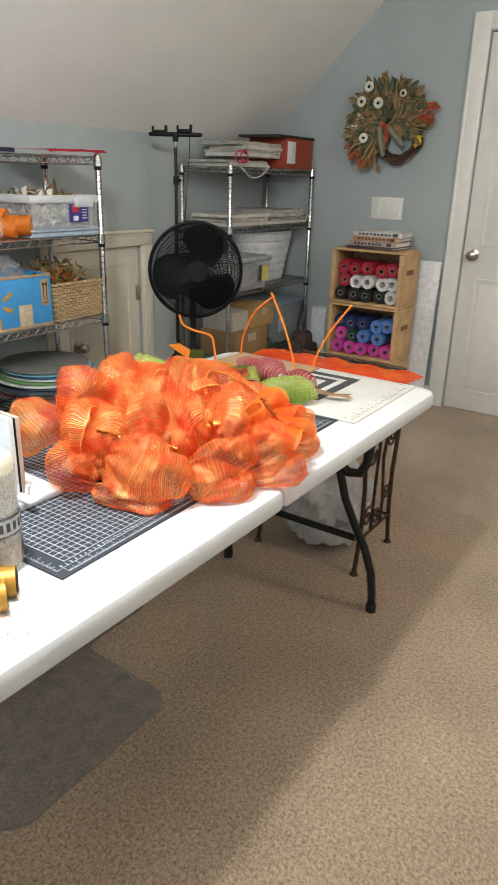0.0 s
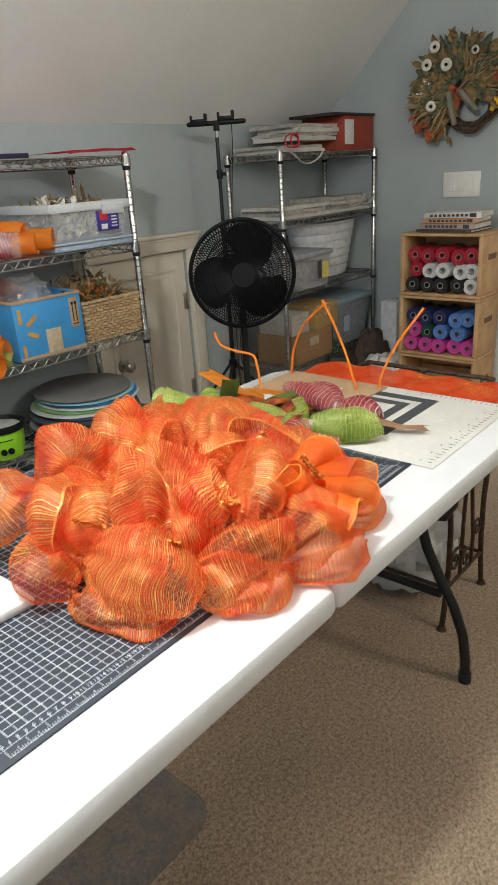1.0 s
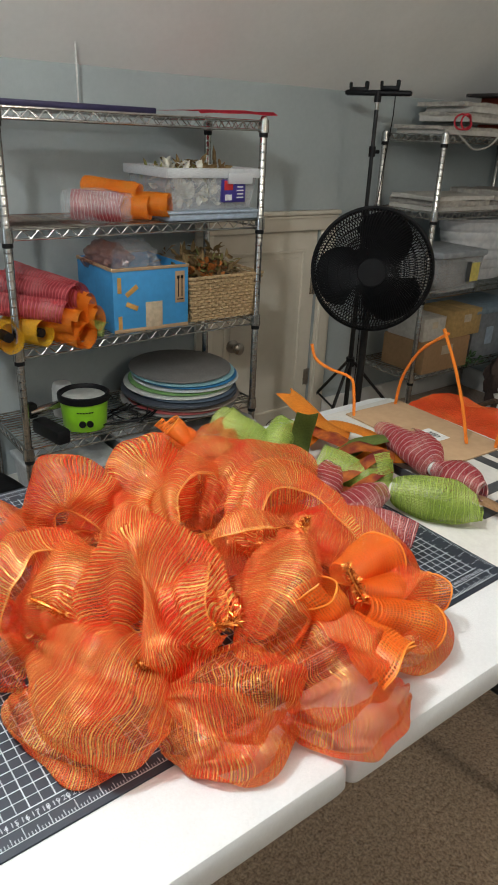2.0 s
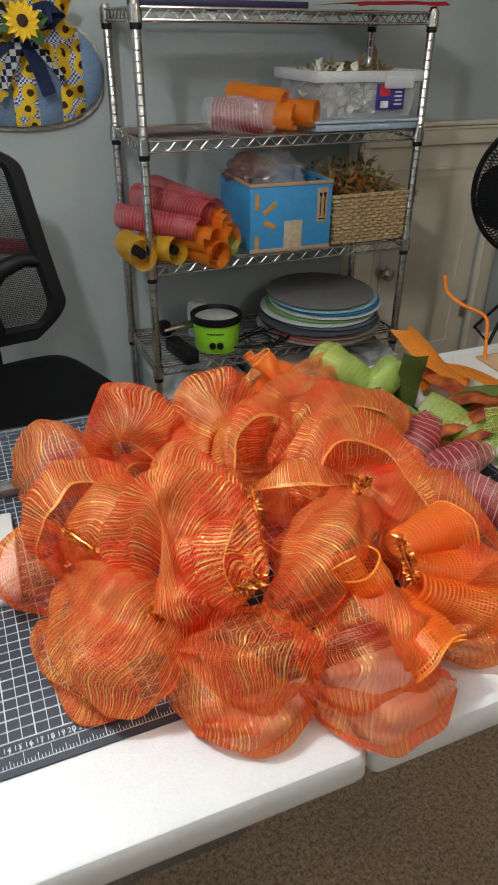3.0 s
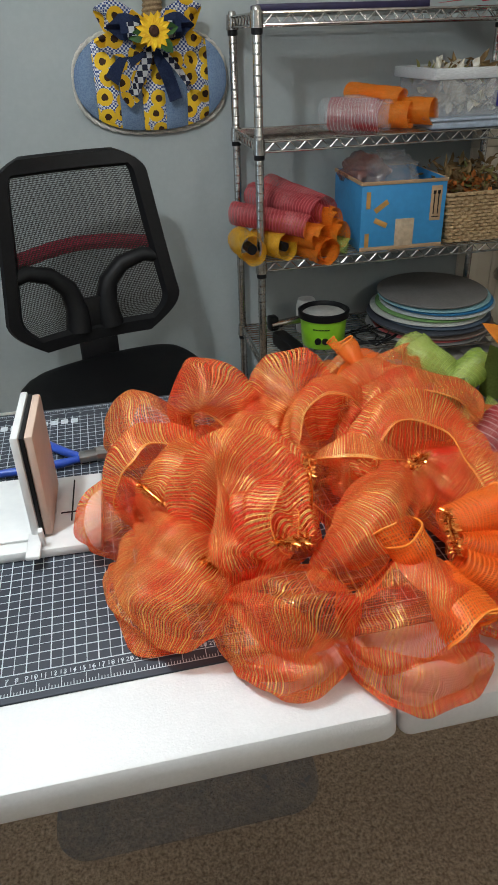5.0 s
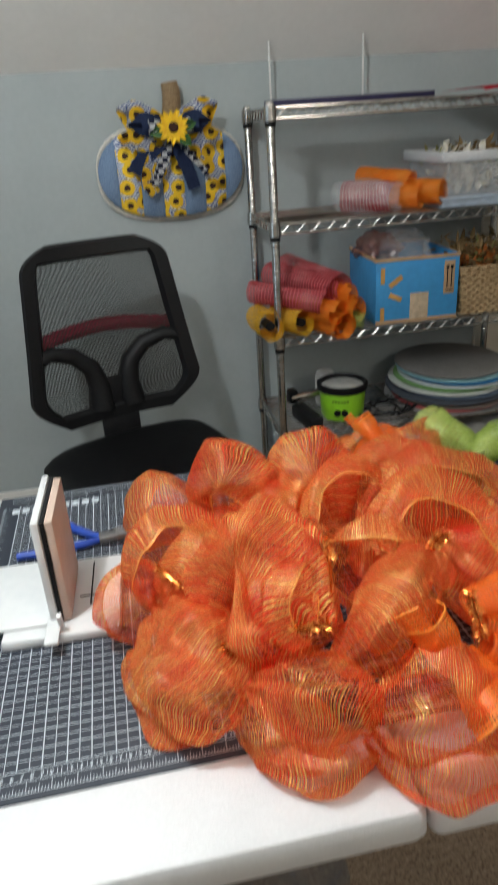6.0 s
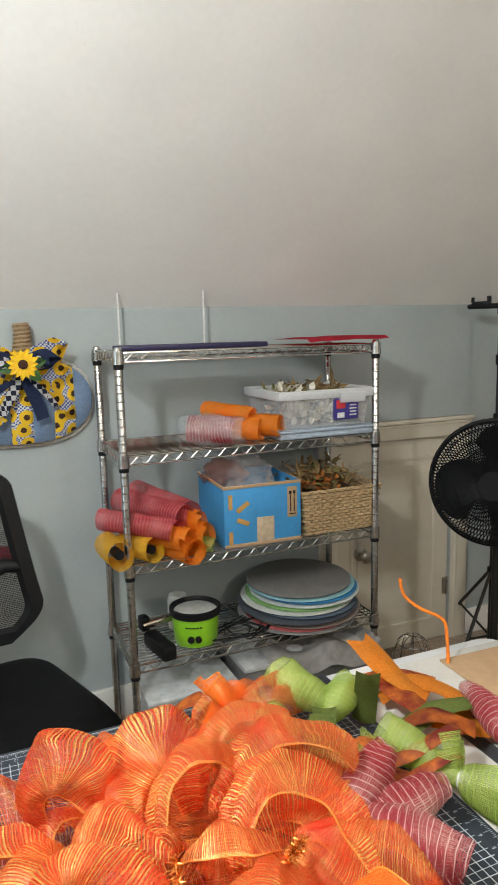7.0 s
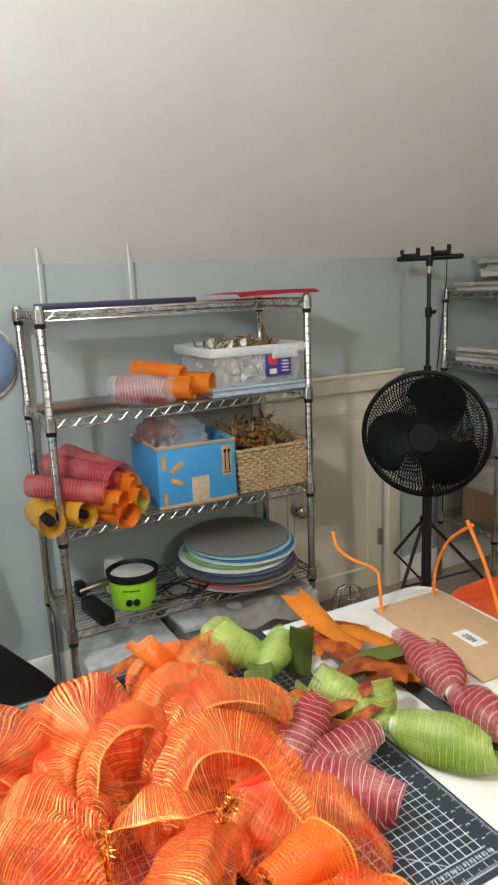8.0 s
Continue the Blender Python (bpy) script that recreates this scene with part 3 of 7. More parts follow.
ROSE_MESH = mesh_mat("rose_deco_mesh", (0.58, 0.09, 0.11), (0.50, 0.06, 0.08), (0.9, 0.5, 0.5), foil=0.15, hole=0.30, cover=0.34, stripe=0.011, stripe_col=(0.66, 0.15, 0.16), stripe_w=0.3)
YELLOW_MESH = mesh_mat("yellow_deco_mesh", (0.85, 0.50, 0.02), (0.80, 0.42, 0.02), (1.0, 0.75, 0.2), foil=0.2, hole=0.3, cover=0.4)
ORANGE_ROLL = mesh_mat("orange_mesh_roll", (0.95, 0.30, 0.02), (0.90, 0.24, 0.015), (1.0, 0.55, 0.1), foil=0.25, hole=0.35, cover=0.45)
CORD = mat("gold_cord", (0.78, 0.32, 0.05), 0.42, 0.35, scale=500, color2=(0.8, 0.25, 0.03))
TINSEL = mat("copper_tinsel", (0.92, 0.42, 0.09), 0.22, 0.9, scale=400, color2=(0.62, 0.14, 0.03))


def pouf(A, B, C, R, mouth, gap, seed):
    """A lantern of gathered mesh, tied at A and B and swollen round C; its two selvages leave a slit towards the mouth."""
    rnd = random.Random(seed)
    A, B, C, mouth = Vector(A), Vector(B), Vector(C), Vector(mouth)
    Q = C * 2 - (A + B) / 2
    ph = [rnd.uniform(0, 6.28) for _ in range(6)]
    k1, k2 = rnd.randint(7, 10), rnd.randint(2, 3)
    off = Vector((seed * 1.3, seed * 0.7, 0))
    half = radians(gap) / 2
    lead = (mouth - C).normalized()

    def line(s):
        return A * (1 - s) ** 2 + Q * (2 * s * (1 - s)) + B * s ** 2

    def fn(u, v):
        s = 0.015 + 0.97 * u
        w = math.sin(math.pi * s)
        p = line(s)
        d = (line(min(s + 0.02, 1)) - line(max(s - 0.02, 0))).normalized()
        e1 = (lead - d * lead.dot(d)).normalized()
        e2 = d.cross(e1)
        lip = half * (0.7 + 0.3 * w + 0.10 * math.sin(3 * s + ph[4]))
        th = lip + (math.tau - 2 * lip) * v
        edge = abs(2 * v - 1)
        r = R * (0.10 + 0.90 * w ** 0.7)
        fold = th * k1 + ph[0] + 0.9 * math.sin(2.5 * s + ph[1])
        r *= 1 + 0.30 * (1 - w) ** 1.2 * math.sin(fold) + 0.06 * w * math.sin(0.5 * fold) ** 3
        r *= 1 + 0.10 * math.sin(th * k2 + ph[2] + 2 * s) + 0.06 * math.sin(5 * s + ph[3] + th)
        r *= 1 - 0.20 * math.exp(-((th - 3.1 - 1.1 * math.sin(2 * s + ph[5])) / 0.25) ** 2) * w
        r *= 1 - 0.16 * edge ** 6 * w
        p = p + (e1 * math.cos(th) + e2 * math.sin(th)) * r
        p += noise.noise_vector(p * 10 + off) * 0.018 * w + noise.noise_vector(p * 27 + off) * 0.007
        p.z = max(p.z, TZ + 0.008 + 0.005 * noise.noise(p * 22 + off))
        return p
    n = 40
    length = sum((line((k + 1) / n) - line(k / n)).length for k in range(n)) * 1.6
    cords = [tube(BM(), [fn(0.04 + 0.92 * k / 44, v) for k in range(45)], 0.0006, 5) for v in (0.0, 1.0)]
    bands = [sheet(BM(), lambda u, v: fn(u, v0 + v * 0.012) + lead * 0.0006, 48, 1, length, 0.003) for v0 in (0.0, 0.988)]
    return sheet(BM(), fn, 48, 60, length, (math.tau - 2 * half) * R), cords, bands


def roll(base, mouth, r, seed, turns=1.35, r0=0.35, flare=0.0, su=None, nu=44, nv=18, wob=0.004, cord=False, bud=False):
    """A curled tube of mesh from a narrow end to an open mouth, its cut edge wound inwards."""
    rnd = random.Random(seed)
    b, t = Vector(base), Vector(mouth)
    ax = t - b
    length = ax.length
    ax.normalize()
    e1 = ax.orthogonal().normalized()
    e1 = Matrix.Rotation(rnd.uniform(0, 6.28), 4, ax) @ e1
    e2 = ax.cross(e1)
    ph = rnd.uniform(0, 6.28)

    def fn(u, v):
        rad = r * (r0 + (1 - r0) * min(1, v * 1.5) ** 0.7 + flare * v * v)
        if bud:
            rad = r * (0.26 + 0.80 * math.sin(math.pi * min(1, 0.04 + 0.90 * v)) ** 0.6)
        a = u * turns * math.tau
        rr = rad * (1 - 0.22 * (1 - u) * (turns - 0.9)) * (1 + 0.06 * math.sin(2 * a + ph))
        p = b + ax * (length * v + 0.012 * math.sin(a * 0.5 + ph) * v) + (e1 * math.cos(a) + e2 * math.sin(a)) * rr
        p += noise.noise_vector(p * 30) * wob
        if p.z < TZ + 0.004 and wob < 0.0039 + 1:
            p.z = max(p.z, TZ + 0.004) if base[2] > 0.7 and base[1] < 3.2 else p.z
        return p
    body = sheet(BM(), fn, nu, nv, (su or turns * math.tau * r), length)
    if not cord:
        return body
    return body, tube(BM(), [fn(k / 50, 1.0) for k in range(51)], 0.0012, 5)


def tinsel(p, q, r=0.010, seed=0):
    """A tinsel stem: a wire bristling with short shiny hairs."""
    rnd = random.Random(seed)
    p, q = Vector(p), Vector(q)
    bm = tube(BM(), [p, p.lerp(q, 0.5) + Vector((rnd.uniform(-1, 1), rnd.uniform(-1, 1), 0.4)) * 0.006, q], 0.0014, 5)
    for _ in range(280):
        c = p.lerp(q, rnd.random())
        d = Vector((rnd.gauss(0, 1), rnd.gauss(0, 1), rnd.gauss(0, 1))).normalized() * r * rnd.uniform(0.6, 1.3)
        s = d.orthogonal().normalized() * 0.0011
        bm.faces.new([bm.verts.new(c + s), bm.verts.new(c - s), bm.verts.new(c + d)])
    return bm


wreath = thing("mesh_wreath", (0, 0, 0), label="large ruffled orange and gold mesh wreath lying on the table", category="wreath")
RUFFLES = []


def ruffle(A, B, C, R, mouth, gap):
    body, cords, bands = pouf(A, B, C, R, mouth, gap, len(RUFFLES) + 3)
    ob = part("ruffle", body, ORANGE_MESH, wreath, angle=180)
    RUFFLES.append(ob)
    for cord in cords:
        part("edge", cord, CORD, ob, "gold cord edge")
    for band in bands:
        part("selvage", band, GOLD_MESH, ob, "gold foil selvage", angle=180)


ruffle((2.715, 2.790, 0.790), (2.829, 2.790, 0.820), (2.764, 2.770, 0.820), .058, (2.760, 2.906, 0.700), 140)
ruffle((2.729, 2.594, 0.810), (2.840, 2.630, 0.850), (2.767, 2.617, 0.845), .066, (2.761, 2.498, 0.860), 120)
ruffle((2.761, 2.554, 0.810), (2.845, 2.644, 0.840), (2.796, 2.583, 0.835), .058, (2.808, 2.724, 0.700), 140)
ruffle((2.746, 2.617, 0.820), (2.733, 2.565, 0.770), (2.707, 2.616, 0.795), .048, (2.735, 2.668, 0.740), 150)
ruffle((2.740, 2.546, 0.830), (2.811, 2.400, 0.790), (2.768, 2.464, 0.810), .062, (2.785, 2.578, 0.700), 150)
ruffle((2.716, 2.548, 0.775), (2.776, 2.421, 0.760), (2.722, 2.483, 0.765), .040, (2.757, 2.543, 0.740), 200)
ruffle((2.899, 2.422, 0.850), (2.805, 2.469, 0.835), (2.852, 2.505, 0.855), .092, (2.905, 2.662, 0.700), 140)
ruffle((2.939, 2.548, 0.870), (2.835, 2.604, 0.850), (2.875, 2.590, 0.850), .066, (2.900, 2.708, 0.720), 140)
ruffle((2.925, 2.492, 0.870), (2.893, 2.422, 0.860), (2.874, 2.445, 0.885), .045, (2.904, 2.404, 0.900), 130)
ruffle((2.824, 2.444, 0.790), (2.920, 2.364, 0.800), (2.887, 2.380, 0.820), .050, (2.907, 2.472, 0.700), 130)
ruffle((2.804, 2.406, 0.765), (2.899, 2.359, 0.780), (2.845, 2.395, 0.775), .048, (2.867, 2.486, 0.700), 150)
ruffle((2.821, 2.389, 0.760), (2.928, 2.362, 0.770), (2.869, 2.352, 0.760), .036, (2.887, 2.402, 0.740), 210)
ruffle((3.054, 2.504, 0.880), (2.908, 2.413, 0.820), (2.986, 2.440, 0.860), .046, (3.052, 2.468, 0.780), 110)
ruffle((2.935, 2.537, 0.870), (3.054, 2.510, 0.880), (2.984, 2.506, 0.870), .056, (2.931, 2.395, 0.920), 130)
ruffle((3.013, 2.525, 0.860), (3.134, 2.462, 0.840), (3.091, 2.565, 0.865), .070, (3.047, 2.481, 0.880), 120)
ruffle((3.072, 2.541, 0.870), (3.219, 2.424, 0.790), (3.140, 2.489, 0.820), .056, (3.248, 2.598, 0.700), 140)
ruffle((3.020, 2.643, 0.840), (3.226, 2.655, 0.830), (3.150, 2.689, 0.850), .064, (3.099, 2.596, 0.850), 120)
ruffle((2.951, 2.602, 0.860), (3.063, 2.693, 0.850), (3.004, 2.667, 0.865), .060, (2.964, 2.549, 0.880), 120)
ruffle((2.827, 2.732, 0.810), (2.899, 2.705, 0.820), (2.862, 2.742, 0.875), .060, (2.863, 2.689, 0.800), 120)
ruffle((2.921, 2.681, 0.820), (2.995, 2.679, 0.820), (2.976, 2.727, 0.880), .056, (2.959, 2.655, 0.800), 120)
ruffle((2.882, 2.663, 0.830), (2.925, 2.645, 0.840), (2.915, 2.695, 0.850), .040, (2.910, 2.688, 0.800), 120)
ruffle((3.035, 2.762, 0.820), (3.171, 2.752, 0.820), (3.124, 2.800, 0.835), .050, (3.142, 2.841, 0.760), 140)
ruffle((3.067, 2.428, 0.840), (3.125, 2.345, 0.775), (3.142, 2.416, 0.800), .060, (3.154, 2.471, 0.720), 140)
ruffle((2.928, 2.370, 0.800), (3.070, 2.365, 0.800), (2.998, 2.359, 0.800), .066, (3.031, 2.429, 0.700), 140)
ruffle((2.930, 2.375, 0.765), (3.073, 2.321, 0.765), (2.993, 2.325, 0.760), .040, (3.024, 2.400, 0.730), 210)
ruffle((3.067, 2.358, 0.790), (3.201, 2.382, 0.780), (3.140, 2.369, 0.775), .036, (3.196, 2.457, 0.720), 150)
# low loops behind the ring
ruffle((3.131, 2.915, 0.785), (3.317, 2.936, 0.785), (3.225, 2.929, 0.800), .045, (3.255, 2.991, 0.720), 140)
ruffle((3.083, 2.917, 0.785), (3.188, 2.930, 0.785), (3.137, 2.942, 0.800), .036, (3.161, 3.006, 0.720), 140)
# the lower and inner rows that fill the ring
for k in range(12):
    a = k * math.tau / 12 + 0.2
    if math.sin(a) < -0.6:
        continue
    d, t = Vector((math.cos(a), math.sin(a) * 1.12, 0)), Vector((-math.sin(a), math.cos(a), 0))
    c = Vector((2.962, 2.560, 0.795)) + d * 0.172
    ruffle(c - t * 0.06, c + t * 0.06, c + d * 0.012, 0.050, c - d * 0.1 + Vector((0, 0, 0.04)), 90)
for k in range(4):
    a = k * math.tau / 4 + 0.5
    d, t = Vector((math.cos(a), math.sin(a) * 1.1, 0)), Vector((-math.sin(a), math.cos(a), 0))
    c = Vector((2.965, 2.56, 0.800)) + d * 0.075
    ruffle(c - t * 0.05, c + t * 0.05, c + Vector((0, 0, 0.012)), 0.040, c + d * 0.1 + Vector((0, 0, 0.05)), 80)
THREAD = mat("orange_thread", (0.95, 0.30, 0.03), 0.5, scale=200)


def curl(base, mouth, r):
    body, cord = roll(base, mouth, r, 40 + len(wreath.children), turns=1.35, r0=0.5, flare=0.15, wob=0.006, cord=True)
    rl = part("curl", body, PLAIN_ORANGE, wreath, "plain orange mesh curl with an open end", angle=180)
    part("edge", cord, THREAD, rl)


curl((3.022, 2.375, 0.830), (2.992, 2.408, 0.885), .025)
curl((3.038, 2.389, 0.830), (3.046, 2.318, 0.810), .029)
curl((3.063, 2.429, 0.860), (3.139, 2.436, 0.855), .028)
curl((3.063, 2.387, 0.840), (3.135, 2.356, 0.800), .027)
curl((3.065, 2.404, 0.850), (3.182, 2.382, 0.815), .022)
curl((3.126, 2.856, 0.850), (3.100, 2.889, 0.885), .018)


def tie(a, b):
    up = Vector((0, -0.012, 0.018))
    part("tinsel_tie", tinsel(Vector(a) + up, Vector(b) + up, seed=len(wreath.children)), TINSEL, wreath, "copper tinsel stem")


tie((2.936, 2.536, 0.890), (2.901, 2.427, 0.850))
tie((2.866, 2.419, 0.870), (2.897, 2.425, 0.860))
tie((2.744, 2.586, 0.850), (2.766, 2.557, 0.840))
tie((2.798, 2.453, 0.835), (2.819, 2.453, 0.800))
tie((3.037, 2.489, 0.885), (3.068, 2.510, 0.885))
tie((3.052, 2.424, 0.870), (3.052, 2.391, 0.840))
tie((2.817, 2.784, 0.830), (2.829, 2.754, 0.830))
tie((2.911, 2.728, 0.860), (2.940, 2.791, 0.870))
tie((2.925, 2.380, 0.800), (2.923, 2.357, 0.790))
for k, rr in enumerate((0.12, 0.17)):
    part("ring", tube(BM(), [(2.97 + rr * math.cos(a * math.tau / 40), 2.55 + rr * math.sin(a * math.tau / 40), 0.765 + 0.02 * k) for a in range(40)], 0.003, 6, closed=True), IRON, wreath)


def text_bm(bm, s, size, m):
    """Adds flat lettering in the built-in font, lower left corner at the pose m."""
    cu = bpy.data.curves.new("t", "FONT")
    cu.body, cu.size = s, size
    ob = bpy.data.objects.new("t", cu)
    me = ob.to_mesh()
    me.transform(m)
    bm.from_mesh(me)
    ob.to_mesh_clear()
    bpy.data.objects.remove(ob)
    bpy.data.curves.remove(cu)
    return bm


def flat(bm, x0, y0, x1, y1, z, h=0.0005):
    return box(bm, ((x0 + x1) / 2, (y0 + y1) / 2, z + h / 2), (x1 - x0, y1 - y0, h))


# ---- things on the table ----
MX, MY, MW, MD = 2.488, 2.392, 0.916, 0.650
cmat = thing("cutting_mat", (MX, MY, TZ), 0.6, "dark blue-grey gridded cutting mat lying on the table", "cutting mat")


def mat_surface():
    m = mat("mat_vinyl", (0.020, 0.026, 0.040), 0.6, scale=300, color2=(0.019, 0.026, 0.041), bump=0.08, stain=0.15)
    return m


part("sheet", box(BM(), (MW / 2, MD / 2, 0.0016), (MW, MD, 0.003), 0.0008), mat_surface(), cmat)
LINE = mat("printed_white_line", (0.60, 0.66, 0.70), 0.6, scale=200)
bm = BM()
g0, gx1, gy1 = 0.036, MW - 0.036, MD - 0.036
n = int((gx1 - g0) / 0.0127)
for k in range(n + 1):
    x = g0 + k * 0.0127
    w = 0.00042 if k % 2 else 0.00062
    flat(bm, x - w, g0, x + w, gy1, 0.0032, 0.0002)
for k in range(int((gy1 - g0) / 0.0127) + 1):
    y = g0 + k * 0.0127
    w = 0.00042 if k % 2 else 0.00062
    flat(bm, g0, y - w, gx1, y + w, 0.0033, 0.0002)
part("grid_print", bm, LINE, cmat, smooth=False)
bm = BM()
for k in range(0, int((gx1 - 0.0127) / 0.0127 * 4)):
    x = 0.022 + k * 0.003175
    if x > gx1 + 0.012:
        break
    h = 0.013 if k % 8 == 0 else (0.008 if k % 4 == 0 else 0.0045)
    flat(bm, x - 0.00035, 0.008, x + 0.00035, 0.008 + h, 0.0032, 0.0002)
    flat(bm, x - 0.00035, MD - 0.008 - h, x + 0.00035, MD - 0.008, 0.0032, 0.0002)
for k in range(0, int((gy1 - 0.022) / 0.003175)):
    y = 0.022 + k * 0.003175
    h = 0.013 if k % 8 == 0 else (0.008 if k % 4 == 0 else 0.0045)
    flat(bm, 0.008, y - 0.00035, 0.008 + h, y + 0.00035, 0.0032, 0.0002)
    flat(bm, MW - 0.008 - h, y - 0.00035, MW - 0.008, y + 0.00035, 0.0032, 0.0002)
for y in (0.008, 0.0225, MD - 0.008, MD - 0.0225):
    flat(bm, 0.022, y - 0.0004, MW - 0.022, y + 0.0004, 0.0034, 0.0002)
part("tick_print", bm, LINE, cmat, smooth=False)
bm = BM()
for k in range(0, 87):
    text_bm(bm, str(k), 0.0085, Matrix.Translation((0.0225 + k * 0.01 - (0.0015 if k < 10 else 0.0062), 0.0255, 0.0034)))
    flat(bm, 0.0225 + k * 0.01 - 0.0004, 0.0235, 0.0225 + k * 0.01 + 0.0004, 0.029, 0.0034, 0.0002)
for k in range(1, 35):
    text_bm(bm, str(k), 0.0085, Matrix.Translation((0.022 + k * 0.0254 + 0.004, MD - 0.0255, 0.0034)) @ Matrix.Rotation(math.pi, 4, "Z"))
for k in range(0, 23):
    text_bm(bm, str(k), 0.0085, Matrix.Translation((MW - 0.0255, 0.022 + k * 0.0254 - 0.004, 0.0034)) @ Matrix.Rotation(math.pi / 2, 4, "Z"))
part("number_print", bm, LINE, cmat, smooth=False)
bm = BM()
for x, a in ((0.255, 45), (0.255, 60), (gx1 - 0.06, 135), (0.25, -45)):
    m = Matrix.Translation((x, g0 if a > 0 else gy1, 0.0035)) @ Matrix.Rotation(radians(a), 4, "Z")
    box(bm, (0.05 if a == 45 else 0.12, 0, 0), (0.10 if a == 45 else 0.24, 0.0009, 0.0002), m=m)
for k in range(9):
    box(bm, (0.03 + k * 0.017, MD - 0.055, 0.0035), (0.012, 0.016, 0.0002))
part("guide_print", bm, LINE, cmat, smooth=False)

gmat = thing("gridded_board", (3.398, 2.357, TZ), 0.0, "light grey measuring board printed with dark nested squares", "cutting mat")
part("sheet", box(BM(), (0.208, 0.33, 0.002), (0.416, 0.66, 0.004), 0.001), mat("grey_board", (0.66, 0.645, 0.60), 0.55, scale=120, color2=(0.62, 0.60, 0.56)), gmat)
bm = BM()
for x0, y0, x1, y1, t in ((0.105, 0.16, 0.37, 0.46, 0.030), (0.155, 0.21, 0.32, 0.41, 0.026)):
    z = 0.0042
    for a in ((x0, y0, x1, y0 + t), (x0, y1 - t, x1, y1), (x0, y0 + t, x0 + t, y1 - t), (x1 - t, y0 + t, x1, y1 - t)):
        flat(bm, *a, z, 0.0003)
part("square_print", bm, mat("dark_print", (0.06, 0.065, 0.07), 0.6, scale=90), gmat, "dark grey printed squares")
bm = BM()
for k in range(16):
    y = 0.03 + k * 0.0127
    flat(bm, 0.395, y, 0.405 + 0.006 * (k % 2), y + 0.0012, 0.0042, 0.0003)
for k in range(24):
    x = 0.02 + k * 0.0152
    flat(bm, x, 0.012, x + 0.0014, 0.02 + 0.006 * (k % 2), 0.0042, 0.0003)
    if k % 3 == 0:
        flat(bm, x, 0.035, x + 0.006, 0.037, 0.0042, 0.0003)
part("tick_print", bm, MATS["dark_print"], gmat, smooth=False)

card = thing("cardboard_sheet", (3.625, 2.682, TZ + 0.0045), -2, "flat sheet of brown cardboard with a white barcode sticker", "cardboard")
CARD = mat("brown_cardboard", (0.46, 0.30, 0.17), 0.8, scale=60, color2=(0.42, 0.27, 0.15), bump=0.06)
part("sheet", box(BM(), (0.088, 0.155, 0.002), (0.176, 0.31, 0.004), 0.0008), CARD, card)
stk = part("sticker", box(BM(), (0.085, 0.12, 0.0044), (0.034, 0.06, 0.0004)), mat("white_paper", (0.78, 0.78, 0.76), 0.7, scale=80), card, "white paper sticker")
bm = BM()
for k in range(12):
    flat(bm, 0.076, 0.105 + k * 0.0027, 0.092, 0.105 + k * 0.0027 + (0.0008 if k % 3 else 0.0016), 0.0047, 0.0002)
part("bars", bm, BLACK, stk)

# orange chenille stems stuck in the cardboard
CHEN = mat("orange_chenille", (0.95, 0.26, 0.02), 0.9, scale=600, color2=(0.80, 0.18, 0.01), bump=0.6, bump_scale=900)


def chenille(pts):
    P = [Vector(p) for p in pts]
    out = []
    for i in range(len(P) - 1):
        a, b, c, d = P[max(i - 1, 0)], P[i], P[i + 1], P[min(i + 2, len(P) - 1)]
        for k in range(8):
            t = k / 8
            out.append(0.5 * ((2 * b) + (c - a) * t + (2 * a - 5 * b + 4 * c - d) * t * t + (3 * b - a - 3 * c + d) * t ** 3))
    out.append(P[-1])
    rnd = random.Random(len(out))
    bm = tube(BM(), out, [0.0031 + 0.0006 * rnd.random() for _ in out], 8)
    for p in out:
        for _ in range(7):
            d = Vector((rnd.gauss(0, 1), rnd.gauss(0, 1), rnd.gauss(0, 1))).normalized()
            s = d.orthogonal() * 0.0008
            c = p + d * 0.002
            bm.faces.new([bm.verts.new(c + s), bm.verts.new(c - s), bm.verts.new(c + d * 0.0032)])
    solo("chenille_stem", bm, CHEN, "bright orange chenille stem standing up from the cardboard", "pipe cleaner", group="orange chenille stems")


chenille([(3.642, 2.972, 0.75), (3.648, 2.985, 0.80), (3.648, 3.0, 0.835), (3.62, 3.04, 0.85), (3.61, 3.08, 0.865), (3.612, 3.10, 0.895)])
chenille([(3.785, 2.975, 0.75), (3.775, 2.955, 0.83), (3.755, 2.90, 0.91), (3.722, 2.81, 0.975)])
chenille([(3.737, 2.73, 0.75), (3.735, 2.755, 0.83), (3.728, 2.785, 0.91), (3.712, 2.815, 0.985)])
chenille([(3.773, 2.684, 0.75), (3.775, 2.68, 0.79), (3.80, 2.65, 0.87), (3.838, 2.60, 0.957)])


# bow pieces heaped beside the wreath
TIE = mat("white_nylon_tie", (0.75, 0.75, 0.72), 0.5, scale=80)


def twist(a, b, r, material, label, seed, bud):
    """A short mesh roll tied narrow at its start: either open at its end or gathered in like a bud."""
    body, cord = roll(a, b, r, seed, turns=1.5, r0=0.38, flare=0.12, nu=44, nv=26, wob=0.004, bud=bud, cord=True)
    ob = thing("mesh_bow_loop", (0, 0, 0), 0, label, "mesh bow", "rolled mesh bow loops")
    part("mesh", body, material, ob, angle=180)
    part("edge", cord, material, ob)
    d = (Vector(b) - Vector(a)).normalized()
    part("tie", tube(BM(), [Vector(a) - d * 0.004, Vector(a) + d * 0.006], r * 0.36, 12), TIE, ob, "white zip tie")


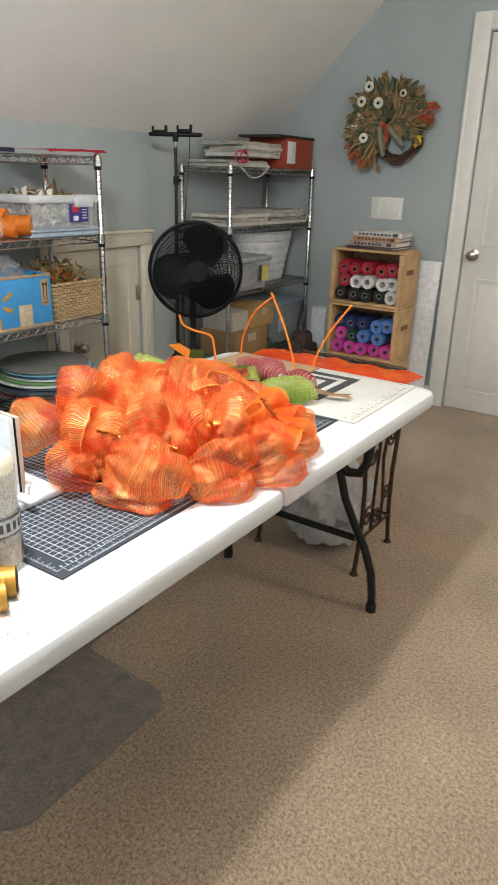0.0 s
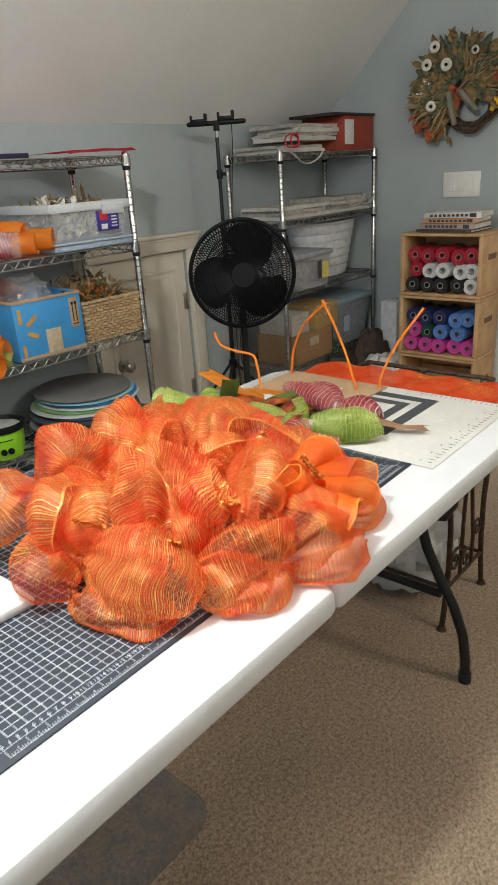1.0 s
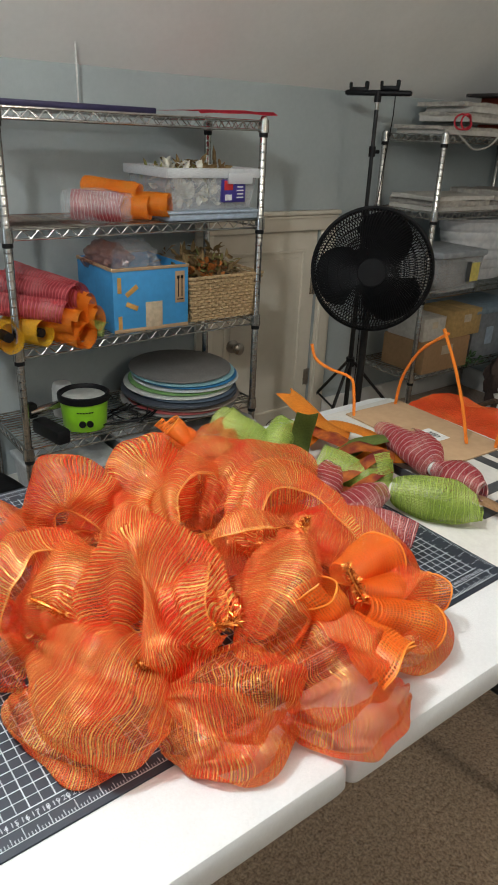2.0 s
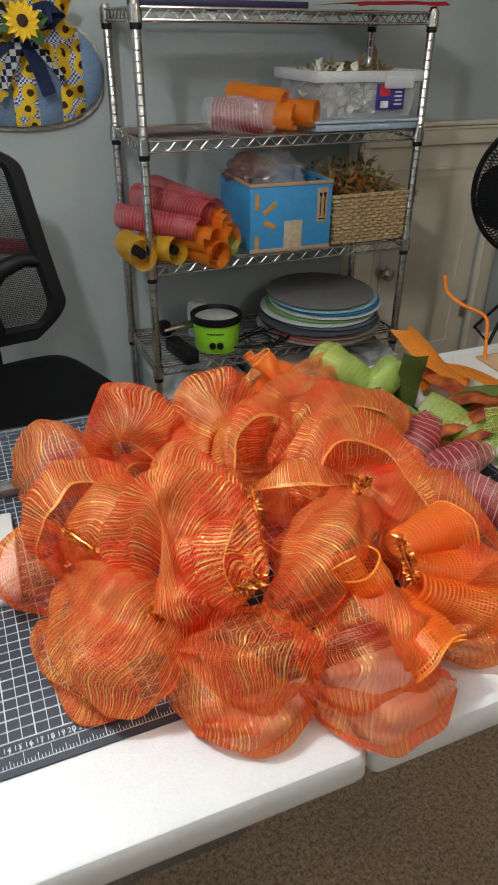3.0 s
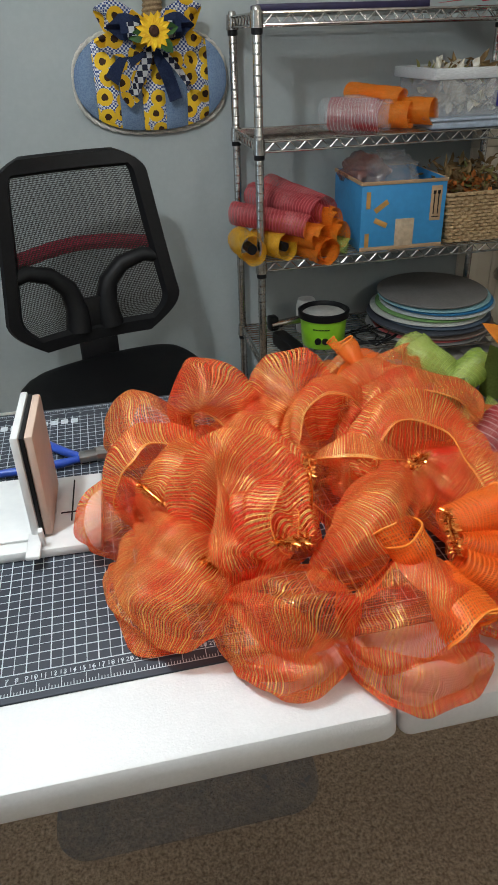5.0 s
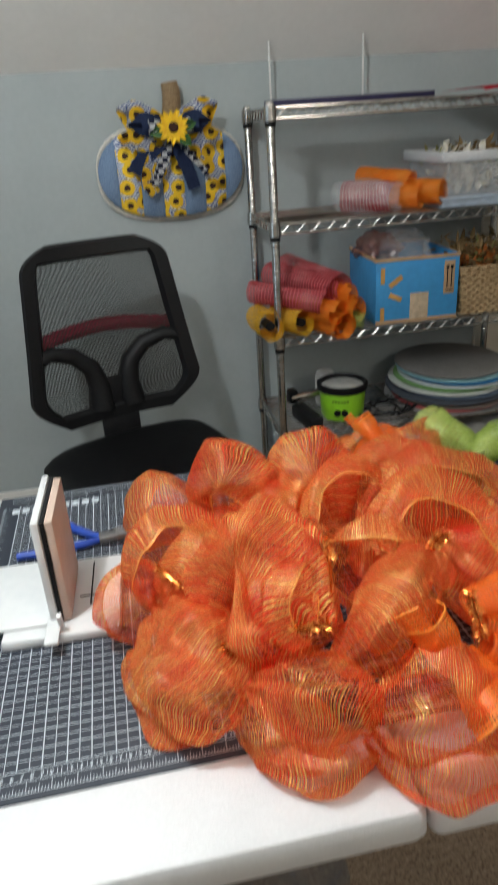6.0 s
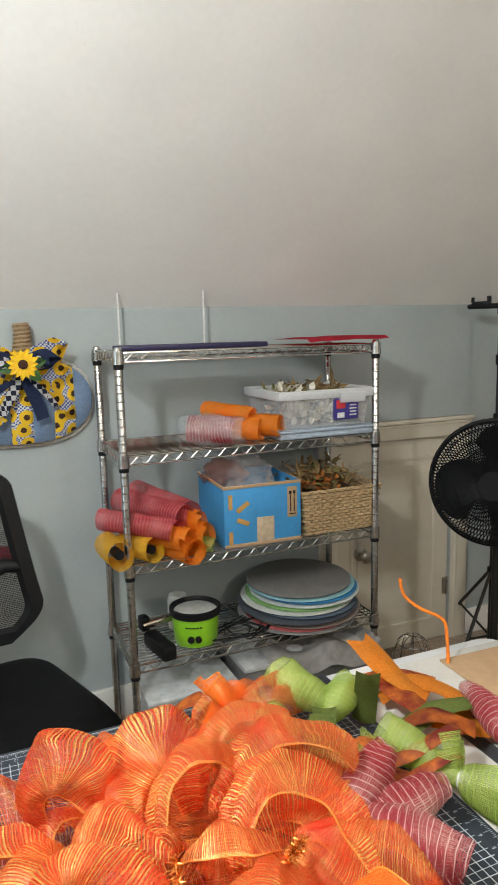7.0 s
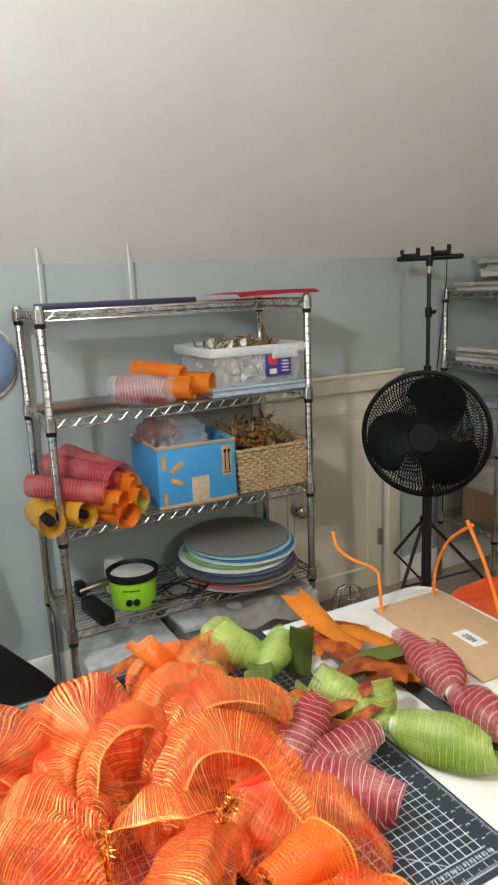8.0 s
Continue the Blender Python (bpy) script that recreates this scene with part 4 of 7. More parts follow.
def green_loop(a, b, r, bud):
    twist(a, b, r, GREEN_MESH, "rolled lime green mesh loop heaped on the table", int(a[0] * 997 + b[1] * 991), bud)


def maroon_loop(a, b, r, bud):
    twist(a, b, r, MAROON_MESH, "puffed maroon mesh loop with white stripes heaped on the table", int(a[0] * 997 + b[1] * 991), bud)


green_loop((3.311, 2.854, 0.800), (3.247, 2.943, 0.830), .034, False)
green_loop((3.288, 2.848, 0.790), (3.358, 2.884, 0.830), .028, True)
green_loop((3.393, 2.634, 0.785), (3.344, 2.775, 0.800), .030, False)
green_loop((3.395, 2.649, 0.780), (3.398, 2.676, 0.825), .022, False)
green_loop((3.393, 2.634, 0.785), (3.460, 2.513, 0.790), .037, True)
green_loop((3.220, 2.823, 0.785), (3.198, 2.885, 0.810), .022, False)
green_loop((3.299, 2.723, 0.780), (3.265, 2.740, 0.800), .018, False)
maroon_loop((3.197, 2.635, 0.780), (3.298, 2.695, 0.825), .031, True)
maroon_loop((3.229, 2.622, 0.780), (3.337, 2.618, 0.800), .031, True)
maroon_loop((3.197, 2.622, 0.780), (3.293, 2.510, 0.790), .044, True)
maroon_loop((3.522, 2.649, 0.785), (3.569, 2.747, 0.800), .034, True)
maroon_loop((3.525, 2.651, 0.785), (3.554, 2.806, 0.800), .027, True)
maroon_loop((3.521, 2.643, 0.785), (3.519, 2.548, 0.790), .034, True)

OLIVE = mat("olive_burlap_ribbon", (0.20, 0.26, 0.055), 0.85, scale=260, color2=(0.15, 0.20, 0.04), bump=0.35, bump_scale=500)
ORIB = mat("orange_burlap_ribbon", (0.88, 0.33, 0.03), 0.85, scale=260, color2=(0.76, 0.25, 0.02), bump=0.35, bump_scale=500)
LEAFRIB = mat("autumn_print_ribbon", (0.30, 0.03, 0.02), 0.6, scale=38, color2=(0.75, 0.22, 0.03), stain=0.4)
TAN = mat("tan_burlap_ribbon", (0.50, 0.31, 0.17), 0.85, scale=260, color2=(0.42, 0.25, 0.13), bump=0.3, bump_scale=500)


def ribbon(pts, w, material, label, side=None, cut=0.0):
    """A ribbon strip along points, w wide, with a soft twist."""
    P = [Vector(p) for p in pts]

    def at(u):
        f = u * (len(P) - 1)
        i = min(int(f), len(P) - 2)
        t = f - i
        a, b, c, d = P[max(i - 1, 0)], P[i], P[i + 1], P[min(i + 2, len(P) - 1)]
        return 0.5 * ((2 * b) + (c - a) * t + (2 * a - 5 * b + 4 * c - d) * t * t + (3 * b - a - 3 * c + d) * t ** 3)

    def fn(u, v):
        p = at(u)
        d = (at(min(u + 0.02, 1)) - at(max(u - 0.02, 0))).normalized()
        s = Vector(side) if side else d.cross(Vector((0, 0, 1)))
        s = (s - d * s.dot(d)).normalized()
        q = 2 * v - 1
        back = d * (-cut * (1 - abs(q))) if u > 0.9 else Vector((0, 0, 0))
        return p + s * q * w / 2 + back + s.cross(d) * (0.004 * math.cos(q * 2) + 0.002 * math.sin(9 * u + q))
    bm = sheet(BM(), fn, 24, 6, 0.1, w)
    bmesh.ops.solidify(bm, geom=bm.faces[:], thickness=0.0009)
    return solo("ribbon", bm, material, label, "ribbon", group="ribbon tails on the table")


ribbon([(3.364, 2.85, 0.765), (3.358, 2.835, 0.82), (3.350, 2.815, 0.875)], 0.04, OLIVE, "olive green burlap ribbon tail standing up", side=(0.8, -0.6, 0))
ribbon([(3.395, 2.775, 0.785), (3.48, 2.785, 0.80), (3.575, 2.765, 0.795)], 0.045, OLIVE, "olive green burlap ribbon tail laid flat", cut=0.0)
ribbon([(3.285, 2.845, 0.815), (3.262, 2.805, 0.805), (3.238, 2.765, 0.775)], 0.04, OLIVE, "olive green burlap ribbon tail", side=(0.8, -0.6, 0.1))
ribbon([(3.49, 2.84, 0.785), (3.45, 2.89, 0.815), (3.425, 2.975, 0.855)], 0.055, ORIB, "orange burlap ribbon tail with a notched end", cut=0.02)
ribbon([(3.43, 2.90, 0.765), (3.48, 2.88, 0.80), (3.53, 2.82, 0.79), (3.50, 2.77, 0.77)], 0.045, ORIB, "orange burlap ribbon loop")
ribbon([(3.47, 2.80, 0.768), (3.53, 2.74, 0.772), (3.60, 2.70, 0.768)], 0.05, ORIB, "orange burlap ribbon tail")
ribbon([(3.36, 2.90, 0.775), (3.42, 2.93, 0.785), (3.50, 2.95, 0.775), (3.55, 2.90, 0.765)], 0.05, LEAFRIB, "dark red autumn leaf print ribbon")
ribbon([(3.30, 2.72, 0.775), (3.34, 2.70, 0.80), (3.40, 2.69, 0.825), (3.43, 2.69, 0.825)], 0.03, LEAFRIB, "dark red autumn leaf print ribbon")
ribbon([(3.25, 2.74, 0.765), (3.31, 2.75, 0.80), (3.36, 2.74, 0.775)], 0.045, LEAFRIB, "dark red autumn leaf print ribbon")
ribbon([(3.10, 2.93, 0.757), (3.16, 2.96, 0.80), (3.22, 2.99, 0.775)], 0.06, LEAFRIB, "dark red autumn leaf print ribbon")
ribbon([(2.80, 2.90, 0.757), (2.86, 2.89, 0.79), (2.93, 2.90, 0.765)], 0.045, LEAFRIB, "dark red autumn leaf print ribbon")
ribbon([(3.50, 2.60, 0.765), (3.52, 2.54, 0.772), (3.535, 2.485, 0.765), (3.56, 2.44, 0.762)], 0.028, TAN, "tan burlap ribbon tail with a forked end", cut=0.02)
for i, (a, b, r) in enumerate([((3.06, 2.84, 0.80), (3.16, 2.93, 0.81), 0.04), ((2.99, 2.83, 0.79), (2.93, 2.90, 0.80), 0.035), ((3.14, 2.86, 0.79), (3.20, 2.99, 0.78), 0.035)]):
    twist(a, b, r * 0.72, PLAIN_ORANGE, "rolled orange mesh loop heaped on the table", 95 + i, False)

# more ribbon in the heap
ribbon([(3.445, 2.918, 0.795), (3.440, 2.839, 0.800), (3.461, 2.780, 0.785)], 0.05, LEAFRIB, "dark red autumn leaf print ribbon")
ribbon([(3.330, 2.686, 0.770), (3.355, 2.664, 0.800), (3.402, 2.657, 0.815)], 0.026, LEAFRIB, "dark red autumn leaf print ribbon tail")
ribbon([(3.067, 3.012, 0.765), (3.106, 2.980, 0.805), (3.130, 2.964, 0.775)], 0.05, LEAFRIB, "dark red autumn leaf print ribbon")
ribbon([(3.211, 2.828, 0.765), (3.224, 2.721, 0.790), (3.263, 2.692, 0.770)], 0.05, LEAFRIB, "dark red autumn leaf print ribbon")
ribbon([(3.256, 2.801, 0.830), (3.238, 2.776, 0.815), (3.235, 2.767, 0.785)], 0.04, OLIVE, "olive green burlap ribbon tail hanging down")
ribbon([(3.293, 2.787, 0.785), (3.294, 2.693, 0.800), (3.326, 2.667, 0.785)], 0.04, LEAFRIB, "dark red autumn leaf print ribbon")
ribbon([(3.20, 2.76, 0.79), (3.16, 2.82, 0.83), (3.12, 2.86, 0.80)], 0.05, LEAFRIB, "dark red autumn leaf print ribbon")
ribbon([(3.40, 2.80, 0.775), (3.44, 2.76, 0.81), (3.49, 2.72, 0.79)], 0.045, LEAFRIB, "dark red autumn leaf print ribbon")

# trimmer with an upright hinged guide, wire cutters
WHITEP = mat("white_moulded_plastic", (0.74, 0.745, 0.74), 0.4, scale=60, color2=(0.70, 0.71, 0.71))
PINKP = mat("pale_wood_panel", (0.62, 0.47, 0.38), 0.55, scale=30, color2=(0.56, 0.42, 0.34))
trim = thing("bow_maker", (2.614, 2.70, TZ + 0.0035), -2, "white bow-making tool with an upright hinged plate", "craft tool")
part("base", box(BM(), (0.0, 0.0, 0.0075), (0.15, 0.17, 0.015), 0.004), WHITEP, trim)
part("base_plate", box(BM(), (-0.055, 0.01, 0.0175), (0.10, 0.15, 0.004), 0.0015), WHITEP, trim)
part("plate", box(BM(), (-0.008, 0.0, 0.094), (0.010, 0.13, 0.150), 0.003), WHITEP, trim)
part("plate", box(BM(), (0.008, 0.0, 0.092), (0.011, 0.12, 0.148), 0.003), PINKP, trim, "pale beige upright plate")
part("gasket", box(BM(), (0.0, 0.0, 0.092), (0.005, 0.124, 0.148), 0.001), BLACK, trim, "black rubber strip")
part("clip", box(BM(), (-0.008, -0.085, 0.022), (0.018, 0.05, 0.006), 0.002), WHITEP, trim)
part("clip", box(BM(), (0.002, -0.068, 0.04), (0.006, 0.008, 0.045), 0.001, m=Matrix.Rotation(0.25, 4, "X")), WHITEP, trim)
part("slot", box(BM(), (0.035, 0.02, 0.0156), (0.002, 0.10, 0.0012)), BLACK, trim)
part("slot", box(BM(), (0.03, -0.01, 0.0157), (0.02, 0.002, 0.0012)), BLACK, trim)

STEEL = mat("tool_steel", (0.35, 0.34, 0.33), 0.35, 0.9, scale=60, stain=0.3)
BLUEG = mat("blue_rubber_grip", (0.02, 0.07, 0.42), 0.35, scale=80)
cut = thing("wire_cutters", (2.672, 2.845, TZ + 0.0035), 8, "steel wire cutters with blue rubber handles", "pliers")
bm = BM()
box(bm, (0.0, 0.0, 0.009), (0.032, 0.024, 0.012), 0.004)
tube(bm, [(0.012, 0.004, 0.009), (0.035, 0.007, 0.008), (0.055, 0.001, 0.007)], [0.010, 0.008, 0.002], 8)
tube(bm, [(0.012, -0.005, 0.009), (0.035, -0.007, 0.008), (0.055, -0.001, 0.007)], [0.010, 0.008, 0.002], 8)
part("jaw", bm, STEEL, cut)
part("handle", tube(BM(), [(-0.012, 0.004, 0.009), (-0.03, 0.02, 0.010), (-0.055, 0.055, 0.010), (-0.075, 0.10, 0.009)], [0.005, 0.007, 0.0075, 0.006], 10), BLUEG, cut, "blue rubber grip")
part("handle", tube(BM(), [(-0.012, -0.004, 0.009), (-0.04, -0.008, 0.010), (-0.09, -0.008, 0.010), (-0.14, 0.0, 0.009)], [0.005, 0.007, 0.0075, 0.006], 10), BLUEG, cut, "blue rubber grip")

# glass candle and ribbon spools at the near end
WAX = mat("cream_wax", (0.80, 0.73, 0.58), 0.55, scale=40, color2=(0.76, 0.68, 0.52), bump=0.15)
GOLD = mat("gold_foil_ribbon", (0.42, 0.22, 0.035), 0.45, 0.35, scale=60, color2=(0.60, 0.30, 0.04))
glass = thing("jar_candle", (2.456, 2.500, TZ), 20, "tall glass jar candle with cream wax and grey lettered band", "candle")
part("jar", lathe(BM(), [(0, 0.001), (0.037, 0.001), (0.040, 0.006), (0.040, 0.165), (0.0375, 0.165), (0.0375, 0.01), (0, 0.01)], 36), film_mat("clear_glass", (0.75, 0.75, 0.73), 0.30), glass)
part("wax", lathe(BM(), [(0, 0.10), (0.036, 0.10), (0.037, 0.155), (0.0385, 0.178), (0.034, 0.186), (0.02, 0.181), (0, 0.18)], 30), WAX, glass, "cream wax with a scalloped top")
bm = BM()


def wrap_band(bm, r, z0, z1, a0, a1):
    n = 24
    lo = [bm.verts.new((r * math.cos(a0 + (a1 - a0) * k / n), r * math.sin(a0 + (a1 - a0) * k / n), z0)) for k in range(n + 1)]
    hi = [bm.verts.new((v.co.x, v.co.y, z1)) for v in lo]
    for k in range(n):
        bm.faces.new((lo[k], lo[k + 1], hi[k + 1], hi[k]))
    return bm


part("band", wrap_band(BM(), 0.0404, 0.070, 0.094, -3.0, 0.4), mat("pale_grey_print", (0.50, 0.50, 0.50), 0.6, scale=70), glass, "pale grey printed band")
bm = BM()
for k in range(11):
    wrap_band(bm, 0.0407, 0.075, 0.089, -2.9 + k * 0.28, -2.9 + k * 0.28 + 0.16)
for z0, z1 in ((0.066, 0.068), (0.096, 0.098)):
    wrap_band(bm, 0.0406, z0, z1, -3.0, 0.4)
wrap_band(bm, 0.0406, 0.015, 0.05, -1.0, -0.45)
part("bars", bm, mat("charcoal_print", (0.05, 0.05, 0.055), 0.6, scale=60), glass)
part("shell_filling", lathe(BM(), [(0, 0.012), (0.035, 0.012), (0.036, 0.04), (0.025, 0.062), (0, 0.066)], 20), mat("amber_filling", (0.65, 0.38, 0.10), 0.4, scale=90, color2=(0.25, 0.12, 0.05), stain=0.5), glass)
for at, rz, r in (((2.405, 2.437, 0), -40, 0.022), ((2.37, 2.415, 0), -30, 0.022), ((2.40, 2.515, 0), -20, 0.024)):
    sp = thing("ribbon_spool", (at[0], at[1], TZ + r), rz, "small spool of gold foil ribbon on a dark core", "spool", group="gold ribbon spools")
    m = Matrix.Rotation(math.pi / 2, 4, "Y")
    part("ribbon", lathe(BM(), [(r * 0.85, -0.03), (r, -0.03), (r, 0.03), (r * 0.85, 0.03), (r * 0.85, -0.03)], 28, m), GOLD, sp)
    part("core", lathe(BM(), [(r * 0.86, -0.031), (r * 0.74, -0.031), (r * 0.74, 0.031), (r * 0.86, 0.031)], 24, m), mat("brown_core", (0.10, 0.05, 0.03), 0.7, scale=60), sp)
rnd = random.Random(5)
bm = BM()
for _ in range(46):
    x, y = 2.40 + rnd.gauss(0.01, 0.03), 2.355 + rnd.gauss(0, 0.022)
    a, l = rnd.uniform(0, 6.28), rnd.uniform(0.004, 0.02)
    d = Vector((math.cos(a), math.sin(a), 0))
    c = Vector((x, y, TZ + 0.0012))
    s = d.orthogonal().normalized() * 0.002
    bm.faces.new([bm.verts.new(c + d * l), bm.verts.new(c + Vector((s.x, s.y, 0.001))), bm.verts.new(c - d * l * 0.5 + Vector((0, 0, 0.002)))])
solo("ribbon_scraps", bm, mat("scrap_foil", (0.55, 0.33, 0.16), 0.5, 0.2, scale=30, color2=(0.75, 0.62, 0.55)), "scattered thin scraps of gold and beige ribbon", "scraps", "stuff")


# ---- office chair ----
CHAIR_MESH = mesh_mat("black_chair_mesh", (0.02, 0.021, 0.022), (0.018, 0.019, 0.02), (0.02, 0.02, 0.02), foil=0, period=0.0042, hole=0.10, cover=0.34)
LEATHER = mat("black_leatherette", (0.010, 0.010, 0.011), 0.55, scale=90, bump=0.15, bump_scale=260, stain=0.2, spec=0.25)
chair = thing("office_chair", (2.765, 3.66, 0), 19, "black office chair with mesh back and padded seat", "chair")


def back_pt(x, z):
    """Chair-back surface: curved across, leaning back."""
    return Vector((x, 0.20 + 0.10 * (z - 0.52) + 0.10 * (1 - (x / 0.25) ** 2) * 0.45, z))


def half_w(z):
    t = (z - 0.545) / 0.525
    if t < 0.22:
        return 0.16 + 0.105 * math.sin(t / 0.22 * math.pi / 2)
    return 0.265 - 0.055 * ((t - 0.22) / 0.78) ** 0.9 - 0.035 * max(0.0, (t - 0.86) / 0.10) ** 2.5


def outline(k, n, inset):
    """Point k of n round the back, moved in by inset."""
    z0, z1 = 0.545 + inset, 1.07 - inset
    t = k / n
    if t < 0.38:
        z = z0 + (z1 - z0) * (t / 0.38)
        return half_w(z) - inset, z
    if t < 0.5:
        return (half_w(z1) - inset) * (1 - 2 * (t - 0.38) / 0.12), z1
    if t < 0.88:
        z = z1 - (z1 - z0) * ((t - 0.5) / 0.38)
        return -(half_w(z) - inset), z
    return -(half_w(z0) - inset) * (1 - 2 * (t - 0.88) / 0.12), z0


bm = BM()
N_ = 100
rings = []
for k in range(N_):
    ring = []
    for ins, dy in ((0.0, 0.0), (0.006, -0.014), (0.040, -0.017), (0.050, 0.0), (0.042, 0.014), (0.008, 0.014)):
        x, z = outline(k, N_, ins)
        ring.append(bm.verts.new(back_pt(x, z) + Vector((0, dy, 0))))
    rings.append(ring)
for k in range(N_):
    A, B = rings[k], rings[(k + 1) % N_]
    for j in range(6):
        bm.faces.new((A[j], A[(j + 1) % 6], B[(j + 1) % 6], B[j]))
part("back_frame", bm, BLACK, chair)
part("backrest", sheet(BM(), lambda u, v: back_pt((2 * u - 1) * (half_w(0.56 + v * 0.49) - 0.02), 0.56 + v * 0.49), 24, 28, 0.45, 0.5), CHAIR_MESH, chair, "see-through black mesh")
bm = BM()
for sx in (-1, 1):
    tube(bm, [back_pt(sx * x, z) + Vector((0, 0.006, 0)) for x, z in ((0.232, 0.762), (0.175, 0.775), (0.11, 0.755), (0.062, 0.71), (0.045, 0.65), (0.05, 0.58))], [0.018, 0.022, 0.025, 0.028, 0.034, 0.040], 10)
part("lumbar_brace", bm, BLACK, chair)
part("spine", box(BM(), (0, 0.255, 0.60), (0.09, 0.02, 0.15), 0.008), BLACK, chair)
part("spine", box(BM(), (0, 0.245, 0.49), (0.12, 0.02, 0.13), 0.008), BLACK, chair)
# red reflection on the black back band, put in as a dark red bar
part("rail", tube(BM(), [back_pt(x, 0.80 + 0.02 * math.cos(x * 8)) + Vector((0, 0.035, 0)) for x in [-0.22 + 0.055 * k for k in range(9)]], 0.022, 8), mat("dark_red_fabric", (0.42, 0.02, 0.06), 0.8, scale=90), chair, "dark red bar standing in for a red reflection on the black band")


def seat_fn(u, v):
    a, b = 2 * u - 1, 2 * v - 1
    r = (abs(a) ** 7 + abs(b) ** 7) ** (1 / 7)
    k = max(abs(a), abs(b)) / max(r, 1e-4) if r > 0 else 1
    x, y = a * 0.275 * k, b * 0.26 * k
    drop = max(0, max(abs(a), abs(b)) - 0.75) / 0.25
    return Vector((x, y, 0.505 - 0.045 * drop ** 2.2 + 0.006 * math.cos(a * 3) - (0.02 * max(0, -b - 0.4))))


bm = sheet(BM(), seat_fn, 28, 28)
bmesh.ops.solidify(bm, geom=bm.faces[:], thickness=0.035)
part("seat", bm, LEATHER, chair)
part("seat_pan", box(BM(), (0, 0, 0.445), (0.40, 0.38, 0.025), 0.01), BLACK, chair)
part("gas_lift", lathe(BM(), [(0.028, 0.10), (0.028, 0.28), (0.018, 0.28), (0.018, 0.43)], 20), BLACKM, chair)
for k in range(5):
    a = k * math.tau / 5 + 0.3
    d = Vector((math.cos(a), math.sin(a), 0))
    leg = part("leg", tube(BM(), [d * 0.02 + Vector((0, 0, 0.12)), d * 0.16 + Vector((0, 0, 0.10)), d * 0.29 + Vector((0, 0, 0.075))], [0.026, 0.02, 0.014], 8), BLACK, chair)
    c = d * 0.29
    m = Matrix.Translation((c.x, c.y, 0.028)) @ Matrix.Rotation(a, 4, "Z") @ Matrix.Rotation(math.pi / 2, 4, "X")
    part("caster", lathe(BM(), [(0, -0.022), (0.022, -0.022), (0.027, -0.015), (0.027, 0.015), (0.022, 0.022), (0, 0.022)], 20, m), BLACK, leg)

# ---- denim pumpkin on the knee wall ----
def print_mat(name, sunflower):
    m = bpy.data.materials.new(name)
    m.use_nodes = True
    nt, p = m.node_tree, m.node_tree.nodes["Principled BSDF"]
    L, N = nt.links.new, nt.nodes.new
    co = N("ShaderNodeTexCoord")
    chk = N("ShaderNodeTexChecker")
    chk.inputs["Scale"].default_value = 170 if sunflower else 62
    L(co.outputs["Object"], chk.inputs["Vector"])
    if sunflower:
        chk.inputs[1].default_value, chk.inputs[2].default_value = (0.75, 0.77, 0.80, 1), (0.06, 0.10, 0.30, 1)
        mp, vor, ramp = N("ShaderNodeMapping"), N("ShaderNodeTexVoronoi"), N("ShaderNodeValToRGB")
        mp.inputs["Rotation"].default_value = (radians(-90), 0, 0)
        vor.voronoi_dimensions = "2D"
        vor.inputs["Scale"].default_value, vor.inputs["Randomness"].default_value = 19, 0.45
        L(co.outputs["Object"], mp.inputs[0]), L(mp.outputs[0], vor.inputs["Vector"])
        nz = N("ShaderNodeTexNoise")
        nz.inputs["Scale"].default_value = 110
        L(co.outputs["Object"], nz.inputs["Vector"])
        ad = N("ShaderNodeMath")
        ad.operation = "MULTIPLY_ADD"
        ad.inputs[1].default_value = 0.16
        L(nz.outputs["Fac"], ad.inputs[0]), L(vor.outputs["Distance"], ad.inputs[2])
        e = ramp.color_ramp.elements
        ramp.color_ramp.interpolation = "CONSTANT"
        e[0].color, e[1].position, e[1].color = (0.05, 0.02, 0.01, 1), 0.27, (0.86, 0.55, 0.02, 1)
        L(ad.outputs[0], ramp.inputs[0])
        th, mx = N("ShaderNodeMath"), N("ShaderNodeMix")
        th.operation, th.inputs[1].default_value = "GREATER_THAN", 0.55
        L(ad.outputs[0], th.inputs[0])
        mx.data_type = "RGBA"
        L(th.outputs[0], mx.inputs[0]), L(ramp.outputs[0], mx.inputs[6]), L(chk.outputs[0], mx.inputs[7])
        L(mx.outputs[2], p.inputs["Base Color"])
    else:
        chk.inputs[1].default_value, chk.inputs[2].default_value = (0.74, 0.75, 0.77, 1), (0.02, 0.025, 0.06, 1)
        L(chk.outputs[0], p.inputs["Base Color"])
    p.inputs["Roughness"].default_value = 0.85
    return m


DENIM = mat("striped_denim", (0.20, 0.29, 0.43), 0.9, scale=220, color2=(0.14, 0.21, 0.34), bump=0.2, bump_scale=400)
SUNPRINT, GINGHAM = print_mat("sunflower_print_cotton", True), print_mat("black_white_gingham", False)
NAVY = mat("navy_denim_ribbon", (0.03, 0.05, 0.13), 0.85, scale=200, color2=(0.02, 0.035, 0.10), bump=0.2)
ROPE = mat("white_cotton_rope", (0.70, 0.67, 0.60), 0.85, scale=150, bump=0.3)
JUTE = mat("jute_rope", (0.36, 0.25, 0.14), 0.9, scale=160, color2=(0.26, 0.17, 0.09), bump=0.4)
PX, PZ = 2.952, 1.212
pump = thing("pumpkin_decoration", (PX, KNEE_Y, PZ), 0, "fabric pumpkin wall hanging in denim and sunflower print", "wall decoration")


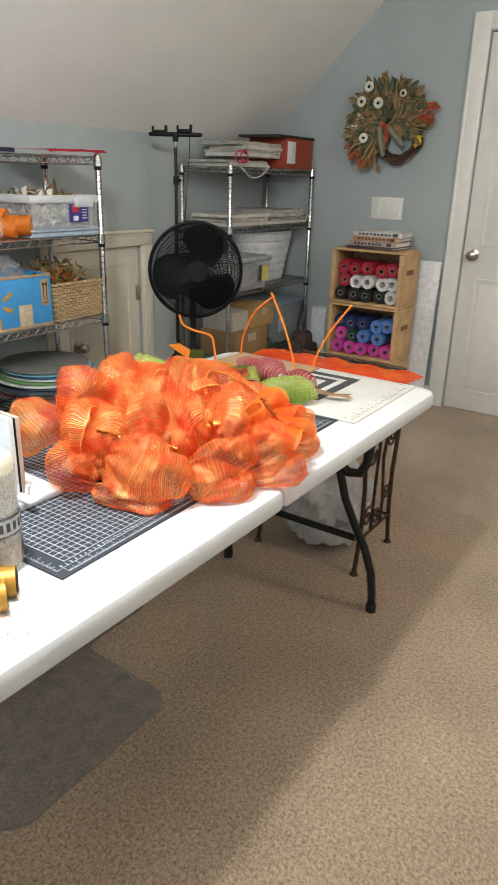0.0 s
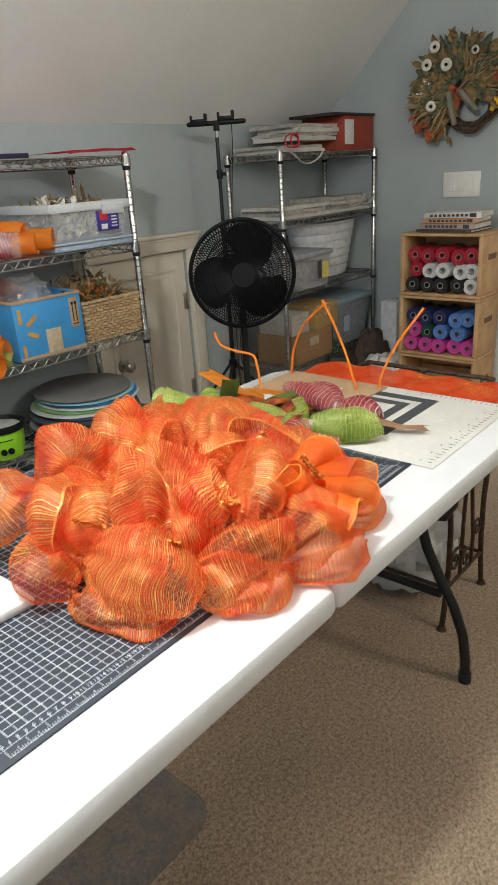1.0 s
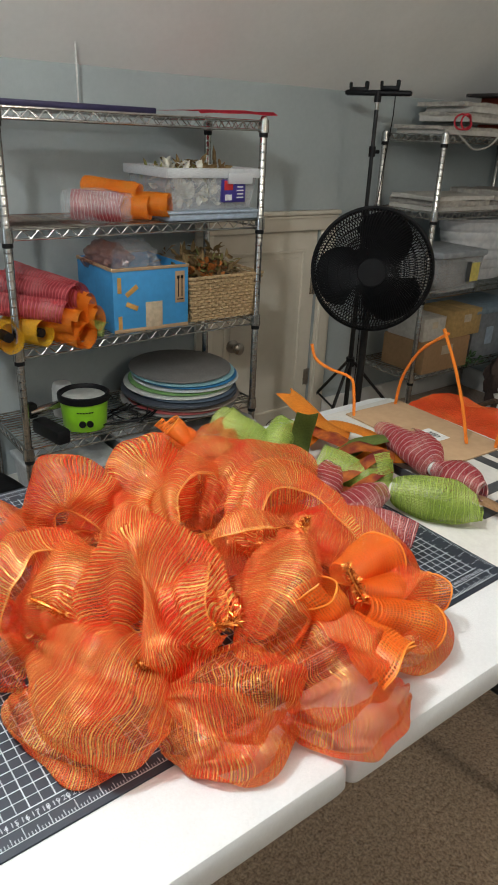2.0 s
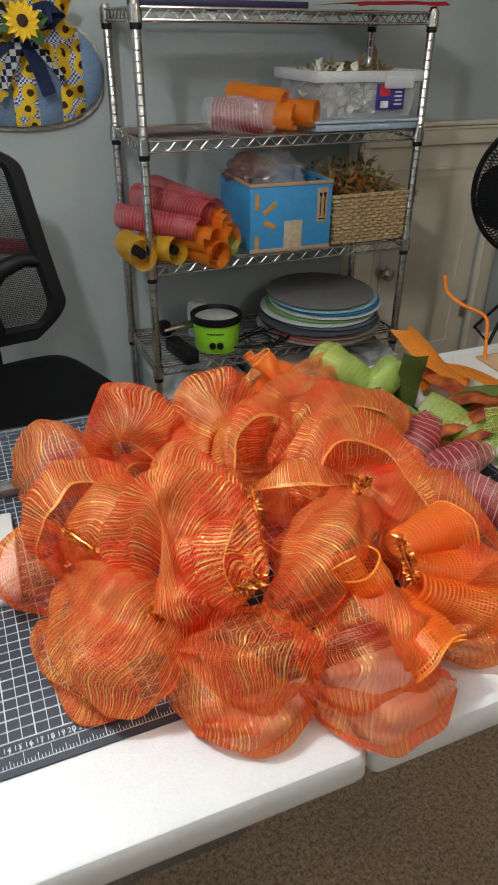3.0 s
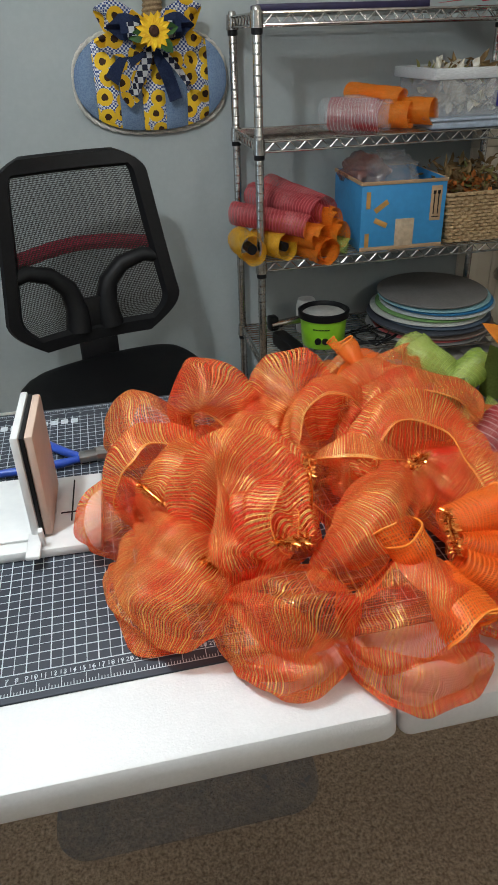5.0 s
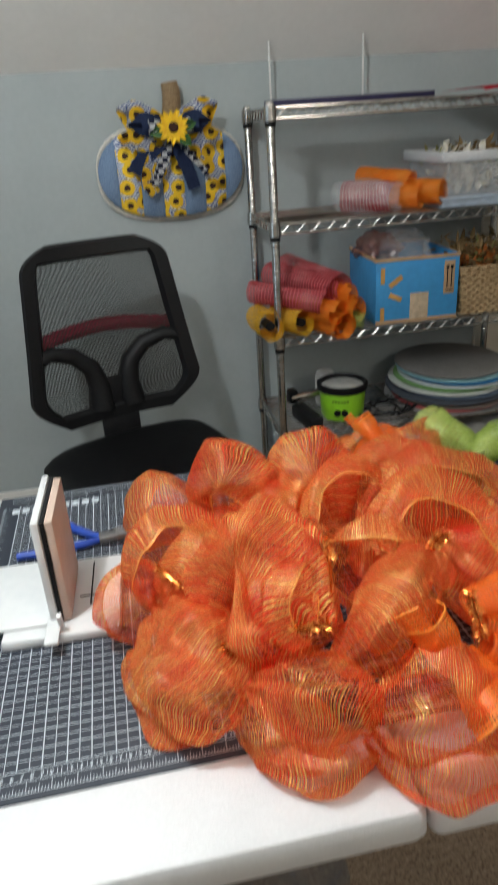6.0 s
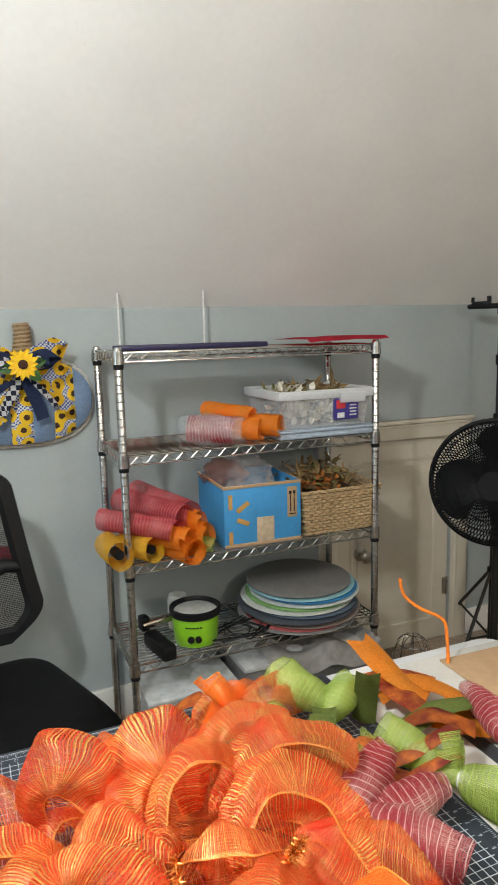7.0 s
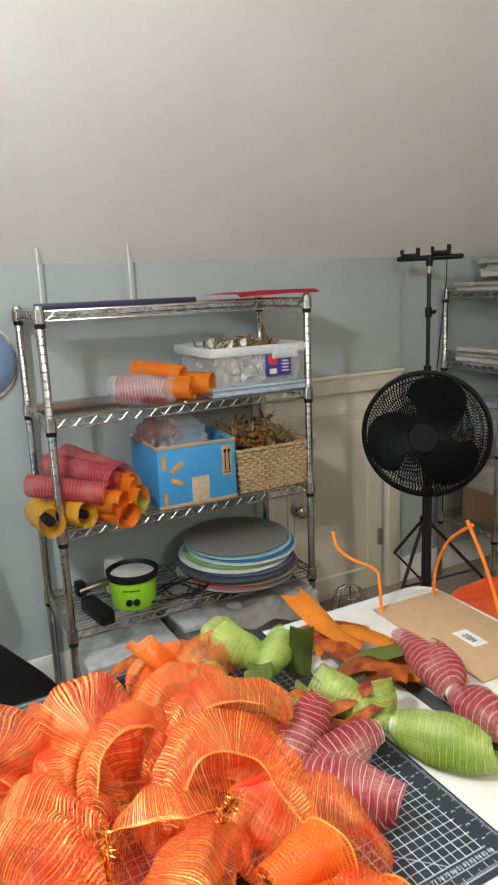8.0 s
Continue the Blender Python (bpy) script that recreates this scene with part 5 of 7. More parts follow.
def pump_lobe(x0, x1):
    def fn(u, v):
        q = x0 + (x1 - x0) * u
        a = 0.235 * (1 - 0)
        hz = 0.142 * math.sqrt(max(0.0, 1 - (abs(q) / 0.2375) ** 2.6))
        z = -hz + 2 * hz * v
        mid = math.sin(math.pi * u) ** 0.5
        r = max(0.0, 1 - (q / 0.245) ** 2 * 0.9 - (z / 0.15) ** 2 * 0.85)
        return Vector((q, -0.012 - 0.055 * math.sqrt(r) - 0.012 * mid * math.sqrt(r), z + 0.004))
    return sheet(BM(), fn, 10, 20)


edges = (-0.2365, -0.175, -0.105, -0.035, 0.035, 0.105, 0.175, 0.2365)
for i in range(7):
    part("panel", pump_lobe(edges[i], edges[i + 1]), DENIM if i % 2 == 0 else SUNPRINT, pump, "striped blue denim panel" if i % 2 == 0 else "sunflower print panel")
bm = BM()
ell = [(0.238 * math.cos(a) * abs(math.cos(a)) ** -0.22 if abs(math.cos(a)) > 1e-6 else 0, 0.146 * math.sin(a) * abs(math.sin(a)) ** -0.2 if abs(math.sin(a)) > 1e-6 else 0) for a in (k * math.tau / 96 + 0.01 for k in range(96))]
for phs in (0, math.pi):
    tube(bm, [(x, -0.012 + 0.0035 * math.cos(k * 1.2 + phs), z + 0.0035 * math.sin(k * 1.2 + phs)) for k, (x, z) in enumerate(ell)], 0.0058, 6, closed=True)
part("rope_rim", bm, ROPE, pump, "white twisted rope rim")
part("backing", box(BM(), (0, -0.006, 0), (0.40, 0.010, 0.22), 0.004), DENIM, pump)
bm = BM()
coil = []
for k in range(9 * 14):
    turn, a = k / 14, k * math.tau / 14
    coil.append(Vector((0.010 + 0.012 * math.sin(turn / 4) + 0.026 * math.cos(a) * (1 - turn * 0.02), -0.035 + 0.022 * math.sin(a), 0.141 + 0.013 * turn)))
tube(bm, coil, 0.0075, 6)
part("stem", bm, JUTE, pump, "jute rope stem")


def bow_strip(pts, w, material, name):
    P = [Vector((p[0] * 1.25, p[1], 0.125 + (p[2] - 0.09) * 1.3)) for p in pts]
    w *= 1.2

    def fn(u, v):
        f = u * (len(P) - 1)
        i = min(int(f), len(P) - 2)
        t = f - i
        a, b, c, d = P[max(i - 1, 0)], P[i], P[i + 1], P[min(i + 2, len(P) - 1)]
        p = 0.5 * ((2 * b) + (c - a) * t + (2 * a - 5 * b + 4 * c - d) * t * t + (3 * b - a - 3 * c + d) * t ** 3)
        dd = (c - b).normalized()
        s = dd.cross(Vector((0, -1, 0.2)))
        s = s.normalized() if s.length > 0.1 else Vector((0, 0, 1))
        ww = w * (0.45 + 0.55 * min(1, u * 3))
        return p + s * (v - 0.5) * ww
    bm = sheet(BM(), fn, 18, 5)
    bmesh.ops.solidify(bm, geom=bm.faces[:], thickness=0.001)
    return part(name, bm, material, pump)


BY = -0.11
for sx in (-1, 1):
    bow_strip([(0, BY, 0.10), (sx * 0.05, BY - 0.03, 0.125), (sx * 0.095, BY - 0.03, 0.135), (sx * 0.10, BY + 0.01, 0.12), (sx * 0.05, BY, 0.105), (0, BY, 0.10)], 0.05, SUNPRINT, "bow_loop")
    bow_strip([(0, BY - 0.01, 0.095), (sx * 0.04, BY - 0.05, 0.11), (sx * 0.075, BY - 0.05, 0.11), (sx * 0.075, BY - 0.02, 0.10), (0, BY - 0.01, 0.095)], 0.042, NAVY, "bow_loop")
    bow_strip([(0, BY - 0.02, 0.09), (sx * 0.03, BY - 0.06, 0.10), (sx * 0.052, BY - 0.06, 0.10), (sx * 0.05, BY - 0.03, 0.095), (0, BY - 0.02, 0.09)], 0.03, GINGHAM, "bow_loop")
    bow_strip([(0, BY - 0.01, 0.08), (sx * 0.06, BY - 0.005, 0.065), (sx * 0.105, BY + 0.0, 0.085), (sx * 0.10, BY + 0.02, 0.065)], 0.045, SUNPRINT, "bow_loop")
bow_strip([(0, BY, 0.085), (-0.035, BY - 0.01, 0.055), (-0.08, BY, 0.025), (-0.10, BY, 0.0)], 0.035, NAVY, "bow_tail")
bow_strip([(0, BY - 0.005, 0.085), (-0.012, BY - 0.012, 0.045), (-0.035, BY - 0.005, 0.0), (-0.055, BY, -0.03)], 0.026, GINGHAM, "bow_tail")
bow_strip([(0.005, BY, 0.085), (0.02, BY - 0.01, 0.04), (0.04, BY, -0.01), (0.05, BY, -0.045)], 0.034, NAVY, "bow_tail")
bow_strip([(0.01, BY, 0.085), (0.04, BY - 0.01, 0.05), (0.075, BY, 0.01), (0.09, BY, -0.01)], 0.028, GINGHAM, "bow_tail")
bow_strip([(-0.01, BY, 0.08), (-0.05, BY - 0.008, 0.03), (-0.07, BY, -0.02), (-0.05, BY, -0.05)], 0.03, SUNPRINT, "bow_tail")
bow_strip([(0.01, BY, 0.08), (0.06, BY - 0.008, 0.05), (0.10, BY, 0.0), (0.11, BY, -0.03)], 0.03, SUNPRINT, "bow_tail")
YEL = mat("yellow_silk_petal", (0.88, 0.58, 0.01), 0.7, scale=70, color2=(0.80, 0.45, 0.01))
LEAFG = mat("green_silk_leaf", (0.05, 0.14, 0.03), 0.7, scale=60, color2=(0.03, 0.09, 0.02))


def leaf_bm(bm, base, d, up, length, w):
    d, up = Vector(d).normalized(), Vector(up).normalized()
    s = d.cross(up).normalized()
    b = Vector(base)
    mid = [bm.verts.new(b + d * length * t + up * (-0.15 * length * t * t)) for t in (0, 0.3, 0.65, 1)]
    lf = [bm.verts.new(b + d * length * t + s * w * k + up * 0.1 * w) for t, k in ((0.3, 0.5), (0.65, 0.42))]
    rt = [bm.verts.new(b + d * length * t - s * w * k + up * 0.1 * w) for t, k in ((0.3, 0.5), (0.65, 0.42))]
    for a in (lf, rt):
        bm.faces.new((mid[0], mid[1], a[0]))
        bm.faces.new((mid[1], mid[2], a[1], a[0]))
        bm.faces.new((mid[2], mid[3], a[1]))
    return bm


flo = part("sunflower", lathe(BM(), [(0, 0.006), (0.008, 0.008), (0.014, 0.004), (0.015, 0)], 18, pose(0.006, BY - 0.075, 0.132, 90, 0, 0)), mat("sunflower_centre", (0.06, 0.02, 0.01), 0.9, scale=300, bump=0.6), pump)
for k in range(15):
    a = k * math.tau / 15
    part("petal", leaf_bm(BM(), (0.006 + 0.011 * math.cos(a), BY - 0.072, 0.132 + 0.011 * math.sin(a)), (math.cos(a), -0.1, math.sin(a)), (0, -1, 0), 0.036 + 0.006 * (k % 2), 0.018), YEL, flo)
for d in ((-1, 0, -0.25), (0.75, 0, -0.8), (0.9, 0, 0.1)):
    part("leaf", leaf_bm(BM(), (0.006 + d[0] * 0.02, BY - 0.066, 0.132 + d[2] * 0.02), d, (0, -1, 0), 0.055, 0.035), LEAFG, flo)

# ---- pedestal fan ----
FANBLACK = mat("black_fan_plastic", (0.007, 0.007, 0.008), 0.55, scale=60, spec=0.18)
FX, FY, FZ = 4.338, 3.608, 0.925
fan = thing("pedestal_fan", (FX, FY, 0), 0, "black pedestal fan with a round wire guard, at rest", "fan")
FM = Matrix.Translation((0, 0, FZ)) @ Matrix.Rotation(radians(-47), 4, "Z") @ Matrix.Rotation(radians(90 - 4), 4, "X")   # local z points out of the fan's front
R_ = 0.202


def guard(sign, depth, label):
    bm = BM()
    prof = [(0.045, depth), (0.10, depth * 0.96), (0.16, depth * 0.78), (0.195, depth * 0.45), (R_ - 0.004, 0.0)]
    for r, z in ((0.075, depth * 0.985), (0.115, depth * 0.93), (0.15, depth * 0.83), (0.18, depth * 0.64)):
        tube(bm, [FM @ Vector((r * math.cos(k * math.tau / 40), r * math.sin(k * math.tau / 40), z * sign)) for k in range(40)], 0.0013, 4, closed=True)
    cage = part("guard", bm, FANBLACK, fan, label)
    for k in range(110):
        a = k * math.tau / 110
        tw = 0.45 * sign
        part("wire", tube(BM(), [FM @ Vector((r * math.cos(a + tw * (1 - r / R_)), r * math.sin(a + tw * (1 - r / R_)), z * sign)) for r, z in prof], 0.0018, 4, caps=False), FANBLACK, cage)


guard(1, 0.075, "front wire guard")
guard(-1, 0.085, "rear wire guard")
part("guard_rim", tube(BM(), [FM @ Vector((R_ * math.cos(k * math.tau / 56), R_ * math.sin(k * math.tau / 56), 0)) for k in range(56)], 0.0085, 8, closed=True), FANBLACK, fan)
part("badge", lathe(BM(), [(0, 0.080), (0.046, 0.080), (0.05, 0.074), (0.05, 0.068)], 30, FM), FANBLACK, fan)
hub = part("hub", lathe(BM(), [(0, 0.045), (0.03, 0.045), (0.04, 0.03), (0.04, -0.03), (0, -0.03)], 26, FM), FANBLACK, fan)


def blade(a0):
    def fn(u, v):
        r = 0.035 + 0.158 * u
        a = a0 + (v - 0.5) * (1.75 - 0.30 * u) + 0.35 * u
        w = 1 - 0.25 * (abs(2 * v - 1) ** 3) * u
        return FM @ Vector((r * w * math.cos(a), r * w * math.sin(a), 0.028 * (2 * v - 1) * (0.6 + 0.4 * u)))
    bm = sheet(BM(), fn, 10, 10)
    bmesh.ops.solidify(bm, geom=bm.faces[:], thickness=0.003)
    return bm


for k in range(3):
    part("blade", blade(k * math.tau / 3 + 0.95), FANBLACK, fan)
part("motor", lathe(BM(), [(0, -0.20), (0.04, -0.195), (0.06, -0.17), (0.065, -0.10), (0.05, -0.085), (0, -0.085)], 26, FM), FANBLACK, fan)
back = FM @ Vector((0, 0, -0.18))
part("neck", tube(BM(), [(back.x, back.y, FZ - 0.02), (back.x, back.y, FZ - 0.16)], [0.03, 0.022], 14), FANBLACK, fan)
part("pole", tube(BM(), [(back.x, back.y, FZ - 0.15), (back.x, back.y, 0.02)], 0.0145, 14), BLACKM, fan)
part("base", lathe(BM(), [(0, 0), (0.20, 0), (0.20, 0.012), (0.17, 0.026), (0.04, 0.04), (0.02, 0.06), (0, 0.06)], 40, Matrix.Translation((back.x, back.y, 0))), BLACK, fan)

# ---- light stand with a phone bar ----
LX, LY = 4.795, 4.10
stand = thing("light_stand", (LX, LY, 0), 0, "black tripod light stand topped with a double phone mount", "tripod")
part("pole", tube(BM(), [(0, 0, 0.06), (0, 0, 1.05)], 0.011, 12), BLACKM, stand)
part("pole", tube(BM(), [(0, 0, 1.05), (0, 0, 1.445)], 0.0085, 12), BLACKM, stand)
part("collar", tube(BM(), [(0, 0, 1.03), (0, 0, 1.07)], 0.016, 12), BLACK, stand)
part("collar", tube(BM(), [(0, 0, 1.27), (0, 0, 1.31)], 0.014, 12), BLACK, stand)
part("knob", tube(BM(), [(0.016, 0, 1.29), (0.036, 0, 1.29)], 0.008, 10), BLACK, stand)
part("spigot", tube(BM(), [(0, 0, 1.445), (0, 0, 1.475)], 0.008, 12), NICKEL, stand, "bare metal spigot")
part("collar", tube(BM(), [(0, 0, 0.37), (0, 0, 0.41)], 0.02, 12), BLACK, stand)
for k in range(3):
    a = radians(205 + 120 * k)
    d = Vector((math.cos(a), math.sin(a), 0))
    leg = part("leg", tube(BM(), [d * 0.015 + Vector((0, 0, 0.39)), d * 0.36 + Vector((0, 0, 0.012))], 0.0075, 8), BLACKM, stand)
    part("strut", tube(BM(), [Vector((0, 0, 0.10)), d * 0.22 + Vector((0, 0, 0.165))], 0.005, 8), BLACKM, leg)
    part("foot", tube(BM(), [d * 0.345 + Vector((0, 0, 0.025)), d * 0.368 + Vector((0, 0, 0.0))], 0.011, 8), RUBBER, leg)
bd = Vector((0.50, -0.86, 0)).normalized()
hd = Vector((0, 0, 1.505))
bar = part("bar", tube(BM(), [hd - bd * 0.135, hd - bd * 0.125, hd + bd * 0.125, hd + bd * 0.135], [0.007, 0.011, 0.011, 0.007], 10), BLACK, stand)
part("joint", tube(BM(), [(0, 0, 1.472), (0, 0, 1.51)], 0.014, 12), BLACK, stand)
for k, dz in ((-0.08, 0.02), (0.045, 0.03)):
    c = hd + bd * k
    mm = Matrix.Translation(c + Vector((0, 0, dz * 0.6))) @ Matrix.Rotation(math.atan2(bd.y, bd.x), 4, "Z")
    cl = part("clamp", box(BM(), (0, 0, 0), (0.075, 0.02, 0.016), 0.004, mm), BLACK, stand)
    part("jaw", box(BM(), (-0.033, -0.004, 0.014), (0.008, 0.026, 0.022), 0.003, mm), BLACK, cl)
    part("jaw", box(BM(), (0.033, -0.004, 0.016), (0.012, 0.026, 0.026), 0.003, mm), BLACK, cl)
cab = hd + bd * 0.07
part("cable", tube(BM(), [cab, cab + Vector((0.0, 0, -0.08)), cab + Vector((-0.015, 0.01, -0.3)), cab + Vector((-0.03, 0.02, -0.52)), cab + Vector((-0.03, 0.03, -0.9)), cab + Vector((-0.02, 0.03, -1.46))], 0.0022, 6), BLACK, stand, "thin black cable")


def wire_cloche(at, r, h):
    """A domed cage of bright wire: ribs from a foot ring to a top knot."""
    ob = thing("wire_cloche", at, 15, "small domed bright wire cage on the floor", "wire cage")
    for k in range(10):
        a = k * math.tau / 10
        part("rib", tube(BM(), [(r * math.cos(q) ** 0.6 * math.cos(a), r * math.cos(q) ** 0.6 * math.sin(a), h * math.sin(q)) for q in [j * 1.5 / 10 for j in range(11)]], 0.0022, 6), CHROME, ob)
    for q in (0.02, 0.5, 0.95):
        part("hoop", tube(BM(), [(r * math.cos(q) ** 0.6 * math.cos(j * math.tau / 36), r * math.cos(q) ** 0.6 * math.sin(j * math.tau / 36), h * math.sin(q) + 0.0025) for j in range(36)], 0.0025, 6, closed=True), CHROME, ob)
    return ob


wire_cloche((4.39, 4.10, 0), 0.085, 0.185)


# ---- contents of the first wire shelf ----
def on(tier):
    return TIERS[tier] + 0.0025


PLAST = film_mat("clear_polythene", (0.75, 0.75, 0.76), 0.22, 0.15)
TOTE = film_mat("frosted_tote_plastic", (0.72, 0.74, 0.76), 0.25, 0.2)
bd_ = thing("dark_board", (3.46, 4.03, TIERS[0] + 0.004), 0, "long dark navy board lying on the top shelf", "board")
part("board", box(BM(), (0, -0.02, 0.008), (0.485, 0.10, 0.016), 0.003), mat("navy_board", (0.025, 0.02, 0.07), 0.5, scale=40), bd_)


def felt(u, v):
    x, y = 0.05 + u * 0.305, v * 0.30
    return Vector((x - 0.01, y, 0.006 + 0.003 * math.sin(u * 4 + 0.5) * (1 - v * 0.4) + 0.012 * u + 0.001 * math.sin(u * 13 + v * 4) - (0.01 if v < 0.02 else 0)))


bm = sheet(BM(), felt, 24, 12)
bmesh.ops.solidify(bm, geom=bm.faces[:], thickness=0.010)
solo("felt_sheet", bm, mat("red_felt", (0.72, 0.02, 0.055), 0.95, scale=180, color2=(0.52, 0.01, 0.035), bump=0.2), "folded bright red felt sheet on the top shelf", "fabric", m=pose(3.800, 3.925, TIERS[0] + 0.014))
for x, h in ((3.290, 0.190), (3.598, 0.222)):
    solo("foam_strip", box(BM(), (0, 0, h / 2), (0.006, 0.004, h), 0.001), mat("white_foam_strip", (0.80, 0.79, 0.76), 0.7, scale=60), "thin white strip standing upright against the wall", "strip",
         group="white strips behind the shelf", m=pose(x, 4.285, TIERS[0] + 0.003, 0.5, 0, 0))


def mesh_roll(at, d, r, length, material, label, seed, core=0.75, name="mesh_roll"):
    """A roll of deco mesh: several wound layers with an open middle, lying along d from at."""
    b = Vector(at)
    d = Vector(d).normalized()
    ob = thing(name, at, 0, label, "mesh roll", "rolls of deco mesh")
    bm = roll((0, 0, 0), d * length, r, seed, turns=1.5, r0=1.0, nu=60, nv=14, wob=0.0025, su=2.4 * math.tau * r)
    part("mesh", bm, material, ob)
    return ob


z2, z3, z4 = on(1), on(2), on(3)
bag = mesh_roll((3.455, 4.05, z2 + 0.05), (0.85, -0.55, -0.02), 0.045, 0.15, MAROON_MESH, "roll of maroon mesh in a clear plastic bag", 201)


def bag_fn(u, v):
    a = u * math.tau
    r = 0.052 * (0.75 + 0.25 * math.sin(math.pi * v) ** 0.5) * (1 + 0.10 * math.sin(5 * a + 4 * v) + 0.08 * math.sin(9 * v + 2 * a))
    d = Vector((0.85, -0.55, -0.02)).normalized()
    e1 = d.cross(Vector((0, 0, 1))).normalized()
    e2 = e1.cross(d)
    return d * (-0.03 + 0.21 * v) + e1 * math.cos(a) * r + e2 * (math.sin(a) * r * 0.95)


part("bag", sheet(BM(), bag_fn, 40, 24), PLAST, bag, "crumpled clear plastic bag", angle=20)
mesh_roll((3.53, 4.12, z2 + 0.045), (0.62, -0.75, 0), 0.036, 0.21, ORANGE_ROLL, "roll of orange mesh lying on the shelf", 202)
mesh_roll((3.60, 4.14, z2 + 0.052), (0.58, -0.80, 0), 0.040, 0.23, ORANGE_ROLL, "roll of orange mesh lying on the shelf", 203)
mesh_roll((3.55, 4.16, z2 + 0.098), (0.50, -0.80, -0.05), 0.030, 0.19, ORANGE_ROLL, "roll of orange mesh lying on other rolls", 204)

tray = thing("shallow_tray", (3.92, 4.09, z2), 0, "pale blue shallow plastic tray under a clear bin", "tray")
part("body", box(BM(), (0, 0, 0.012), (0.37, 0.29, 0.024), 0.008), mat("pale_blue_plastic", (0.42, 0.50, 0.60), 0.4, scale=50), tray)
part("rim", box(BM(), (0, 0, 0.027), (0.385, 0.305, 0.008), 0.003), MATS["pale_blue_plastic"], tray)
tote = thing("storage_bin", (3.913, 4.09, z2 + 0.032), 0, "clear plastic bin filled with white silk flowers", "bin")
tote.scale = (0.90, 0.95, 1.0)


def open_box(w0, d0, w1, d1, h, t=0.003):
    """Open-topped tapered box with wall thickness."""
    bm = BM()
    def ring(w, d, z):
        return [bm.verts.new((sx * w / 2, sy * d / 2, z)) for sx, sy in ((-1, -1), (1, -1), (1, 1), (-1, 1))]
    R = [ring(w0, d0, 0), ring(w1, d1, h), ring(w1 - 2 * t, d1 - 2 * t, h), ring(w0 - 2 * t, d0 - 2 * t, t)]
    for A, B in zip(R, R[1:]):
        for k in range(4):
            bm.faces.new((A[k], A[(k + 1) % 4], B[(k + 1) % 4], B[k]))
    bm.faces.new(R[0][::-1])
    bm.faces.new(R[-1])
    return bm


part("body", open_box(0.345, 0.27, 0.375, 0.30, 0.105), TOTE, tote, smooth=False)
bm = BM()
for c, s in (((0, -0.152, 0.115), (0.41, 0.018, 0.030)), ((0, 0.152, 0.115), (0.41, 0.018, 0.030)), ((-0.198, 0, 0.115), (0.018, 0.30, 0.030)), ((0.198, 0, 0.115), (0.018, 0.30, 0.030))):
    box(bm, c, s, 0.004)
part("rim", bm, film_mat("frosted_rim", (0.78, 0.80, 0.82), 0.6, 0.3), tote, "frosted plastic rim")
part("latch", box(BM(), (0.10, -0.166, 0.10), (0.11, 0.012, 0.035), 0.004), film_mat("frosted_rim", (0.78, 0.80, 0.82), 0.6, 0.3), tote)
crd = part("pack", box(BM(), (0.08, -0.150, 0.060), (0.10, 0.02, 0.07), 0.002), mat("purple_pack", (0.05, 0.035, 0.26), 0.5, scale=50), tote, "purple and red product pack")
bm = BM()
for c, s in (((0.052, -0.161, 0.078), (0.038, 0.002, 0.03)),):
    box(bm, c, s)
part("label", bm, mat("red_print", (0.60, 0.03, 0.03), 0.5, scale=50), crd, "red printed label")
bm = BM()
for k in range(5):
    box(bm, (0.105, -0.161, 0.040 + k * 0.011), (0.03 - 0.004 * (k % 2), 0.002, 0.004))
box(bm, (0.052, -0.1612, 0.04), (0.03, 0.002, 0.018))
part("bars", bm, MATS["white_paper"], crd)
SILK = mat("white_silk_petals", (0.80, 0.78, 0.70), 0.8, scale=60, color2=(0.66, 0.60, 0.45))
MOSS = mat("dried_moss", (0.22, 0.24, 0.07), 0.95, scale=70, color2=(0.34, 0.28, 0.10))
BRONZE = mat("dried_bronze_leaves", (0.17, 0.10, 0.04), 0.85, scale=50, color2=(0.30, 0.20, 0.08))
RUST = mat("rust_berries", (0.50, 0.16, 0.02), 0.7, scale=80, color2=(0.36, 0.10, 0.02))


def tuft(bm, c, spread, n, length, w, seed, up=0.4):
    """A heap of small bent leaves."""
    rnd = random.Random(seed)
    for _ in range(n):
        p = Vector(c) + Vector((rnd.uniform(-1, 1) * spread[0], rnd.uniform(-1, 1) * spread[1], rnd.uniform(0, 1) * spread[2]))
        d = Vector((rnd.gauss(0, 1), rnd.gauss(0, 1), rnd.gauss(up, 0.7))).normalized()
        leaf_bm(bm, p, d, d.orthogonal() + Vector((0, 0, 0.3)), length * rnd.uniform(0.6, 1.2), w * rnd.uniform(0.6, 1.2))
    return bm


part("flower_filling", tuft(BM(), (-0.06, -0.04, 0.02), (0.10, 0.09, 0.05), 70, 0.05, 0.025, 3), SILK, tote, "white silk flowers")
part("flower_filling", tuft(BM(), (-0.10, -0.03, 0.10), (0.06, 0.08, 0.03), 40, 0.045, 0.022, 4), SILK, tote, "white silk flowers")
part("moss_filling", tuft(BM(), (-0.05, 0.0, 0.10), (0.13, 0.10, 0.02), 90, 0.035, 0.012, 5), MOSS, tote, "dried green moss")
part("leaf_filling", tuft(BM(), (0.05, 0.05, 0.10), (0.11, 0.08, 0.03), 60, 0.06, 0.018, 6), BRONZE, tote, "dried leaves")

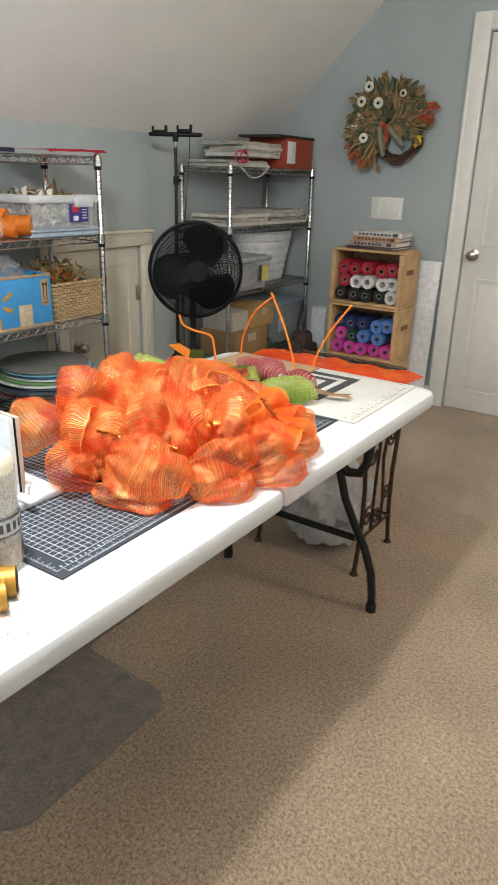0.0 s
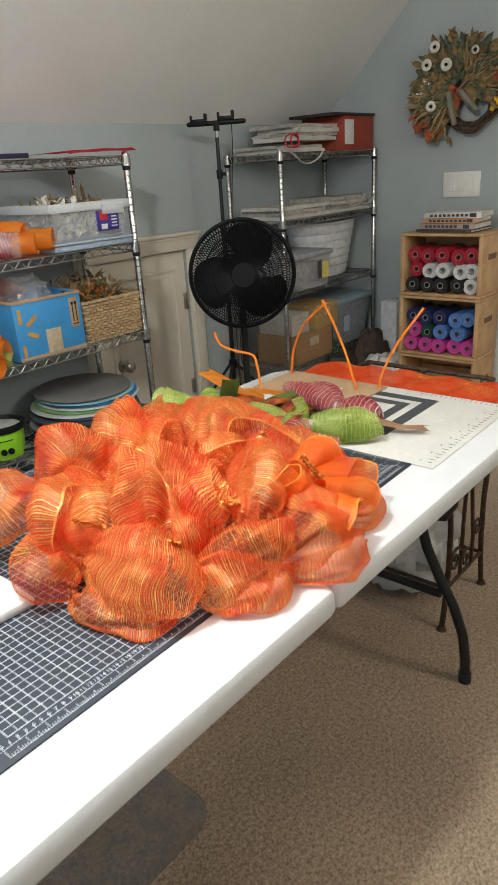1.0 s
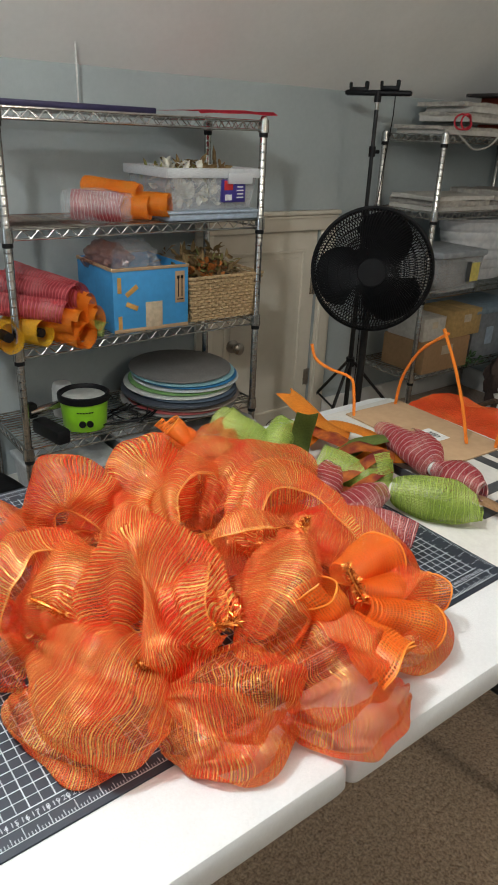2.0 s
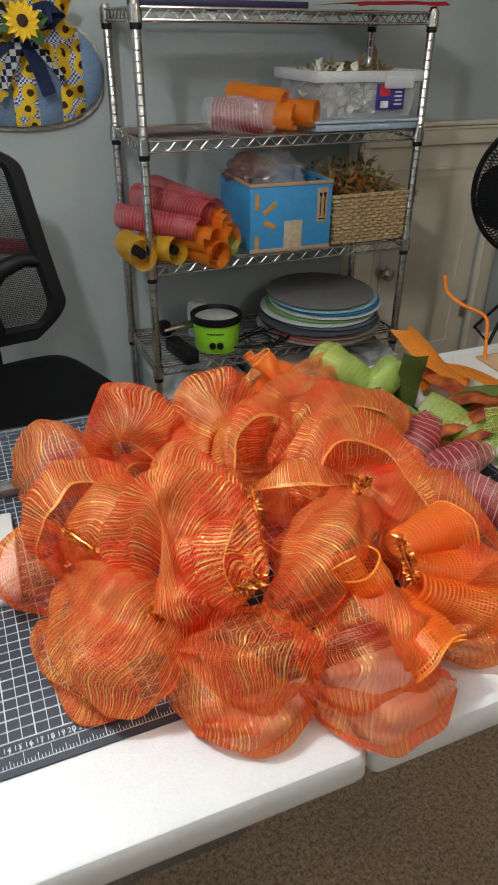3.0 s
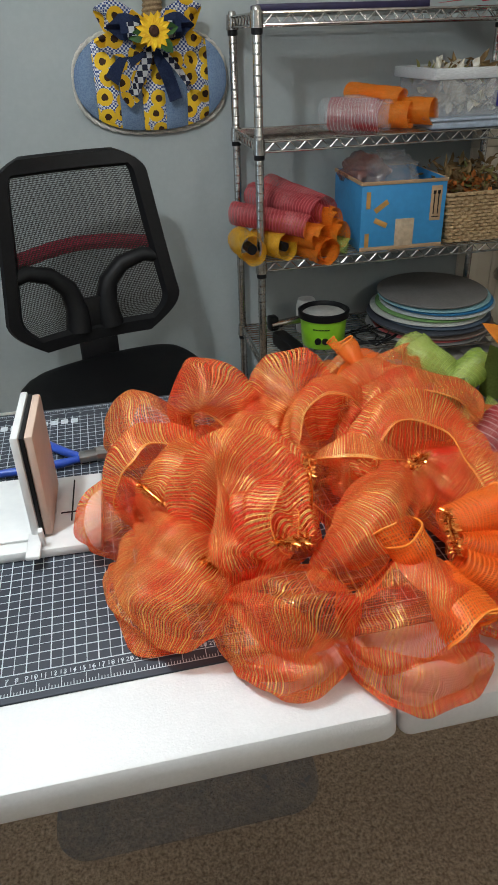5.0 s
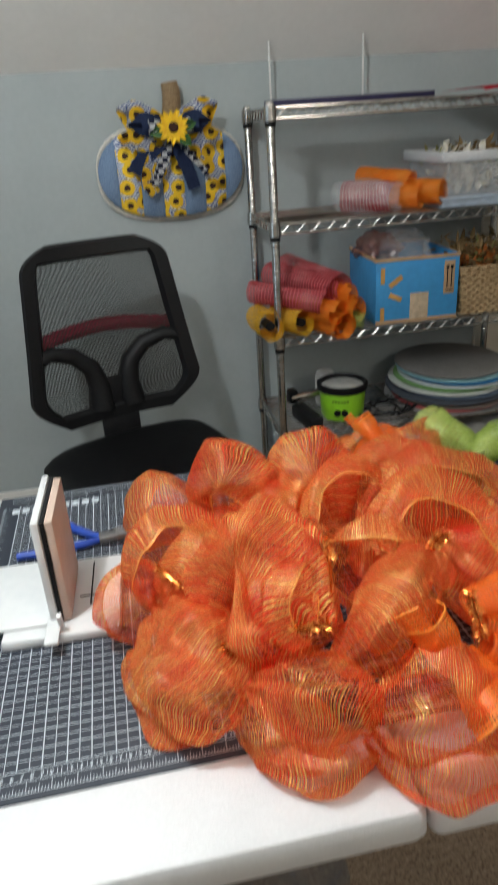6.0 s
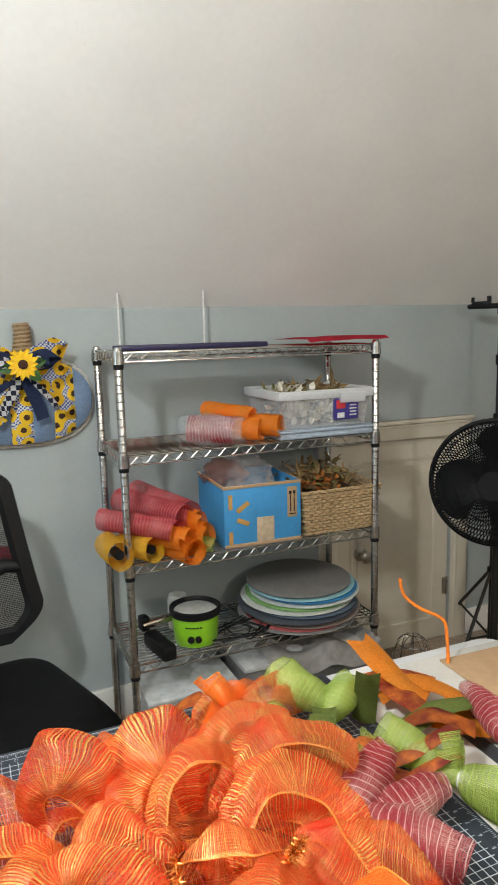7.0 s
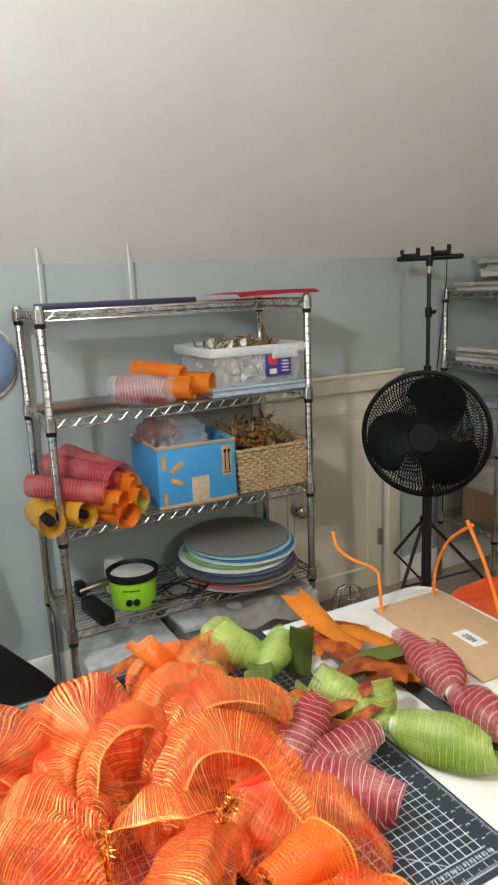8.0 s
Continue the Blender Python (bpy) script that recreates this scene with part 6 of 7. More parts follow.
# third tier: rolls, blue carton, basket
ROLLSET = [((3.15, 4.06, z3 + 0.125), (0.92, -0.38, 0.0), 0.030, 0.26, ROSE_MESH, "rose"), ((3.24, 4.16, z3 + 0.155), (0.75, -0.60, 0.02), 0.036, 0.28, ROSE_MESH, "rose"),
           ((3.30, 4.17, z3 + 0.175), (0.72, -0.62, -0.08), 0.038, 0.26, ROSE_MESH, "rose"), ((3.25, 4.08, z3 + 0.085), (0.80, -0.52, 0.0), 0.034, 0.24, ORANGE_ROLL, "orange"),
           ((3.30, 4.12, z3 + 0.040), (0.70, -0.65, 0.0), 0.034, 0.25, ORANGE_ROLL, "orange"), ((3.38, 4.13, z3 + 0.085), (0.62, -0.75, 0.0), 0.032, 0.24, ORANGE_ROLL, "orange"),
           ((3.36, 4.10, z3 + 0.035), (0.60, -0.78, 0.0), 0.031, 0.20, ORANGE_ROLL, "orange"), ((3.25, 4.05, z3 + 0.042), (0.45, -0.89, 0.0), 0.040, 0.14, YELLOW_MESH, "yellow"),
           ((3.19, 4.03, z3 + 0.048), (0.10, -0.99, 0.0), 0.044, 0.13, YELLOW_MESH, "yellow"), ((3.41, 4.05, z3 + 0.03), (0.62, -0.76, 0.0), 0.026, 0.16, GREEN_MESH, "green"),
           ((3.33, 4.15, z3 + 0.125), (0.70, -0.65, 0.0), 0.032, 0.26, ORANGE_ROLL, "orange")]
for i, (p, d, r, l, m_, word) in enumerate(ROLLSET):
    if word in ("rose", "orange"):
        r, p, d = r * 1.22, (p[0] + 0.12 * d[0] * l, p[1], p[2]), (d[0] * 0.62, d[1] * 1.25, d[2] - 0.06)
    ob = mesh_roll((p[0] - 0.03, p[1], p[2]), d, r, l, m_, "roll of %s mesh piled on the middle shelf" % word, 220 + i)
    if word == "yellow":
        e = Vector(d).normalized() * (l - 0.004)
        # capped black tube paints the shade inside the roll's hollow core
        part("core", tube(BM(), [e - Vector(d).normalized() * 0.05, e], r * 0.35, 16), BLACK, ob, "solid black plug coloured for the dark inside of the core")

carton = thing("carton", (3.530, 3.952, z3), -2, "open blue printed cardboard carton holding a plastic bag", "box")
CBLUE = mat("blue_printed_card", (0.05, 0.30, 0.62), 0.6, scale=50, color2=(0.045, 0.27, 0.57))
W_, D_, H_, t_ = 0.275, 0.285, 0.208, 0.004
for nm, c, s in (("front_panel", (W_ / 2, t_ / 2, H_ / 2), (W_, t_, H_)), ("back_panel", (W_ / 2, D_ - t_ / 2, H_ / 2), (W_, t_, H_)),
                 ("side_panel", (t_ / 2, D_ / 2, H_ / 2), (t_, D_ - 2 * t_, H_)), ("side_panel", (W_ - t_ / 2, D_ / 2, H_ / 2), (t_, D_ - 2 * t_, H_)), ("bottom_panel", (W_ / 2, D_ / 2, t_ / 2), (W_ - 2 * t_, D_ - 2 * t_, t_))):
    part(nm, box(BM(), c, s, 0.0008), CBLUE, carton)
bm = BM()
for c, s in (((W_ / 2, 0.0, H_ - 0.004), (W_, 0.007, 0.010)), ((0.0, D_ / 2, H_ - 0.004), (0.007, D_, 0.010)), ((W_, D_ / 2, H_ - 0.004), (0.007, D_, 0.010)), ((W_ / 2, D_, H_ - 0.004), (W_, 0.007, 0.010)), ((W_ / 2, -0.0005, 0.006), (W_, 0.003, 0.012))):
    part("raw_edge", box(BM(), c, s, 0.001), CARD, carton, "brown raw cardboard edge")
bm = BM()
for x, z, a, w, h in ((0.022, 0.155, 0, 0.014, 0.05), (0.022, 0.03, 0, 0.014, 0.05), (0.065, 0.135, -35, 0.05, 0.016), (0.065, 0.085, 25, 0.045, 0.016)):
    box(bm, (0, 0, 0), (w, 0.0015, h), 0.0006, Matrix.Translation((x, -0.0008, z)) @ Matrix.Rotation(radians(a), 4, "Y"))
part("print_mark", bm, mat("tan_orange_print", (0.62, 0.32, 0.08), 0.7, scale=50), carton, "tan printed dashes")
part("paper_tear", box(BM(), (0.145, -0.001, 0.052), (0.062, 0.002, 0.085), 0.0008), mat("torn_tan_paper", (0.60, 0.47, 0.32), 0.8, scale=60), carton, "torn tan paper patch")
up = part("arrow_panel", box(BM(), (0.243, -0.001, 0.135), (0.036, 0.002, 0.105), 0.0008), CARD, carton, "brown panel with two up arrows")
bm = BM()
for x in (0.236, 0.250):
    box(bm, (x, -0.0025, 0.135), (0.003, 0.0015, 0.065))
    box(bm, (x, -0.0025, 0.168), (0.009, 0.0015, 0.010), m=None)
box(bm, (0.243, -0.0025, 0.094), (0.024, 0.0015, 0.003))
part("arrow", bm, BLACK, up)


def crumple(c, size, seed):
    def fn(u, v):
        a, b = u * math.tau, (v - 0.5) * math.pi
        d = Vector((math.cos(a) * math.cos(b), math.sin(a) * math.cos(b), math.sin(b)))
        k = 1 + 0.35 * noise.noise(d * 2.3 + Vector((seed, 0, 0))) + 0.16 * noise.noise(d * 6 + Vector((0, seed, 0)))
        return Vector(c) + Vector((d.x * size[0], d.y * size[1], d.z * size[2])) * k
    return sheet(BM(), fn, 36, 20)


solo("plastic_bag", crumple((3.66, 4.09, z3 + 0.20), (0.10, 0.11, 0.075), 4), PLAST, "crumpled clear plastic bag stuffed in the carton", "bag")
solo("plastic_bag", crumple((3.60, 4.13, z3 + 0.215), (0.07, 0.09, 0.05), 9), film_mat("brown_tinted_polythene", (0.30, 0.12, 0.09), 0.55, 0.25), "brownish plastic bag stuffed in the carton", "bag")

WICK = mat("seagrass_weave", (0.52, 0.37, 0.20), 0.85, scale=120, color2=(0.36, 0.24, 0.12), bump=0.3)
bsk = thing("wicker_basket", (3.968, 4.085, z3), 0, "woven seagrass basket heaped with dried flowers", "basket")


def weave_row(z, k, w, d):
    """One row of the plaited wall: a strand going in and out of the stakes."""
    pts = []
    n = 72
    for i in range(n):
        t = i / n
        per = 2 * (w + d) * t
        if per < w:
            p, nn = Vector((-w / 2 + per, -d / 2, z)), Vector((0, -1, 0))
        elif per < w + d:
            p, nn = Vector((w / 2, -d / 2 + per - w, z)), Vector((1, 0, 0))
        elif per < 2 * w + d:
            p, nn = Vector((w / 2 - (per - w - d), d / 2, z)), Vector((0, 1, 0))
        else:
            p, nn = Vector((-w / 2, d / 2 - (per - 2 * w - d), z)), Vector((-1, 0, 0))
        pts.append(p + nn * 0.004 * (1 if (i + k) % 2 else -1))
    return tube(BM(), pts, 0.0062, 5, closed=True)


for k in range(13):
    z = 0.007 + k * 0.0112
    part("strand", weave_row(z, k, 0.27 + 0.035 * k / 12, 0.25 + 0.03 * k / 12), WICK, bsk)
part("rim", weave_row(0.155, 0, 0.31, 0.285), WICK, bsk)
part("base", box(BM(), (0, 0, 0.006), (0.26, 0.24, 0.008), 0.002), WICK, bsk)
# solid block in a dark colour for the shade between the dried flowers
part("lining", box(BM(), (0, 0, 0.07), (0.25, 0.23, 0.12), 0.01), mat("shadowed_filling", (0.10, 0.06, 0.03), 0.9, scale=40), bsk, "block coloured dark for the shade inside the basket")
solo("dried_flowers", tuft(BM(), (3.93, 4.09, z3 + 0.13), (0.12, 0.10, 0.09), 200, 0.045, 0.016, 12), BRONZE, "heap of dried brown leaves in the basket", "dried flowers", "stuff")
solo("dried_flowers", tuft(BM(), (3.90, 4.04, z3 + 0.14), (0.09, 0.07, 0.05), 90, 0.028, 0.014, 13), RUST, "rust orange dried flower heads in the basket", "dried flowers", "stuff")
solo("dried_flowers", tuft(BM(), (3.97, 4.08, z3 + 0.14), (0.09, 0.08, 0.06), 60, 0.04, 0.012, 14), MOSS, "olive dried sprigs in the basket", "dried flowers", "stuff")

# bottom tier: warming pot, discs, glue gun
LIME = mat("lime_enamel", (0.28, 0.62, 0.02), 0.35, scale=40, color2=(0.25, 0.56, 0.02), coat=0.3)
pot = thing("warming_pot", (3.443, 4.03, z4), -20, "small lime green warming pot with black rim", "pot")
part("body", lathe(BM(), [(0, 0.002), (0.070, 0.002), (0.074, 0.012), (0.080, 0.10), (0.078, 0.105), (0, 0.105)], 40), LIME, pot)
part("rim", lathe(BM(), [(0.078, 0.098), (0.087, 0.102), (0.088, 0.122), (0.080, 0.126), (0.074, 0.118), (0.074, 0.104)], 40), BLACK, pot, "black plastic rim")
part("wax", lathe(BM(), [(0, 0.112), (0.070, 0.112), (0.075, 0.108)], 36), mat("pale_wax", (0.62, 0.62, 0.58), 0.6, scale=30), pot, "pale wax filling")
for a in (-100, -82):
    d = Vector((math.cos(radians(a)), math.sin(radians(a)), 0))
    part("dial", tube(BM(), [d * 0.074 + Vector((0, 0, 0.035)), d * 0.084 + Vector((0, 0, 0.035))], 0.011, 16), BLACK, pot, "black dial")
bm = BM()
for k in range(6):
    a = radians(-110 + k * 7)
    d = Vector((math.cos(a), math.sin(a), 0))
    box(bm, (0, 0, 0), (0.007, 0.002, 0.004), m=Matrix.Translation(d * 0.0795 + Vector((0, 0, 0.075))) @ Matrix.Rotation(a + math.pi / 2, 4, "Z"))
part("bars", bm, BLACK, pot)
for k in range(4):
    a = math.tau * k / 4 + 0.8
    part("foot", tube(BM(), [(0.06 * math.cos(a), 0.06 * math.sin(a), 0), (0.06 * math.cos(a), 0.06 * math.sin(a), 0.006)], 0.01, 12), LIME, pot)

DISCS = [((0.30, 0.30, 0.29), 0.225, 0.006), ((0.55, 0.12, 0.12), 0.20, 0.006), ((0.28, 0.22, 0.19), 0.215, 0.010), ((0.50, 0.50, 0.46), 0.215, 0.006), ((0.06, 0.07, 0.09), 0.222, 0.010),
         ((0.10, 0.14, 0.20), 0.205, 0.008), ((0.62, 0.64, 0.60), 0.21, 0.007), ((0.22, 0.42, 0.14), 0.20, 0.007), ((0.62, 0.66, 0.64), 0.205, 0.006), ((0.03, 0.22, 0.48), 0.195, 0.010),
         ((0.30, 0.55, 0.60), 0.20, 0.006), ((0.20, 0.19, 0.18), 0.195, 0.010)]
zz = z4
rnd = random.Random(8)
for i, (c, r, h) in enumerate(DISCS):
    h *= 0.8
    bm = lathe(BM(), [(0, 0), (r - 0.004, 0), (r, h * 0.3), (r, h * 0.7), (r - 0.004, h), (0, h)], 56)
    word = ("grey", "red", "brown", "pale grey", "black", "slate blue", "white", "green", "pale green", "blue", "pale teal", "dark grey")[i]
    solo("round_placemat", bm, mat("placemat_%d" % i, c, 0.7, scale=200, bump=0.25, bump_scale=350), "%s round placemat in a stack on the lower shelf" % word, "placemat", group="stacked round placemats",
         m=pose(3.880 + rnd.uniform(-0.018, 0.018), 4.10 + rnd.uniform(-0.012, 0.012), zz, 1.2 + rnd.uniform(-0.3, 0.3), rnd.uniform(-0.3, 0.3), 0))
    zz += h + 0.005
gun = thing("glue_gun", (3.30, 4.02, z4), 10, "black and chrome craft tool lying on the lower shelf", "tool")
part("body", box(BM(), (0.0, -0.03, 0.025), (0.05, 0.16, 0.05), 0.01), BLACK, gun)
part("barrel", tube(BM(), [(-0.02, 0.06, 0.065), (0.12, 0.05, 0.075)], 0.014, 14), NICKEL, gun, "bright metal barrel")
part("clamp", box(BM(), (-0.01, 0.07, 0.07), (0.03, 0.04, 0.05), 0.006), BLACK, gun)
jar = solo("white_jar", lathe(BM(), [(0, 0), (0.034, 0), (0.036, 0.01), (0.036, 0.10), (0.03, 0.12), (0, 0.122)], 28), mat("white_ceramic", (0.72, 0.72, 0.70), 0.4, scale=30), "white capped jar standing behind the pot", "jar", m=pose(3.42, 4.16, z4))
for i in range(4):
    rnd = random.Random(i)
    pts = [(3.55 + 0.03 * i + rnd.uniform(-0.03, 0.03) + 0.09 * math.sin(k * 0.9 + i), 4.02 + rnd.uniform(-0.02, 0.02) + 0.07 * math.cos(k * 0.8 + i), z4 + 0.006 + 0.01 * abs(math.sin(k + i))) for k in range(9)]
    solo("power_cord", tube(BM(), pts, 0.0028, 6), BLACK, "coiled black power cord on the wire shelf", "cable", group="power cords")


def paper_fn(u, v):
    x, y = u * 0.42, v * 0.26
    return Vector((x, -0.05 + y, 0.018 * noise.noise(Vector((u * 4, v * 3, 2))) - 0.16 * max(0, 0.25 - v) * (0.6 + u) + 0.012 * math.sin(u * 14)))


bm = sheet(BM(), paper_fn, 30, 16)
bmesh.ops.solidify(bm, geom=bm.faces[:], thickness=0.0012)
bmesh.ops.translate(bm, verts=bm.verts[:], vec=(0, 0, 0.022))
solo("tissue_paper", bm, mat("grey_tissue_paper", (0.52, 0.50, 0.48), 0.8, scale=40, bump=0.3), "crumpled grey tissue paper draped over a low crate", "paper", m=pose(3.66, 3.90, 0.30))
lowbox = thing("storage_crate", (3.84, 4.07, 0), 0, "low grey storage crate on the floor under the shelf", "crate")
part("body", box(BM(), (0, 0, 0.145), (0.52, 0.30, 0.29), 0.012), mat("grey_crate_plastic", (0.20, 0.20, 0.20), 0.6, scale=40), lowbox)
part("lid", box(BM(), (0, 0, 0.30), (0.54, 0.32, 0.02), 0.006), mat("pale_grey_plastic", (0.48, 0.49, 0.50), 0.5, scale=40), lowbox)
wb = thing("storage_crate", (3.40, 4.09, 0), 0, "white plastic storage tub on the floor under the shelf", "crate")
part("body", open_box(0.26, 0.28, 0.30, 0.31, 0.24), mat("white_tub_plastic", (0.62, 0.64, 0.66), 0.45, scale=40), wb, smooth=False)
part("lid", box(BM(), (0, 0, 0.25), (0.32, 0.33, 0.02), 0.006), MATS["white_tub_plastic"], wb)
rnd = random.Random(77)


# ---- contents of the corner shelf ----
KRAFT = mat("kraft_card", (0.40, 0.24, 0.12), 0.8, scale=60, color2=(0.35, 0.21, 0.10), bump=0.05)
PAPERS = mat("newsprint", (0.50, 0.46, 0.40), 0.85, scale=45, color2=(0.34, 0.31, 0.28), stain=0.3)
PALE = mat("pale_folded_paper", (0.60, 0.57, 0.52), 0.85, scale=45, color2=(0.50, 0.47, 0.42), stain=0.2)
b1, b2, b3, b4 = (z + 0.0025 for z in TIERS_B)


def flat_pack(x0, x1, y0, y1, z, n, seed, material=None):
    """A loose pile of flat folded paper bags and sheets."""
    rnd = random.Random(seed)
    for k in range(n):
        h = rnd.uniform(0.012, 0.022)
        w, d = (x1 - x0) * rnd.uniform(0.82, 1.0), (y1 - y0) * rnd.uniform(0.85, 1.0)
        bm = box(BM(), (0, 0, h / 2), (w, d, h))
        bmesh.ops.subdivide_edges(bm, edges=bm.edges[:], cuts=5, use_grid_fill=True)
        for v in bm.verts:
            wob = noise.noise(Vector((v.co.x * 9, v.co.y * 9, seed + k)))
            v.co += Vector((0.012 * noise.noise(Vector((v.co.y * 14, v.co.z * 60, k))), 0.012 * noise.noise(Vector((v.co.x * 14, v.co.z * 60, k + 5))), 0.007 * (wob + 0.5) * (v.co.z / h)))
        h += 0.004
        solo("folded_paper", bm, material or (PAPERS if k % 2 else PALE), "flat folded bundle of greyish paper in a loose pile", "paper", group="folded paper on the corner shelf",
             m=pose((x0 + x1) / 2 + rnd.uniform(-0.012, 0.012), (y0 + y1) / 2 + rnd.uniform(-0.01, 0.01), z, 0, 0, rnd.uniform(-2, 2)))
        z += h


flat_pack(5.09, 5.50, 3.965, 4.27, b1, 2, 3)
flat_pack(5.25, 5.70, 4.0, 4.28, b1 + 0.055, 4, 5)
flat_pack(5.09, 5.52, 3.965, 4.27, b2, 3, 8)
flat_pack(5.50, 5.92, 3.965, 4.27, b2, 4, 14)
rb = thing("photo_box", (5.80, 4.10, b1), 0, "red patterned lidded box on the corner shelf", "box")
part("body", box(BM(), (0, 0, 0.085), (0.30, 0.27, 0.17), 0.003), mat("red_print_card", (0.36, 0.055, 0.02), 0.6, scale=90, color2=(0.28, 0.035, 0.015)), rb)
part("lid", box(BM(), (-0.05, 0.0, 0.176), (0.42, 0.285, 0.014), 0.002), mat("black_card", (0.03, 0.025, 0.025), 0.6, scale=50), rb, "black card lid set askew")
part("tag", box(BM(), (-0.10, -0.137, 0.09), (0.09, 0.003, 0.12), 0.001), MATS["white_paper"], rb, "white patch")
solo("red_ribbon", tube(BM(), [(0.045 * math.cos(k * 0.5) + 0.01 * k / 20, -0.02 * math.sin(k * 0.25), 0.03 + 0.03 * math.sin(k * 0.5)) for k in range(26)], 0.004, 6), mat("red_cord", (0.55, 0.02, 0.04), 0.7, scale=80), "loop of red cord hanging over the shelf edge", "cord", m=pose(5.16, 3.945, b1 + 0.02))
for i, (x, l) in enumerate(((5.15, 0.28), (5.62, 0.22), (5.75, 0.2))):
    pts = [(x + l * k / 10, 3.95 - 0.006 * math.sin(k), (b1 if i == 0 else b2 + 0.06) - 0.055 * math.sin(math.pi * k / 10) + (0.02 if i else 0)) for k in range(11)]
    solo("twine", tube(BM(), pts, 0.004, 6), mat("pale_twine", (0.55, 0.53, 0.48), 0.85, scale=90), "pale twine handle drooping from the paper bundles", "twine", group="twine handles")

WHT = mat("white_enamel_tub", (0.82, 0.82, 0.83), 0.4, scale=40, color2=(0.66, 0.67, 0.69))
tub = thing("white_tub", (5.69, 4.15, b3), 0, "large white ribbed oval plastic tub", "tub")


def oval(prof, sx, sy, n=48):
    bm = BM()
    rings = [[bm.verts.new((r * sx * math.cos(k * math.tau / n), r * sy * math.sin(k * math.tau / n), z)) for k in range(n)] for r, z in prof]
    for A, B in zip(rings, rings[1:]):
        for k in range(n):
            bm.faces.new((A[k], A[(k + 1) % n], B[(k + 1) % n], B[k]))
    bm.faces.new(rings[0][::-1])
    return bm


prof = [(0.70, 0)]
for k in range(6):
    prof += [(0.72 + 0.045 * k, 0.012 + 0.046 * k), (0.735 + 0.045 * k, 0.018 + 0.046 * k), (0.745 + 0.045 * k, 0.046 + 0.046 * k), (0.735 + 0.045 * k, 0.052 + 0.046 * k)]
prof += [(1.02, 0.292), (1.04, 0.298), (0.96, 0.30), (0.90, 0.20), (0.68, 0.015), (0.01, 0.015)]
part("body", oval(prof, 0.285, 0.145), WHT, tub)
part("handle", tube(BM(), [(0.27, -0.05, 0.27), (0.295, -0.03, 0.30), (0.295, 0.03, 0.30), (0.27, 0.05, 0.27)], 0.008, 8), WHT, tub)
cb = thing("storage_bin", (5.255, 4.03, b3), 0, "clear plastic bin with a grey lid and a yellow note", "bin")
part("body", open_box(0.27, 0.22, 0.31, 0.26, 0.16), TOTE, cb, smooth=False)
part("lid", box(BM(), (0, 0, 0.172), (0.33, 0.28, 0.028), 0.008), mat("grey_lid_plastic", (0.36, 0.38, 0.40), 0.5, scale=40), cb, "grey plastic lid")
part("filling", box(BM(), (0, 0, 0.07), (0.23, 0.18, 0.12), 0.02), mat("mixed_filling", (0.30, 0.29, 0.27), 0.8, scale=25, color2=(0.16, 0.15, 0.14), stain=0.4), cb)
part("note", box(BM(), (0.10, -0.128, 0.085), (0.06, 0.002, 0.085)), mat("yellow_note", (0.72, 0.60, 0.16), 0.8, scale=60), cb, "yellow paper note")
part("note", box(BM(), (0.052, -0.1275, 0.09), (0.03, 0.002, 0.09)), mat("dark_print", (0.06, 0.065, 0.07), 0.6, scale=90), cb, "dark printed label")
gt = thing("storage_tote", (5.70, 4.10, b4), 0, "grey plastic tote with a blue-grey lid", "tote")
part("body", open_box(0.34, 0.25, 0.40, 0.30, 0.24), mat("grey_tote", (0.27, 0.29, 0.31), 0.5, scale=40), gt, smooth=False)
part("lid", box(BM(), (0, 0, 0.255), (0.43, 0.32, 0.03), 0.008), mat("blue_grey_lid", (0.24, 0.32, 0.38), 0.5, scale=40), gt)
part("sticker", box(BM(), (-0.05, -0.143, 0.12), (0.06, 0.002, 0.09), m=Matrix.Rotation(radians(0), 4, "X")), MATS["pale_blue_plastic"], gt, "blue sticker")
for c, s, col, lab in (((5.28, 4.06, b4 + 0.075), (0.34, 0.26, 0.15), KRAFT, "brown cardboard carton on the lowest shelf"), ((5.42, 4.04, b4 + 0.215), (0.22, 0.20, 0.125), mat("tan_card", (0.52, 0.34, 0.13), 0.7, scale=50), "tan cardboard carton resting on another"), ((5.20, 4.07, b4 + 0.205), (0.16, 0.22, 0.105), PALE, "pale printed carton resting on another")):
    bx = thing("carton", (c[0], c[1], c[2] - s[2] / 2), 0, lab, "box")
    part("body", box(BM(), (0, 0, s[2] / 2), s, 0.003), col, bx)
    part("flap", box(BM(), (-s[0] * 0.25, 0, s[2] + 0.0015), (s[0] * 0.49, s[1], 0.003), 0.0008), col, bx)
    part("flap", box(BM(), (s[0] * 0.25, 0, s[2] + 0.0015), (s[0] * 0.49, s[1], 0.003), 0.0008), col, bx)
    part("tape", box(BM(), (0, -s[1] / 2 - 0.001, s[2] * 0.7), (s[0] * 0.25, 0.001, s[2] * 0.3)), mat("clear_tape", (0.60, 0.50, 0.36), 0.3, scale=40), bx)
solo("greenery", tuft(BM(), (5.50, 3.97, 0.30), (0.08, 0.03, 0.05), 90, 0.035, 0.012, 31), LEAFG, "artificial green sprigs under the tan carton", "greenery", "stuff")
wp = thing("white_pipe_box", (5.90, 3.80, 0), 4, "tall narrow white box standing beside the shelf", "box")
part("body", box(BM(), (0, 0, 0.27), (0.10, 0.10, 0.54), 0.006), WHT, wp)
